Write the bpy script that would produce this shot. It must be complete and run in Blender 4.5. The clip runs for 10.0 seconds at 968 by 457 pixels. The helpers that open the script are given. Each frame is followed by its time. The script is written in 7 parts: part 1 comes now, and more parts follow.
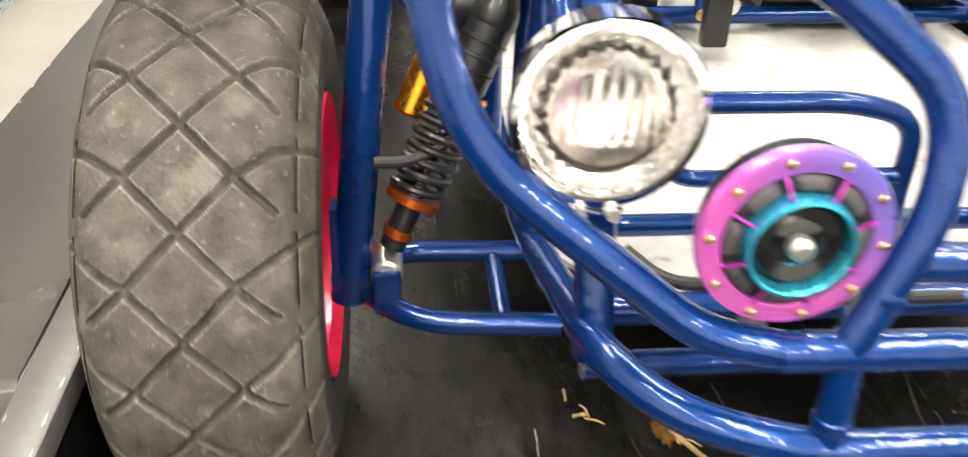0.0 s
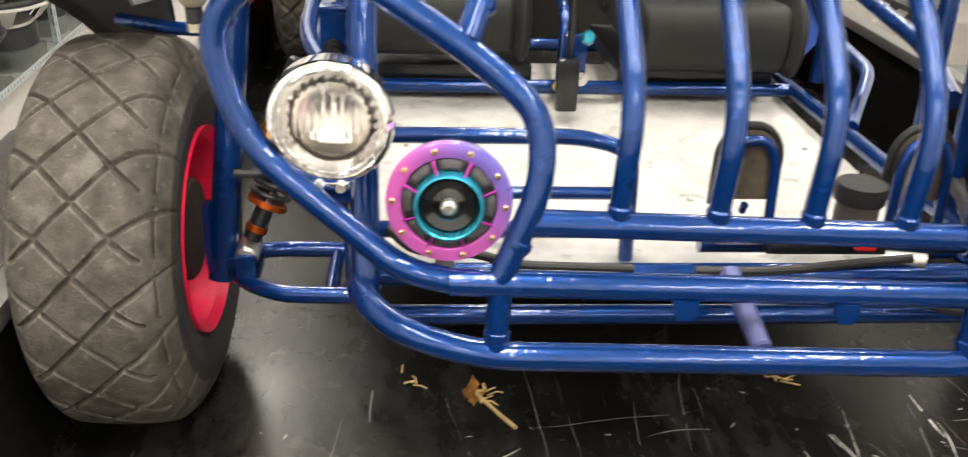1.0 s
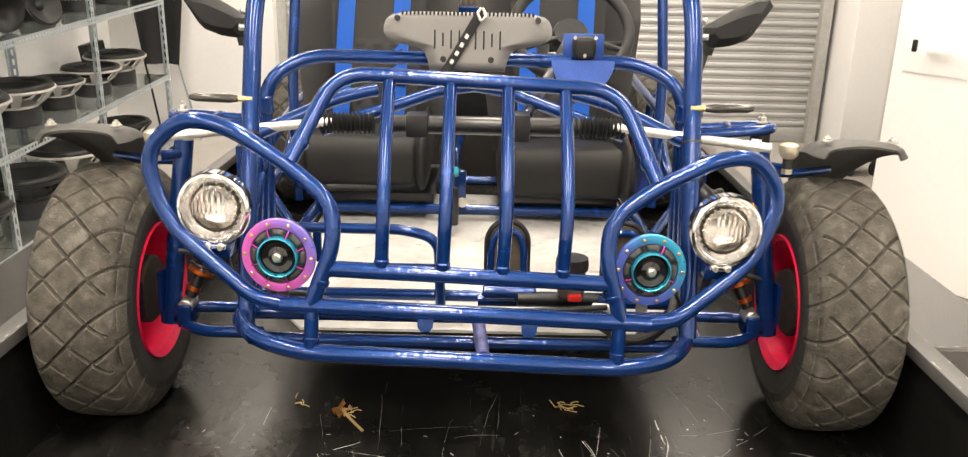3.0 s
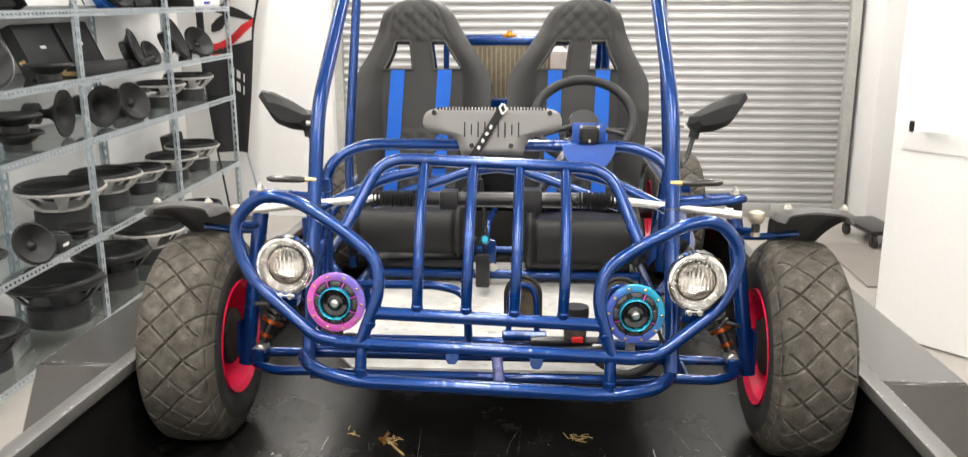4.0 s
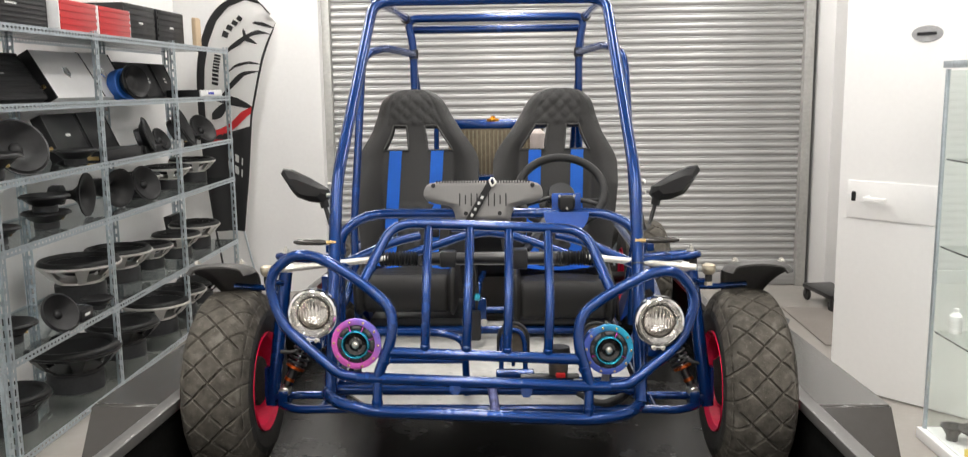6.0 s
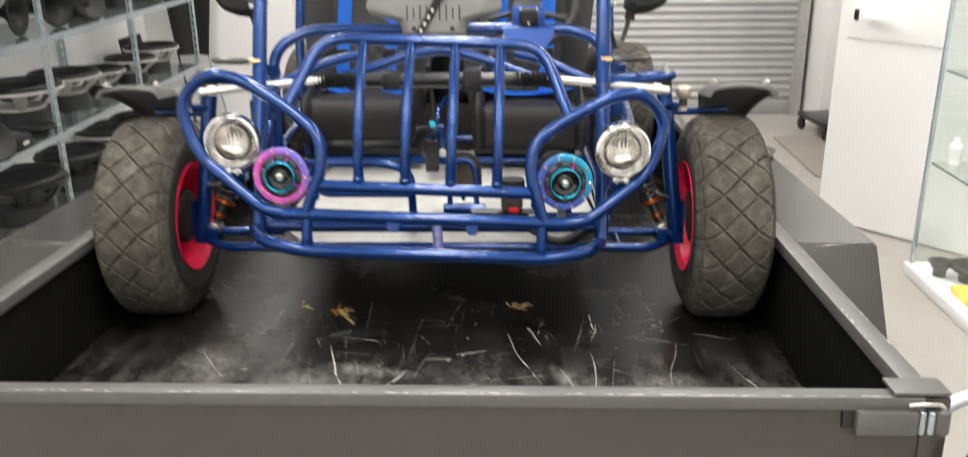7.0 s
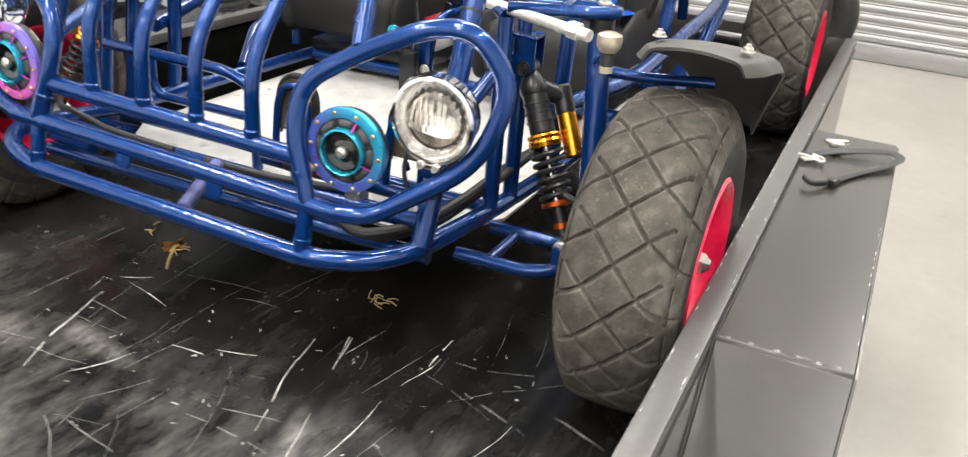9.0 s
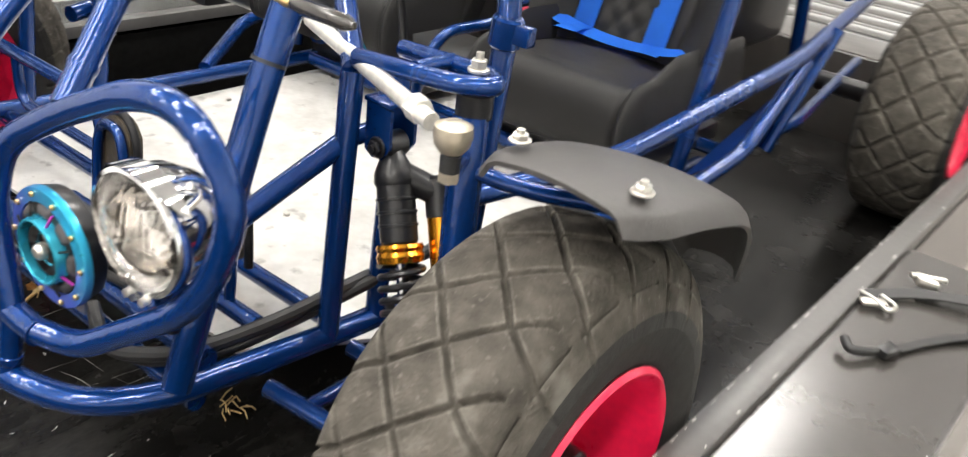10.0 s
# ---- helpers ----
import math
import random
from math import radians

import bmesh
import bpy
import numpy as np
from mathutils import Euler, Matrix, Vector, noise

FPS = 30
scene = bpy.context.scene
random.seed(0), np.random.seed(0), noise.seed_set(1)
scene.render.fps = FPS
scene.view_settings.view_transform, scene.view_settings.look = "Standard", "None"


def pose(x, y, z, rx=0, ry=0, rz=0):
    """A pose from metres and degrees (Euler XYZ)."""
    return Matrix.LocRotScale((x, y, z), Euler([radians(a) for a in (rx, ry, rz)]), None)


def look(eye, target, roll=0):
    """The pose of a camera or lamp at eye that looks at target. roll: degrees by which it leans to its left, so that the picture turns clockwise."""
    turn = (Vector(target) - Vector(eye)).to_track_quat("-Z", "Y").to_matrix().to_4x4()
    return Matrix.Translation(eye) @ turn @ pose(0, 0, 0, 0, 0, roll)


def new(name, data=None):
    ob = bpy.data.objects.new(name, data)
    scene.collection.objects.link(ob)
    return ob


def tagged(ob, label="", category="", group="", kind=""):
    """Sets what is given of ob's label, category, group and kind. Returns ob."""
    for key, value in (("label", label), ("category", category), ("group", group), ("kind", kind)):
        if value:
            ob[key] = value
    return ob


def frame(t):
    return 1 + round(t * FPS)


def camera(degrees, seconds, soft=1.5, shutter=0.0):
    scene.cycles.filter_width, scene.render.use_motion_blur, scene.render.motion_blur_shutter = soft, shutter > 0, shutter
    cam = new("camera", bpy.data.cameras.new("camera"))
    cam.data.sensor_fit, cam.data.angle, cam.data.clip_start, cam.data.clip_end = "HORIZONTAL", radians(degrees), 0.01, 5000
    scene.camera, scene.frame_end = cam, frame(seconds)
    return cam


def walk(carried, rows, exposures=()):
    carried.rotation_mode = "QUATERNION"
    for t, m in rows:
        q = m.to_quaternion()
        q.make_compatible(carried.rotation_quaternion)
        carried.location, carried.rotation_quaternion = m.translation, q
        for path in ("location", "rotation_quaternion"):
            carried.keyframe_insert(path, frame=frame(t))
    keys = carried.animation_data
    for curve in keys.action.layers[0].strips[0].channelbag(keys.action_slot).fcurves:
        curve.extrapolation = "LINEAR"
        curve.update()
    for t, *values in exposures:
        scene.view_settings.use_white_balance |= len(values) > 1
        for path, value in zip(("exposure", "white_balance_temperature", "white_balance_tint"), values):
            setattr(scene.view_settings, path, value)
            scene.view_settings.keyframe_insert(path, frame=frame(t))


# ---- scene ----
cam = camera(56.3, 10.0, soft=1.15, shutter=0.4)
PATH = [
    (0, (-0.607, -0.518, 0.837), (-0.43, 1.125, -0.29), 2.2),
    (0.5, (-0.49, -0.769, 0.897), (-0.362, 0.933, -0.146), 2.2),
    (1, (-0.368, -0.894, 0.933), (-0.237, 0.854, -0.029), 2.3),
    (1.5, (-0.184, -0.988, 0.952), (-0.088, 0.793, 0.046), 2.5),
    (2, (-0.053, -1.093, 0.982), (-0.022, 0.693, 0.082), 1.6),
    (2.5, (-0.009, -1.3, 1.056), (0.008, 0.531, 0.249), 1.4),
    (2.7, (0.009, -1.418, 1.073), (0.016, 0.442, 0.337), 1.3),
    (3.8, (0.106, -1.881, 1.14), (0.021, 0.042, 0.598), 0.2),
    (4, (0.126, -1.974, 1.161), (-0.001, -0.039, 0.671), -0.2),
    (4.5, (0.052, -2.249, 1.184), (-0.049, -0.291, 0.787), -0.3),
    (5, (0.055, -2.381, 1.191), (-0.014, -0.403, 0.901), -0.2),
    (5.2, (0.054, -2.398, 1.191), (-0.014, -0.417, 0.924), -0.3),
    (6.3, (0.112, -2.373, 1.17), (0.034, -0.411, 0.791), -0.9),
    (6.5, (0.096, -2.326, 1.163), (0.037, -0.378, 0.716), -0.7),
    (7, (0.228, -2.106, 1.101), (0.153, -0.225, 0.426), -0.7),
    (7.5, (0.389, -1.89, 1.041), (0.274, -0.074, 0.211), 0.3),
    (8, (0.585, -1.588, 1.048), (0.408, 0.216, 0.202), 0.8),
    (8.5, (0.862, -1.325, 1.037), (0.478, 0.437, 0.173), 1.0),
    (9, (1.078, -1.103, 1.005), (0.352, 0.526, 0.103), 3.8),
    (9.5, (1.148, -0.724, 0.998), (0.341, 0.855, 0.072), 6.5),
    (10, (1.198, -0.37, 0.996), (0.143, 1.021, 0.02), 5.9),
]
EXPOSURES = [(0.0, 0.9, 6850, 9), (0.5, 0.7, 6800, 9), (1.0, 0.5, 6900, 9), (1.5, 0.3, 7250, 11), (2.0, 0.28, 7500, 12), (2.5, 0.37, 7600, 12), (4.0, 0.3, 6550, 10), (4.5, -0.08, 6500, 10), (5.0, -0.42, 6500, 10), (6.5, -0.14, 6450, 10), (7.0, 0.08, 6450, 9), (7.5, 0.45, 6550, 11), (8.0, 0.52, 6550, 9), (8.5, 0.47, 6450, 9), (9.0, 0.46, 6450, 9), (9.5, 0.66, 6500, 9), (10.0, 0.42, 6500, 10)]
walk(cam, [(t, look(eye, target, roll)) for t, eye, target, roll in PATH], EXPOSURES)

# ---- world and lamps ----
world = bpy.data.worlds.new("world")
scene.world = world
world.use_nodes = True
world.node_tree.nodes["Background"].inputs[0].default_value = (0.8, 0.85, 0.9, 1)
world.node_tree.nodes["Background"].inputs[1].default_value = 0.02
FLOOR_Z = -0.42          # shop floor; the trailer deck lies round z = 0
# the trailer leans on its jockey stand, drawbar low, and the buggy with it
LEAN = 2.2
TILT = Matrix.Translation((0, 0.25, 0)) @ pose(0, 0, 0, -LEAN) @ Matrix.Translation((0, -0.25, 0))
STRETCH = (1.01, 1.0, 1.033)
CEIL_Z = 2.75
LAMP_WATTS = 29.0


def panel_lamp(x, y):
    lamp = bpy.data.lights.new("panel_lamp", "AREA")
    lamp.shape, lamp.size, lamp.size_y, lamp.energy = "RECTANGLE", 0.2, 1.6, LAMP_WATTS
    lamp.color = (1.0, 0.965, 0.925)
    ob = new("panel_lamp", lamp)
    ob.matrix_world = pose(x, y, CEIL_Z - 0.03)


PANELS = [(x, y) for y in (-3.5, -1.0, 1.5, 4.0) for x in (-1.45, 0.05, 1.6)]
for bx, by in PANELS:
    panel_lamp(bx, by)


# ---- materials ----
def mat(name, col, rough=0.5, metal=0.0, var=0.12, grain=60.0, stain=3.0, bump=0.0, bump_scale=150.0, coat=0.0, col2=None,
        rough_var=0.1, spec=0.5, stain_amount=0.5, stretch=None, coat_rough=0.05):
    """A painted, cast or woven surface with fine grain and broad uneven wear."""
    m = bpy.data.materials.new(name)
    m.use_nodes = True
    nt = m.node_tree
    n, l = nt.nodes, nt.links
    p = n["Principled BSDF"]
    tc = n.new("ShaderNodeTexCoord")
    src = tc.outputs["Object"]
    if stretch:
        mp = n.new("ShaderNodeMapping")
        mp.inputs["Scale"].default_value = stretch
        l.new(src, mp.inputs["Vector"])
        src = mp.outputs["Vector"]
    fine = n.new("ShaderNodeTexNoise")
    fine.inputs["Scale"].default_value, fine.inputs["Detail"].default_value = grain, 4
    broad = n.new("ShaderNodeTexNoise")
    broad.inputs["Scale"].default_value, broad.inputs["Detail"].default_value = stain, 6
    broad.inputs["Roughness"].default_value = 0.65
    l.new(src, fine.inputs["Vector"]), l.new(src, broad.inputs["Vector"])
    mixf = n.new("ShaderNodeMath")
    mixf.operation = "MULTIPLY_ADD"
    l.new(broad.outputs["Fac"], mixf.inputs[0])
    mixf.inputs[1].default_value = stain_amount
    scl = n.new("ShaderNodeMath")
    scl.operation = "MULTIPLY"
    scl.inputs[1].default_value = 1 - stain_amount
    l.new(fine.outputs["Fac"], scl.inputs[0]), l.new(scl.outputs[0], mixf.inputs[2])
    ramp = n.new("ShaderNodeValToRGB")
    ramp.color_ramp.elements[0].position, ramp.color_ramp.elements[1].position = 0.32, 0.68
    a = col2 if col2 else tuple(c * (1 - var) for c in col)
    b = tuple(min(1, c * (1 + var)) for c in col)
    ramp.color_ramp.elements[0].color, ramp.color_ramp.elements[1].color = (*a, 1), (*b, 1)
    l.new(mixf.outputs[0], ramp.inputs["Fac"]), l.new(ramp.outputs["Color"], p.inputs["Base Color"])
    rr = n.new("ShaderNodeMapRange")
    rr.inputs["To Min"].default_value, rr.inputs["To Max"].default_value = max(0.02, rough - rough_var), min(1, rough + rough_var)
    l.new(broad.outputs["Fac"], rr.inputs["Value"]), l.new(rr.outputs[0], p.inputs["Roughness"])
    p.inputs["Metallic"].default_value = metal
    p.inputs["Coat Weight"].default_value, p.inputs["Coat Roughness"].default_value = coat, coat_rough
    p.inputs["Specular IOR Level"].default_value = spec
    p.inputs["Coat IOR"].default_value = 1.5
    if bump:
        bn = n.new("ShaderNodeTexNoise")
        bn.inputs["Scale"].default_value, bn.inputs["Detail"].default_value = bump_scale, 5
        l.new(src, bn.inputs["Vector"])
        bp = n.new("ShaderNodeBump")
        bp.inputs["Strength"].default_value, bp.inputs["Distance"].default_value = bump, 0.004
        l.new(bn.outputs["Fac"], bp.inputs["Height"]), l.new(bp.outputs["Normal"], p.inputs["Normal"])
    return m


def glass_mat(name, rough=0.02, tint=(1, 1, 1), ior=1.45):
    m = bpy.data.materials.new(name)
    m.use_nodes = True
    p = m.node_tree.nodes["Principled BSDF"]
    p.inputs["Base Color"].default_value = (*tint, 1)
    p.inputs["Roughness"].default_value, p.inputs["Transmission Weight"].default_value, p.inputs["IOR"].default_value = rough, 1.0, ior
    return m


def glow_mat(name, col, strength):
    m = bpy.data.materials.new(name)
    m.use_nodes = True
    p = m.node_tree.nodes["Principled BSDF"]
    p.inputs["Base Color"].default_value = (*col, 1)
    p.inputs["Emission Color"].default_value, p.inputs["Emission Strength"].default_value = (*col, 1), strength
    return m


BLUE = mat("blue_candy_paint", (0.0018, 0.033, 0.165), 0.26, 0.5, 0.16, 220, 6, 0.05, 60, coat=0.85, rough_var=0.06, stain_amount=0.6, spec=0.1, coat_rough=0.02)


def coat_ripple(m, scale, strength):
    """Orange peel in the clear coat, which breaks the highlights up."""
    n, l = m.node_tree.nodes, m.node_tree.links
    tc = n.new("ShaderNodeTexCoord")
    noise = n.new("ShaderNodeTexNoise")
    noise.inputs["Scale"].default_value, noise.inputs["Detail"].default_value = scale, 2
    bump = n.new("ShaderNodeBump")
    bump.inputs["Strength"].default_value, bump.inputs["Distance"].default_value = strength, 0.004
    l.new(tc.outputs["Object"], noise.inputs["Vector"]), l.new(noise.outputs["Fac"], bump.inputs["Height"])
    l.new(bump.outputs["Normal"], n["Principled BSDF"].inputs["Coat Normal"])


def speckle(m, scale, low, high, col, amount):
    """Small pale scuffs over the base colour."""
    n, l = m.node_tree.nodes, m.node_tree.links
    p = n["Principled BSDF"]
    tc = n.new("ShaderNodeTexCoord")
    noise = n.new("ShaderNodeTexNoise")
    noise.inputs["Scale"].default_value, noise.inputs["Detail"].default_value = scale, 3
    r = n.new("ShaderNodeMapRange")
    r.inputs["From Min"].default_value, r.inputs["From Max"].default_value, r.inputs["To Max"].default_value = low, high, amount
    mx = n.new("ShaderNodeMix")
    mx.data_type = "RGBA"
    l.new(tc.outputs["Object"], noise.inputs["Vector"]), l.new(noise.outputs["Fac"], r.inputs["Value"]), l.new(r.outputs[0], mx.inputs[0])
    l.new(p.inputs["Base Color"].links[0].from_socket, mx.inputs[6])
    mx.inputs[7].default_value = (*col, 1)
    l.new(mx.outputs[2], p.inputs["Base Color"])


coat_ripple(BLUE, 60, 0.28)
BLUE_FLAKE = mat("blue_flake_plate", (0.014, 0.075, 0.36), 0.4, 0.5, 0.5, 500, 6, 0.1, 300, coat=0.6)
RUBBER = mat("worn_tyre_rubber", (0.08, 0.0725, 0.061), 0.8, 0, 0.45, 45, 11, 0.6, 260, rough_var=0.1, spec=0.2)
speckle(RUBBER, 130, 0.64, 0.72, (0.26, 0.245, 0.215), 0.35)
speckle(RUBBER, 22, 0.6, 0.72, (0.17, 0.16, 0.14), 0.6)


def worn_edges(m, low, high, col, amount):
    """Pale dust rubbed along the sharp edges of the tread blocks."""
    n, l = m.node_tree.nodes, m.node_tree.links
    p = n["Principled BSDF"]
    geo = n.new("ShaderNodeNewGeometry")
    tc = n.new("ShaderNodeTexCoord")
    noise = n.new("ShaderNodeTexNoise")
    noise.inputs["Scale"].default_value, noise.inputs["Detail"].default_value = 30, 3
    r = n.new("ShaderNodeMapRange")
    r.inputs["From Min"].default_value, r.inputs["From Max"].default_value, r.inputs["To Max"].default_value = low, high, amount
    k = n.new("ShaderNodeMath")
    k.operation = "MULTIPLY"
    q = n.new("ShaderNodeMapRange")
    q.inputs["From Min"].default_value, q.inputs["From Max"].default_value = 0.35, 0.65
    l.new(tc.outputs["Object"], noise.inputs["Vector"]), l.new(noise.outputs["Fac"], q.inputs["Value"])
    l.new(geo.outputs["Pointiness"], r.inputs["Value"]), l.new(r.outputs[0], k.inputs[0]), l.new(q.outputs[0], k.inputs[1])
    mx = n.new("ShaderNodeMix")
    mx.data_type = "RGBA"
    l.new(k.outputs[0], mx.inputs[0]), l.new(p.inputs["Base Color"].links[0].from_socket, mx.inputs[6])
    mx.inputs[7].default_value = (*col, 1)
    l.new(mx.outputs[2], p.inputs["Base Color"])


worn_edges(RUBBER, 0.52, 0.6, (0.34, 0.32, 0.28), 0.8)
RUBBER_DARK = mat("sidewall_rubber", (0.03, 0.029, 0.027), 0.75, 0, 0.3, 60, 7, 0.3, 240, spec=0.3)
RED_RIM = mat("red_rim_paint", (0.85, 0.014, 0.075), 0.3, 0, 0.12, 80, 8, 0.03, coat=0.5)
BLACK_METAL = mat("black_painted_metal", (0.012, 0.012, 0.013), 0.35, 0.2, 0.3, 120, 6, 0.05, coat=0.2)
BLACK_PLASTIC = mat("black_moulded_plastic", (0.016, 0.016, 0.0165), 0.5, 0, 0.2, 300, 6, 0.15, 600, spec=0.3)
FENDER_PLASTIC = mat("grey_mudguard_plastic", (0.05, 0.0475, 0.045), 0.48, 0, 0.18, 200, 5, 0.2, 500)
GREY_PLASTIC = mat("grey_cowl_plastic", (0.2, 0.195, 0.188), 0.6, 0, 0.1, 400, 6, 0.2, 700)
CHROME = mat("chrome_plate", (0.88, 0.88, 0.88), 0.08, 1.0, 0.05, 80, 7, rough_var=0.05)
STEEL = mat("bright_zinc_steel", (0.62, 0.6, 0.55), 0.32, 0.9, 0.2, 150, 9, 0.05)
ROD_STEEL = mat("bare_tie_rod_steel", (0.72, 0.7, 0.64), 0.4, 0.55, 0.22, 90, 12, 0.1, coat=0.0)
GALV = mat("galvanised_steel", (0.5, 0.56, 0.6), 0.36, 0.85, 0.2, 70, 8, 0.05)
SHELF_GLASS = glass_mat("smoked_shelf_glass", 0.03, (0.6, 0.66, 0.66), 1.45)
GALV_SHEET = mat("galvanised_shelf_sheet", (0.31, 0.34, 0.355), 0.25, 0.8, 0.2, 25, 6, 0.04)
GOLD = mat("gold_anodised_alloy", (0.85, 0.36, 0.03), 0.25, 0.95, 0.15, 80, 8)
ORANGE = mat("orange_anodised_ring", (0.42, 0.08, 0.01), 0.3, 0.8, 0.15, 80, 8)
JOINT = mat("dull_plated_joint", (0.55, 0.49, 0.38), 0.36, 0.75, 0.2, 80, 14, 0.05)
RUST = mat("rusty_brake_drum", (0.026, 0.02, 0.014), 0.7, 0.2, 0.6, 60, 20, 0.3)
BRASS = mat("brass_bolt", (0.78, 0.55, 0.25), 0.28, 0.95, 0.15, 80, 8)
CYAN = mat("cyan_anodised_ring", (0.035, 0.36, 0.5), 0.25, 0.7, 0.2, 40, 14)
PURPLE = mat("purple_anodised_spoke", (0.62, 0.06, 0.5), 0.28, 0.7, 0.25, 40, 14)
VINYL = mat("black_seat_vinyl", (0.015, 0.0145, 0.014), 0.5, 0, 0.2, 300, 5, 0.35, 500, rough_var=0.08, spec=0.32)
VINYL_PERF = mat("perforated_seat_insert", (0.034, 0.033, 0.032), 0.66, 0, 0.25, 420, 5, 0.5, 900)
BELT = mat("blue_harness_webbing", (0.01, 0.18, 0.8), 0.6, 0, 0.15, 600, 8, 0.4, 900)
PAN = mat("scuffed_white_floor_pan", (0.66, 0.65, 0.62), 0.42, 0.0, 0.1, 30, 5, 0.06, 60, col2=(0.4, 0.39, 0.36), stain_amount=0.7)
CABLE = mat("black_cable", (0.016, 0.016, 0.016), 0.5, 0, 0.2, 100, 8)
SHAFT = mat("grey_damper_rod", (0.5, 0.5, 0.52), 0.18, 1.0, 0.1, 60, 9)
RED_PLASTIC = mat("red_plastic", (0.62, 0.02, 0.02), 0.35, 0, 0.15, 90, 8)
FOOT_RUBBER = mat("grimy_pedal_rubber", (0.07, 0.055, 0.035), 0.7, 0, 0.4, 90, 20, 0.4, 300)
LAMP_GLASS = glass_mat("fluted_lamp_glass", 0.01, (0.98, 0.965, 0.94), 1.45)
REFLECTOR = mat("lamp_reflector", (0.76, 0.735, 0.7), 0.2, 1.0, 0.2, 60, 20, 0.12, 60, rough_var=0.06)
BULB = mat("bulb_glass", (0.75, 0.74, 0.7), 0.1, 0, 0.05, 60, 9)
TRAILER = mat("satin_dark_trailer_paint", (0.044, 0.0405, 0.037), 0.26, 0.0, 0.08, 40, 3, 0.03, 60, spec=0.45, coat=0.5, coat_rough=0.18, rough_var=0.02)
TRAILER_EDGE = mat("worn_grey_trailer_edge", (0.105, 0.102, 0.098), 0.36, 0.1, 0.12, 60, 8, 0.03)
TRAILER_IN = mat("black_trailer_lining", (0.01, 0.01, 0.0095), 0.8, 0, 0.3, 60, 5, 0.1, 120, spec=0.0)
SCRATCH_DIM = mat("faint_scratch", (0.26, 0.255, 0.24), 0.6, 0, 0.5, 60, 40)
SCRATCH = mat("pale_scratch", (0.6, 0.59, 0.55), 0.6, 0, 0.6, 60, 40)
STRAW = mat("dry_straw", (0.5, 0.36, 0.16), 0.8, 0, 0.4, 60, 40)
LEAF = mat("dry_orange_leaf", (0.42, 0.2, 0.05), 0.7, 0, 0.5, 60, 60, 0.4)
WALL = mat("white_wall_paint", (0.8, 0.795, 0.785), 0.6, 0, 0.025, 40, 1.2, 0.08, 120)
DOOR = mat("white_door_laminate", (0.83, 0.825, 0.81), 0.32, 0, 0.02, 40, 1.5, 0.02)
CEILING = mat("white_ceiling_board", (0.78, 0.78, 0.76), 0.8, 0, 0.04, 40, 2, 0.1)
SHOP_FLOOR = mat("polished_beige_floor", (0.35, 0.325, 0.298), 0.22, 0, 0.1, 30, 1.3, 0.03, 40, rough_var=0.08, stain_amount=0.8)
SHUTTER = mat("galvanised_shutter_slat", (0.43, 0.43, 0.425), 0.5, 0.65, 0.16, 14, 2.2, 0.04, 60, stretch=(0.25, 1, 4))
JAMB = mat("shutter_guide_steel", (0.5, 0.5, 0.48), 0.4, 0.6, 0.15, 40, 4, 0.03)
CONE = mat("black_speaker_cone", (0.009, 0.009, 0.0095), 0.45, 0, 0.3, 90, 9, 0.15, spec=0.25)
CONE_DARK = mat("speaker_rubber_surround", (0.011, 0.011, 0.011), 0.42, 0, 0.3, 90, 9, spec=0.25)
BASKET_WHITE = mat("pale_cast_basket", (0.62, 0.6, 0.57), 0.4, 0.3, 0.1, 60, 9)
MAGNET = mat("dark_magnet_boot", (0.028, 0.0285, 0.03), 0.4, 0.0, 0.25, 60, 6, spec=0.3)
AMP_BLACK = mat("black_amplifier_case", (0.013, 0.013, 0.014), 0.42, 0.0, 0.25, 200, 6, 0.08, spec=0.3)
AMP_SILVER = mat("silver_amplifier_case", (0.74, 0.74, 0.74), 0.4, 0.15, 0.08, 200, 6)
AMP_RED = mat("red_amplifier_case", (0.5, 0.022, 0.025), 0.35, 0.2, 0.15, 90, 6, coat=0.3)
SPEAKER_BLUE = mat("blue_magnet_sleeve", (0.02, 0.13, 0.5), 0.4, 0.1, 0.15, 90, 6)
CARTON = mat("brown_card", (0.5, 0.38, 0.25), 0.8, 0, 0.1, 60, 6, 0.1)
FLAG_WHITE = mat("white_flag_cloth", (0.84, 0.835, 0.82), 0.8, 0, 0.05, 300, 3, 0.2, 400)
FLAG_BLACK = mat("black_flag_print", (0.015, 0.015, 0.016), 0.8, 0, 0.2, 300, 3, 0.2, 400)
FLAG_RED = mat("red_flag_print", (0.55, 0.02, 0.025), 0.8, 0, 0.1, 300, 3, 0.2, 400)
PALE_PRINT = mat("pale_print", (0.7, 0.7, 0.68), 0.6, 0, 0.05, 100, 9)
CLEAR_GLASS = glass_mat("cabinet_glass", 0.01, (0.93, 0.97, 0.95), 1.45)
GREY_BADGE = mat("grey_oval_badge", (0.34, 0.34, 0.34), 0.5, 0, 0.2, 90, 30)
YELLOW = mat("yellow_carton", (0.75, 0.55, 0.06), 0.6, 0, 0.1, 60, 9)
DIFFUSER = glow_mat("lit_diffuser", (1.0, 0.96, 0.9), 3.0)


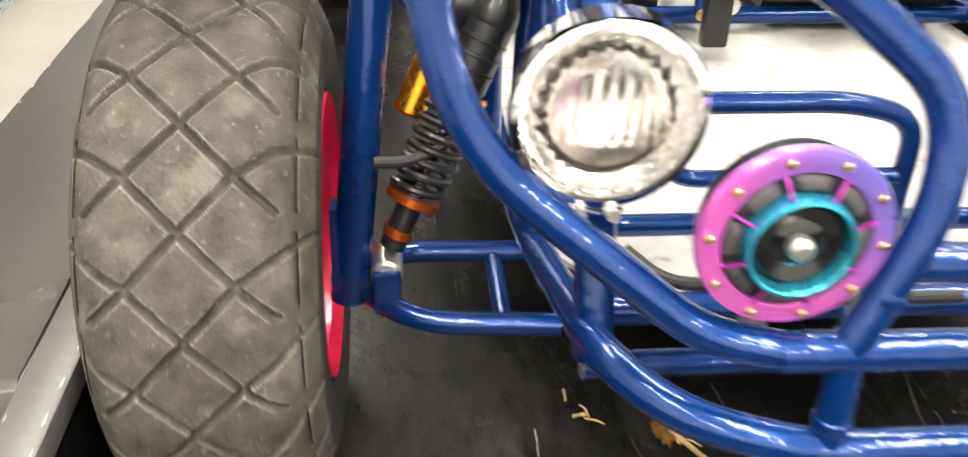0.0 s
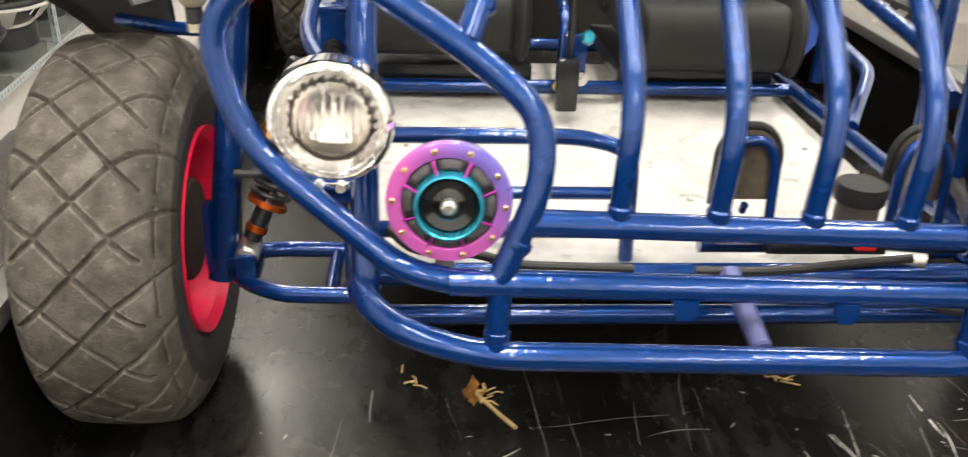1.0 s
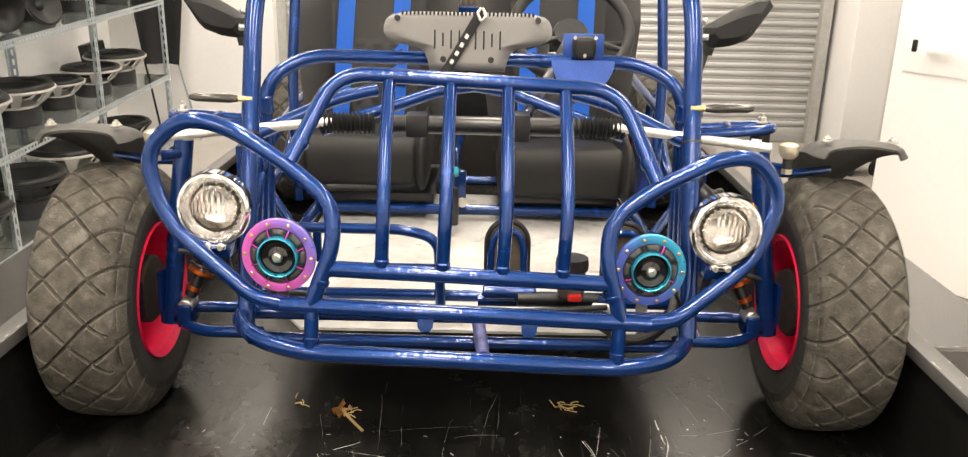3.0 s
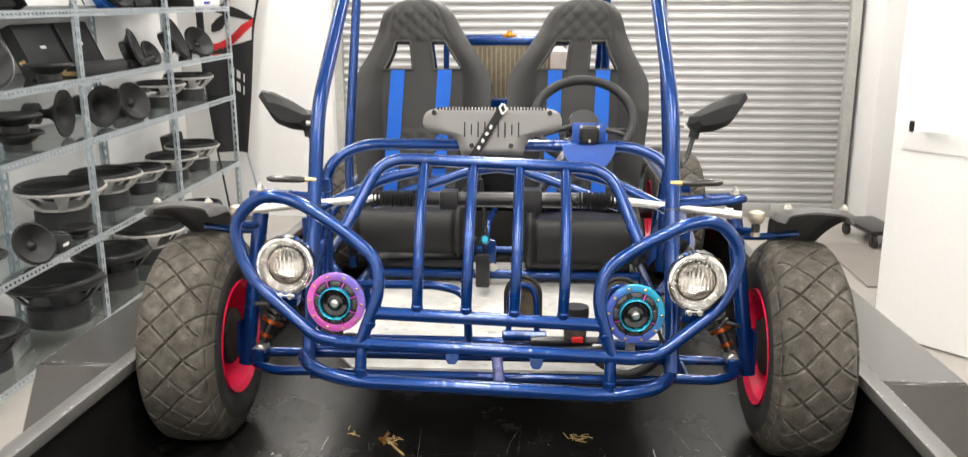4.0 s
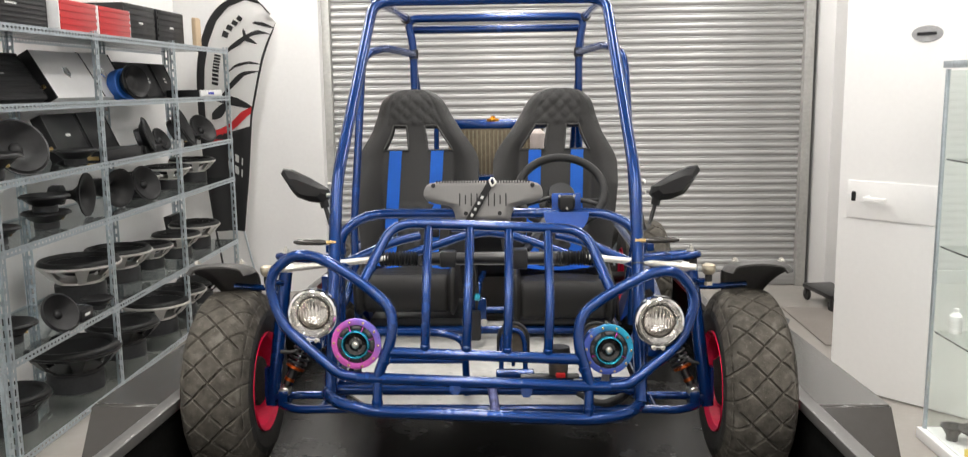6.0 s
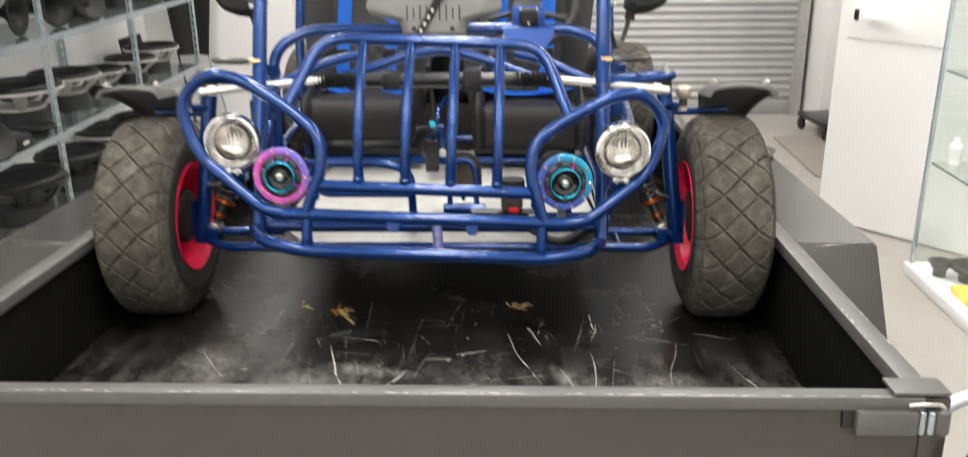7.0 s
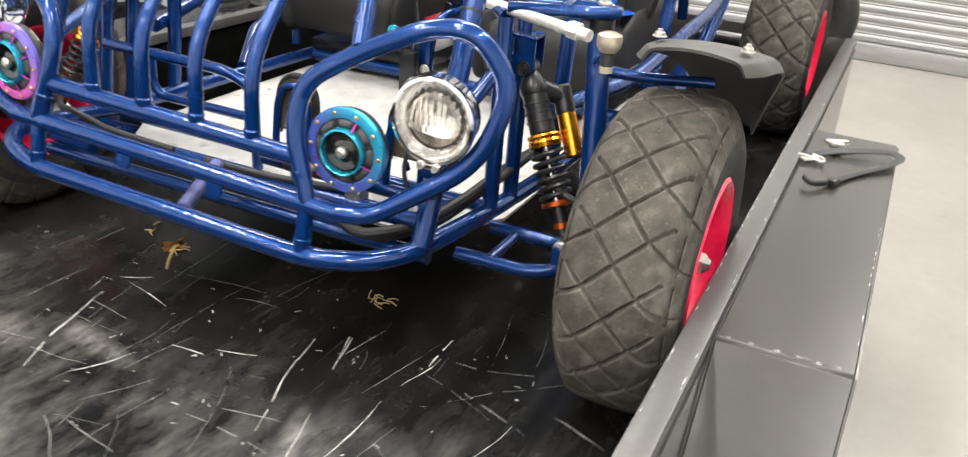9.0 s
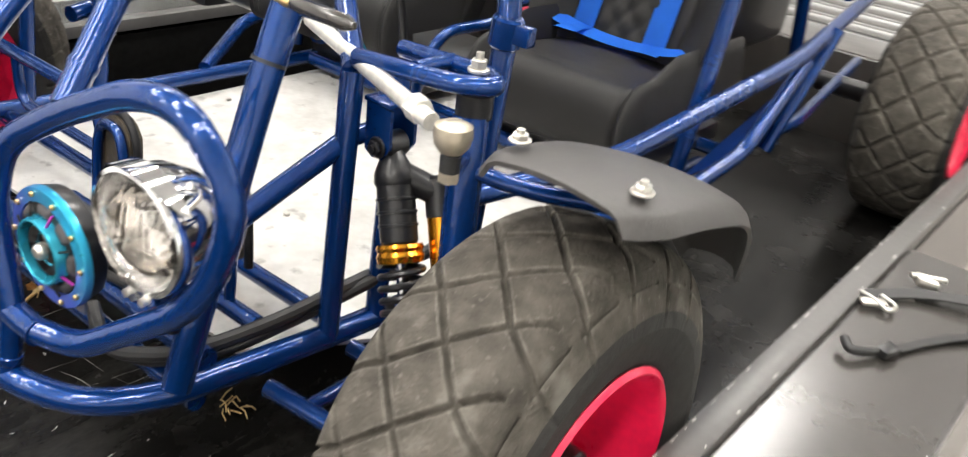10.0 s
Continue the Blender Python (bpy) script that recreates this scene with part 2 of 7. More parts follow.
def deck_material():
    """Black phenolic deck with drag streaks, dust and rubber scuffs."""
    m = mat("scuffed_black_deck", (0.006, 0.0058, 0.0054), 0.26, 0, 0.4, 120, 4, 0.05, 120, rough_var=0.1, spec=0.22)
    nt = m.node_tree
    n, l = nt.nodes, nt.links
    p = n["Principled BSDF"]
    tc = n.new("ShaderNodeTexCoord")

    def streak(scale, low, high, angle, seed):
        mp = n.new("ShaderNodeMapping")
        mp.inputs["Rotation"].default_value = (0, 0, radians(angle))
        mp.inputs["Location"].default_value = (seed, seed * 0.7, 0)
        mp.inputs["Scale"].default_value = scale
        t = n.new("ShaderNodeTexNoise")
        t.inputs["Scale"].default_value, t.inputs["Detail"].default_value, t.inputs["Roughness"].default_value = 1.0, 7, 0.7
        r = n.new("ShaderNodeMapRange")
        r.inputs["From Min"].default_value, r.inputs["From Max"].default_value = low, high
        l.new(tc.outputs["Object"], mp.inputs["Vector"]), l.new(mp.outputs["Vector"], t.inputs["Vector"])
        l.new(t.outputs["Fac"], r.inputs["Value"])
        return r.outputs[0]

    fine = streak((90, 3.5, 1), 0.62, 0.85, 6, 3.1)
    cross = streak((4, 70, 1), 0.66, 0.84, -9, 8.2)
    dust = streak((4.5, 2.0, 1), 0.4, 0.7, 12, 1.7)
    cloud = streak((22, 7, 1), 0.36, 0.75, 20, 5.5)
    dd = n.new("ShaderNodeMath")
    dd.operation = "MULTIPLY"
    l.new(dust, dd.inputs[0]), l.new(cloud, dd.inputs[1])
    # the dust is full by the tailgate and thins out towards the front
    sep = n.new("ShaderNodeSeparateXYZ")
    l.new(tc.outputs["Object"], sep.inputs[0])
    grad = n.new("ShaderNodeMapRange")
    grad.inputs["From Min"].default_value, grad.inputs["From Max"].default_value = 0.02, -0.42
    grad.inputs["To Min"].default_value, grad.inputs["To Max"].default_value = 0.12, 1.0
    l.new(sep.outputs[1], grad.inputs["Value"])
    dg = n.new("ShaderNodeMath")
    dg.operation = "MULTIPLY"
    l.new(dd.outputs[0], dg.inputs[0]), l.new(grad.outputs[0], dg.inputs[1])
    base = p.inputs["Base Color"].links[0].from_socket
    out = base

    def pale_patch(x, y, a, b, angle):
        # a pale patch with a torn edge, most of them wiped dust
        mp = n.new("ShaderNodeMapping")
        mp.vector_type = "TEXTURE"
        mp.inputs["Location"].default_value, mp.inputs["Rotation"].default_value, mp.inputs["Scale"].default_value = (x, y, 0), (0, 0, radians(angle)), (a, b, 1)
        ln = n.new("ShaderNodeVectorMath")
        ln.operation = "LENGTH"
        r = n.new("ShaderNodeMapRange")
        r.inputs["From Min"].default_value, r.inputs["From Max"].default_value = 1.0, 0.15
        k = n.new("ShaderNodeMath")
        k.operation = "MULTIPLY"
        l.new(tc.outputs["Object"], mp.inputs["Vector"]), l.new(mp.outputs["Vector"], ln.inputs[0]), l.new(ln.outputs["Value"], r.inputs["Value"])
        l.new(r.outputs[0], k.inputs[0]), l.new(torn, k.inputs[1])
        return k.outputs[0]

    torn = streak((34, 16, 1), 0.34, 0.66, 25, 2.6)
    patches = [(pale_patch(*v), (0.42, 0.405, 0.38), 0.5) for v in ((-0.31, -0.2, 0.13, 0.085, 20), (-0.14, -0.125, 0.15, 0.035, -12), (0.345, -0.17, 0.03, 0.1, 20), (0.58, -0.2, 0.14, 0.1, 0), (-0.55, -0.1, 0.1, 0.16, 15))]
    # The long faint patch is dust with a wall's pale reflection put into its colour.
    for fac, col, amount in (*patches, (pale_patch(-0.5, 0.1, 0.17, 0.5, 17), (0.36, 0.345, 0.32), 0.1), (dg.outputs[0], (0.4, 0.385, 0.36), 1.0), (fine, (0.2, 0.195, 0.18), 0.55), (cross, (0.2, 0.195, 0.18), 0.4)):
        k = n.new("ShaderNodeMath")
        k.operation, k.inputs[1].default_value = "MULTIPLY", amount
        l.new(fac, k.inputs[0])
        mx = n.new("ShaderNodeMix")
        mx.data_type = "RGBA"
        l.new(k.outputs[0], mx.inputs[0])
        l.new(out, mx.inputs[6])
        mx.inputs[7].default_value = (*col, 1)
        out = mx.outputs[2]
    l.new(out, p.inputs["Base Color"])
    return m


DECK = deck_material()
speckle(PAN, 26, 0.62, 0.72, (0.2, 0.19, 0.17), 0.6)


def oil_slick_material(name, inner, outer, radius):
    """Heat-tinted anodising that turns from one hue to another across the ring, by its own object coordinates."""
    m = mat(name, inner, 0.3, 0.6, 0.1, 80, 8)
    nt = m.node_tree
    n, l = nt.nodes, nt.links
    p = n["Principled BSDF"]
    tc = n.new("ShaderNodeTexCoord")
    sep = n.new("ShaderNodeSeparateXYZ")
    l.new(tc.outputs["Object"], sep.inputs[0])
    add = n.new("ShaderNodeMath")
    l.new(sep.outputs[0], add.inputs[0]), l.new(sep.outputs[1], add.inputs[1])
    r = n.new("ShaderNodeMapRange")
    r.inputs["From Min"].default_value, r.inputs["From Max"].default_value = -radius * 0.2, radius * 1.25
    l.new(add.outputs[0], r.inputs["Value"])
    ramp = n.new("ShaderNodeValToRGB")
    ramp.color_ramp.elements[0].color, ramp.color_ramp.elements[1].color = (*inner, 1), (*outer, 1)
    l.new(r.outputs[0], ramp.inputs["Fac"]), l.new(ramp.outputs["Color"], p.inputs["Base Color"])
    return m


SLOT_GREY = mat("dark_grey_slotted_disc", (0.045, 0.042, 0.045), 0.6, 0, 0.2, 100, 20)
HORN_MAGENTA = oil_slick_material("magenta_oil_slick_ring", (0.8, 0.16, 0.62), (0.25, 0.2, 0.75), 0.067)
HORN_TEAL = oil_slick_material("teal_oil_slick_ring", (0.1, 0.16, 0.6), (0.04, 0.45, 0.7), 0.067)


# ---- mesh helpers ----
def part(name, bm, material, parent=None, label="", smooth=35):
    """Links a bmesh as one mesh object under its thing."""
    me = bpy.data.meshes.new(name)
    bmesh.ops.recalc_face_normals(bm, faces=bm.faces)
    bm.to_mesh(me)
    bm.free()
    me.materials.append(material)
    if smooth:
        me.polygons.foreach_set("use_smooth", [True] * len(me.polygons))
        me.set_sharp_from_angle(angle=radians(smooth))
    ob = new(name, me)
    if parent is not None:
        ob.parent = parent
    if label:
        tagged(ob, label)
    return ob


def like(name, source, parent, m, label=""):
    """Another part on the same mesh, at pose m in its parent."""
    ob = new(name, source.data)
    ob.parent = parent
    ob.matrix_basis = m
    if label:
        tagged(ob, label)
    return ob


def thing(name, label, category, at=(0, 0, 0), turn=0, group="", kind=""):
    ob = new(name)
    ob.empty_display_size = 0.05
    ob.matrix_basis = pose(*at, 0, 0, turn)
    return tagged(ob, label, category, group, kind)


def rounded(points, bend, steps=6):
    """A polyline with its corners bent to arcs."""
    pts = [Vector(p) for p in points]
    out = [pts[0]]
    for a, b, c in zip(pts, pts[1:], pts[2:]):
        u, v = a - b, c - b
        d = min(bend, u.length * 0.49, v.length * 0.49)
        s, e = b + u.normalized() * d, b + v.normalized() * d
        for i in range(steps + 1):
            k = i / steps
            out.append((1 - k) ** 2 * s + 2 * k * (1 - k) * b + k * k * e)
    out.append(pts[-1])
    return out


def sweep(bm, pts, r, seg=12, closed=False):
    """Carries a circle along a line; r may be a list, one for each point."""
    pts = [Vector(p) for p in pts]
    clean = [pts[0]]
    for p in pts[1:]:
        if (p - clean[-1]).length > 1e-5:
            clean.append(p)
    pts = clean
    n = len(pts)
    rs = r if isinstance(r, (list, tuple)) else [r] * n
    t0 = (pts[1] - pts[0]).normalized()
    up = Vector((0, 0, 1)) if abs(t0.z) < 0.9 else Vector((1, 0, 0))
    nrm = (up - t0 * up.dot(t0)).normalized()
    rings = []
    for i, p in enumerate(pts):
        a = pts[i - 1] if (i or closed) else pts[0]
        b = pts[(i + 1) % n] if (i < n - 1 or closed) else pts[-1]
        t = (b - a).normalized()
        nrm = (nrm - t * nrm.dot(t)).normalized()
        side = t.cross(nrm)
        rings.append([bm.verts.new(p + (nrm * math.cos(2 * math.pi * k / seg) + side * math.sin(2 * math.pi * k / seg)) * rs[min(i, len(rs) - 1)]) for k in range(seg)])
    for i in range(n if closed else n - 1):
        a, b = rings[i], rings[(i + 1) % n]
        for k in range(seg):
            bm.faces.new((a[k], a[(k + 1) % seg], b[(k + 1) % seg], b[k]))
    if not closed:
        bm.faces.new(rings[0]), bm.faces.new(rings[-1])
    return bm


def tube(points, r, bend=0.06, seg=14, steps=6):
    return sweep(bmesh.new(), rounded(points, bend, steps), r, seg)


def box(size, at=(0, 0, 0), bevel=0.0, turn=(0, 0, 0), bm=None, seg=2):
    b = bmesh.new()
    bmesh.ops.create_cube(b, size=1, matrix=Matrix.Diagonal((*size, 1)))
    if bevel:
        bmesh.ops.bevel(b, geom=b.edges[:], offset=min(bevel, min(size) * 0.49), segments=seg, affect="EDGES", profile=0.6)
    b.transform(pose(*at, *turn))
    return merge(bm, b) if bm is not None else b


def merge(bm, other):
    """Adds the geometry of other to bm."""
    me = bpy.data.meshes.new("joined")
    other.to_mesh(me)
    other.free()
    bm.from_mesh(me)
    bpy.data.meshes.remove(me)
    return bm


def lathe(profile, seg=32, m=None, bm=None, closed=False):
    """Turns a profile of (radius, height) round z, then poses it by m."""
    b = bmesh.new()
    rings = []
    for r, z in profile:
        if r < 1e-6:
            rings.append([b.verts.new((0, 0, z))])
        else:
            rings.append([b.verts.new((r * math.cos(2 * math.pi * k / seg), r * math.sin(2 * math.pi * k / seg), z)) for k in range(seg)])
    pairs = list(zip(rings, rings[1:])) + ([(rings[-1], rings[0])] if closed else [])
    for a, c in pairs:
        for k in range(seg):
            j = (k + 1) % seg
            if len(a) == 1 and len(c) == 1:
                continue
            if len(a) == 1:
                b.faces.new((a[0], c[j], c[k]))
            elif len(c) == 1:
                b.faces.new((a[k], a[j], c[0]))
            else:
                b.faces.new((a[k], a[j], c[j], c[k]))
    if m is not None:
        b.transform(m)
    return merge(bm, b) if bm is not None else b


def aim(a, b):
    """The pose at a whose z axis points to b."""
    a, b = Vector(a), Vector(b)
    return Matrix.Translation(a) @ (b - a).to_track_quat("Z", "Y").to_matrix().to_4x4()


def rod(a, b, r, seg=14, bm=None, bevel=0.0):
    h = (Vector(b) - Vector(a)).length
    e = min(bevel, h * 0.4, r * 0.6)
    prof = [(0, 0), (r - e, 0), (r, e), (r, h - e), (r - e, h), (0, h)] if e else [(0, 0), (r, 0), (r, h), (0, h)]
    return lathe(prof, seg, aim(a, b), bm)


def bolt(parent, at, direction, r=0.008, h=0.007, material=None, name="bolt"):
    a = Vector(at)
    d = Vector(direction).normalized()
    bm = rod(a, a + d * h * 0.35, r * 1.35, 12, bevel=0.001)
    rod(a + d * h * 0.35, a + d * h, r, 6, bm, bevel=0.001)
    rod(a + d * h, a + d * h * 1.5, r * 0.5, 8, bm)
    return part(name, bm, material or STEEL, parent)


def sheet(outline, thick, m=None, holes=()):
    """A flat plate from an outline in its own xy plane."""
    b = bmesh.new()
    top = [b.verts.new((x, y, thick / 2)) for x, y in outline]
    low = [b.verts.new((x, y, -thick / 2)) for x, y in outline]
    b.faces.new(top), b.faces.new(low[::-1])
    for i in range(len(outline)):
        j = (i + 1) % len(outline)
        b.faces.new((top[i], low[i], low[j], top[j]))
    if m is not None:
        b.transform(m)
    return b


def grid_shell(nu, nv, fn, skip=None, close_u=False):
    """An open skin from fn(u, v), u and v from 0 to 1."""
    b = bmesh.new()
    vs = [[b.verts.new(fn(i / nu, j / nv)) for j in range(nv + 1)] for i in range(nu if close_u else nu + 1)]
    for i in range(nu):
        for j in range(nv):
            if skip and skip((i + 0.5) / nu, (j + 0.5) / nv):
                continue
            a, c = vs[i], vs[(i + 1) % len(vs)]
            b.faces.new((a[j], c[j], c[j + 1], a[j + 1]))
    return b


# ---- the shop ----
SX0, SX1, SY = -1.41, 2.335, 4.7      # the shutter's opening
WX0, WX1, WY0 = -2.52, 3.3, -4.6      # the room


def structure(name, bm, material, label, category):
    return tagged(part(name, bm, material, smooth=30), label, category, kind="structure")


structure("floor", box((WX1 - WX0 + 0.6, SY - WY0 + 1.2, 0.1), ((WX0 + WX1) / 2, (SY + WY0) / 2 + 0.2, FLOOR_Z - 0.05)), SHOP_FLOOR, "polished beige-grey shop floor", "floor")
structure("ceiling", box((WX1 - WX0 + 0.6, SY - WY0 + 1.2, 0.1), ((WX0 + WX1) / 2, (SY + WY0) / 2 + 0.2, CEIL_Z + 0.05)), CEILING, "plain white shop ceiling", "ceiling")
HH = CEIL_Z - FLOOR_Z
HM = (CEIL_Z + FLOOR_Z) / 2
structure("wall_west", box((0.2, SY - WY0 + 0.6, HH), (WX0 - 0.1, (SY + WY0) / 2, HM)), WALL, "white painted wall behind the metal shelving", "wall")
structure("wall_east", box((0.2, SY - WY0 + 0.6, HH), (WX1 + 0.1, (SY + WY0) / 2, HM)), WALL, "white painted shop wall", "wall")
structure("wall_south", box((WX1 - WX0, 0.2, HH), ((WX0 + WX1) / 2, WY0 - 0.1, HM)), WALL, "plain white wall behind the trailer", "wall")
# north wall: piers beside the shutter and a lintel above it
structure("wall_north", box((SX0 - WX0, 0.3, HH), ((SX0 + WX0) / 2, SY + 0.02, HM), 0.006), WALL, "white pier beside the roller shutter", "wall")
structure("wall_north_pier", box((0.26, 0.55, HH), (SX1 + 0.17, SY - 0.1, HM), 0.006), WALL, "white pier beside the roller shutter", "wall")
structure("wall_north_side", box((WX1 - SX1 - 0.3, 0.2, HH), ((WX1 + SX1 + 0.3) / 2, SY + 0.05, HM)), WALL, "white painted wall", "wall")
structure("wall_north_lintel", box((SX1 - SX0, 0.24, 0.35), ((SX0 + SX1) / 2, SY + 0.02, CEIL_Z - 0.175)), WALL, "white wall above the shutter", "wall")


def roller_shutter():
    """Interlocking curved slats between two steel guides."""
    sh = thing("roller_shutter", "closed galvanised steel roller shutter with curved horizontal slats", "shutter", (0, 0, 0))
    pitch, w = 0.0575, SX1 - SX0 - 0.06
    b = bmesh.new()
    prof = [(0.0, 0.0), (-0.004, 0.003), (-0.008, 0.010), (-0.01, 0.019), (-0.01, 0.027), (-0.0075, 0.036), (-0.003, 0.0415), (-0.0015, 0.0435), (-0.0045, 0.047), (-0.0055, 0.0505), (-0.003, 0.0545), (0.0, 0.0575)]
    for x in (-w / 2, w / 2):
        for y, z in prof:
            b.verts.new((x, y, z))
    b.verts.ensure_lookup_table()
    k = len(prof)
    for i in range(k - 1):
        b.faces.new((b.verts[i], b.verts[k + i], b.verts[k + i + 1], b.verts[i + 1]))
    first = part("slat", b, SHUTTER, sh, smooth=50)
    xm = (SX0 + SX1) / 2
    first.matrix_basis = pose(xm, SY + 0.05, FLOOR_Z + 0.11)
    rng = random.Random(4)
    for i in range(1, 47):
        like("slat", first, sh, pose(xm, SY + 0.05 + rng.uniform(-0.0015, 0.0015), FLOOR_Z + 0.11 + i * pitch, rng.uniform(-1.8, 1.8), 0, 0))
    part("bottom_rail", box((w, 0.05, 0.105), (xm, SY + 0.045, FLOOR_Z + 0.055), 0.008), SHUTTER, sh)
    for x in (SX0 + 0.025, SX1 - 0.025):
        part("guide", box((0.07, 0.1, HH - 0.35), (x, SY + 0.03, FLOOR_Z + (HH - 0.35) / 2), 0.004), JAMB, sh)
    for x in (SX0 + 0.35, SX1 - 0.45):
        part("lock_box", box((0.13, 0.03, 0.06), (x, SY + 0.005, FLOOR_Z + 0.075), 0.006), JAMB, sh)


roller_shutter()

for bx, by in PANELS:
    lt = thing("ceiling_light", "long white lit ceiling fitting with four panels", "ceiling light", (bx, by, CEIL_Z), group="ceiling fittings")
    for s in (-1, 1):
        part("frame_bar", box((0.03, 1.86, 0.03), (s * 0.205, 0, -0.016), 0.004), DOOR, lt)
        part("frame_bar", box((0.38, 0.03, 0.03), (0, s * 0.915, -0.016), 0.004), DOOR, lt)
    for k in range(4):
        part("diffuser", box((0.37, 0.43, 0.012), (0, -0.67 + 0.447 * k, -0.012), 0.002), DIFFUSER, lt)


def open_door():
    """A tall white leaf standing open, with a lever handle and a keyhole plate."""
    a, c = Vector((1.745, 2.3, 0)), Vector((2.44, 1.53, 0))
    turn = math.degrees(math.atan2(c.y - a.y, c.x - a.x))
    d = thing("door_1", "tall white door leaf standing open", "door", (a.x, a.y, FLOOR_Z), turn, kind="structure")
    part("leaf", box((0.95, 0.045, 2.42), (0.475, 0.0225, 1.22), 0.004), DOOR, d)
    part("lock_rail", box((0.46, 0.008, 0.19), (0.28, -0.004, 1.005), 0.003), DOOR, d)
    part("lock_plate", box((0.022, 0.012, 0.05), (0.085, -0.009, 1.02), 0.006), BLACK_PLASTIC, d, "black keyhole plate")
    h = part("handle", rod((0.165, 0, 1.015), (0.165, -0.05, 1.015), 0.012), DOOR, d, "white lever handle")
    part("lever", box((0.12, 0.018, 0.022), (0.215, -0.055, 1.015), 0.006), DOOR, h)
    badge = lathe([(0, 0.006), (0.07, 0.006), (0.075, 0.0), (0, 0)], 28, pose(0.4, 0.001, 1.81, 90, 0, 0) @ Matrix.Diagonal((1, 0.52, 1, 1)))
    part("badge", badge, GREY_BADGE, d, "grey oval badge")
    part("badge_bar", box((0.09, 0.002, 0.014), (0.4, -0.0075, 1.81)), FLAG_BLACK, d, "dark unreadable lettering bar")


open_door()


def alarm_box():
    s = thing("wall_sounder", "small white box high on the pier", "wall box", (SX1 + 0.16, SY - 0.39, 1.83))
    part("case", box((0.09, 0.05, 0.13), (0, 0, 0), 0.015), DOOR, s)
    part("button", rod((0, -0.024, 0.02), (0, -0.034, 0.02), 0.014), GREY_BADGE, s)


alarm_box()


def display_cabinet():
    """Glass-sided cabinet on a white plinth, with glass shelves."""
    x0, x1, y0, y1 = 1.905, 2.335, 0.17, 1.57
    c = thing("display_cabinet", "tall glass display cabinet on a white plinth", "cabinet", (x0, y0, FLOOR_Z))
    w, dpt, h = x1 - x0, y1 - y0, 1.66
    part("plinth", box((w + 0.03, dpt + 0.03, 0.05), (w / 2, dpt / 2, 0.025), 0.006), DOOR, c, "white plinth")
    part("top_frame", box((w + 0.01, dpt + 0.01, 0.03), (w / 2, dpt / 2, h), 0.004), GALV, c)
    for x in (0.012, w - 0.012):
        for y in (0.012, dpt - 0.012):
            part("post", box((0.018, 0.018, h - 0.07), (x, y, 0.05 + (h - 0.07) / 2), 0.003), GALV, c, "slim aluminium post")
    for n, sz, at in (("glass_pane", (0.006, dpt / 2 - 0.02, h - 0.08), (0.004, dpt * 0.25, h / 2 + 0.015)), ("glass_pane", (0.006, dpt / 2 - 0.02, h - 0.08), (0.012, dpt * 0.75 - 0.004, h / 2 + 0.015)),
                      ("glass_pane", (w - 0.05, 0.006, h - 0.08), (w / 2, dpt - 0.004, h / 2 + 0.015))):
        g = part(n, box(sz, at), CLEAR_GLASS, c)
        g.visible_shadow = False
    for z in (0.5, 0.88, 1.26):
        g = part("glass_shelf", box((w - 0.05, dpt - 0.05, 0.007), (w / 2, dpt / 2, z)), CLEAR_GLASS, c)
        g.visible_shadow = False
    part("back_panel", box((0.012, dpt - 0.03, h - 0.09), (w - 0.01, dpt / 2, h / 2 + 0.015)), DOOR, c)


display_cabinet()

CAB = (1.905, 0.16, FLOOR_Z)
rng = random.Random(11)
for i in range(9):
    bt = thing("bottle", "small white bottle with a blue label", "bottle", (CAB[0] + 0.1 + 0.09 * (i % 2), CAB[1] + 1.36 - 0.1 * i + rng.uniform(-0.01, 0.01), CAB[2] + 0.5035), group="bottles in the cabinet")
    part("body", lathe([(0, 0), (0.024, 0), (0.026, 0.004), (0.026, 0.075), (0.012, 0.092), (0, 0.092)], 16), DOOR, bt)
    part("cap", lathe([(0.0, 0.092), (0.012, 0.092), (0.012, 0.108), (0, 0.108)], 14), DOOR, bt)
    part("bottle_label", lathe([(0.0262, 0.02), (0.0266, 0.02), (0.0266, 0.06), (0.0262, 0.06)], 16), SPEAKER_BLUE if i % 3 else PALE_PRINT, bt)
for i, (dx, dy, z, r) in enumerate(((0.17, 1.2, 0.051, 0.095), (0.07, 1.26, 0.051, 0.05), (0.2, 0.78, 0.051, 0.07), (0.3, 1.22, 0.5035, 0.07), (0.3, 1.0, 0.5035, 0.06))):
    tw = thing("small_speaker", "small black car speaker lying in the cabinet", "speaker", (CAB[0] + dx, CAB[1] + dy, CAB[2] + z), group="cabinet speakers")
    part("magnet", lathe([(0, 0), (r * 0.5, 0), (r * 0.5, 0.025), (0, 0.025)], 20), MAGNET, tw)
    part("basket", lathe([(r * 0.5, 0.025), (r * 0.95, 0.06), (r, 0.06), (r, 0.066), (r * 0.85, 0.066), (r * 0.3, 0.04), (0, 0.05)], 24), CONE, tw)
yb = thing("carton", "flat yellow carton on the cabinet floor", "carton", (CAB[0] + 0.14, CAB[1] + 1.02, CAB[2] + 0.051))
part("body", box((0.2, 0.14, 0.03), (0, 0, 0.015), 0.003), YELLOW, yb)

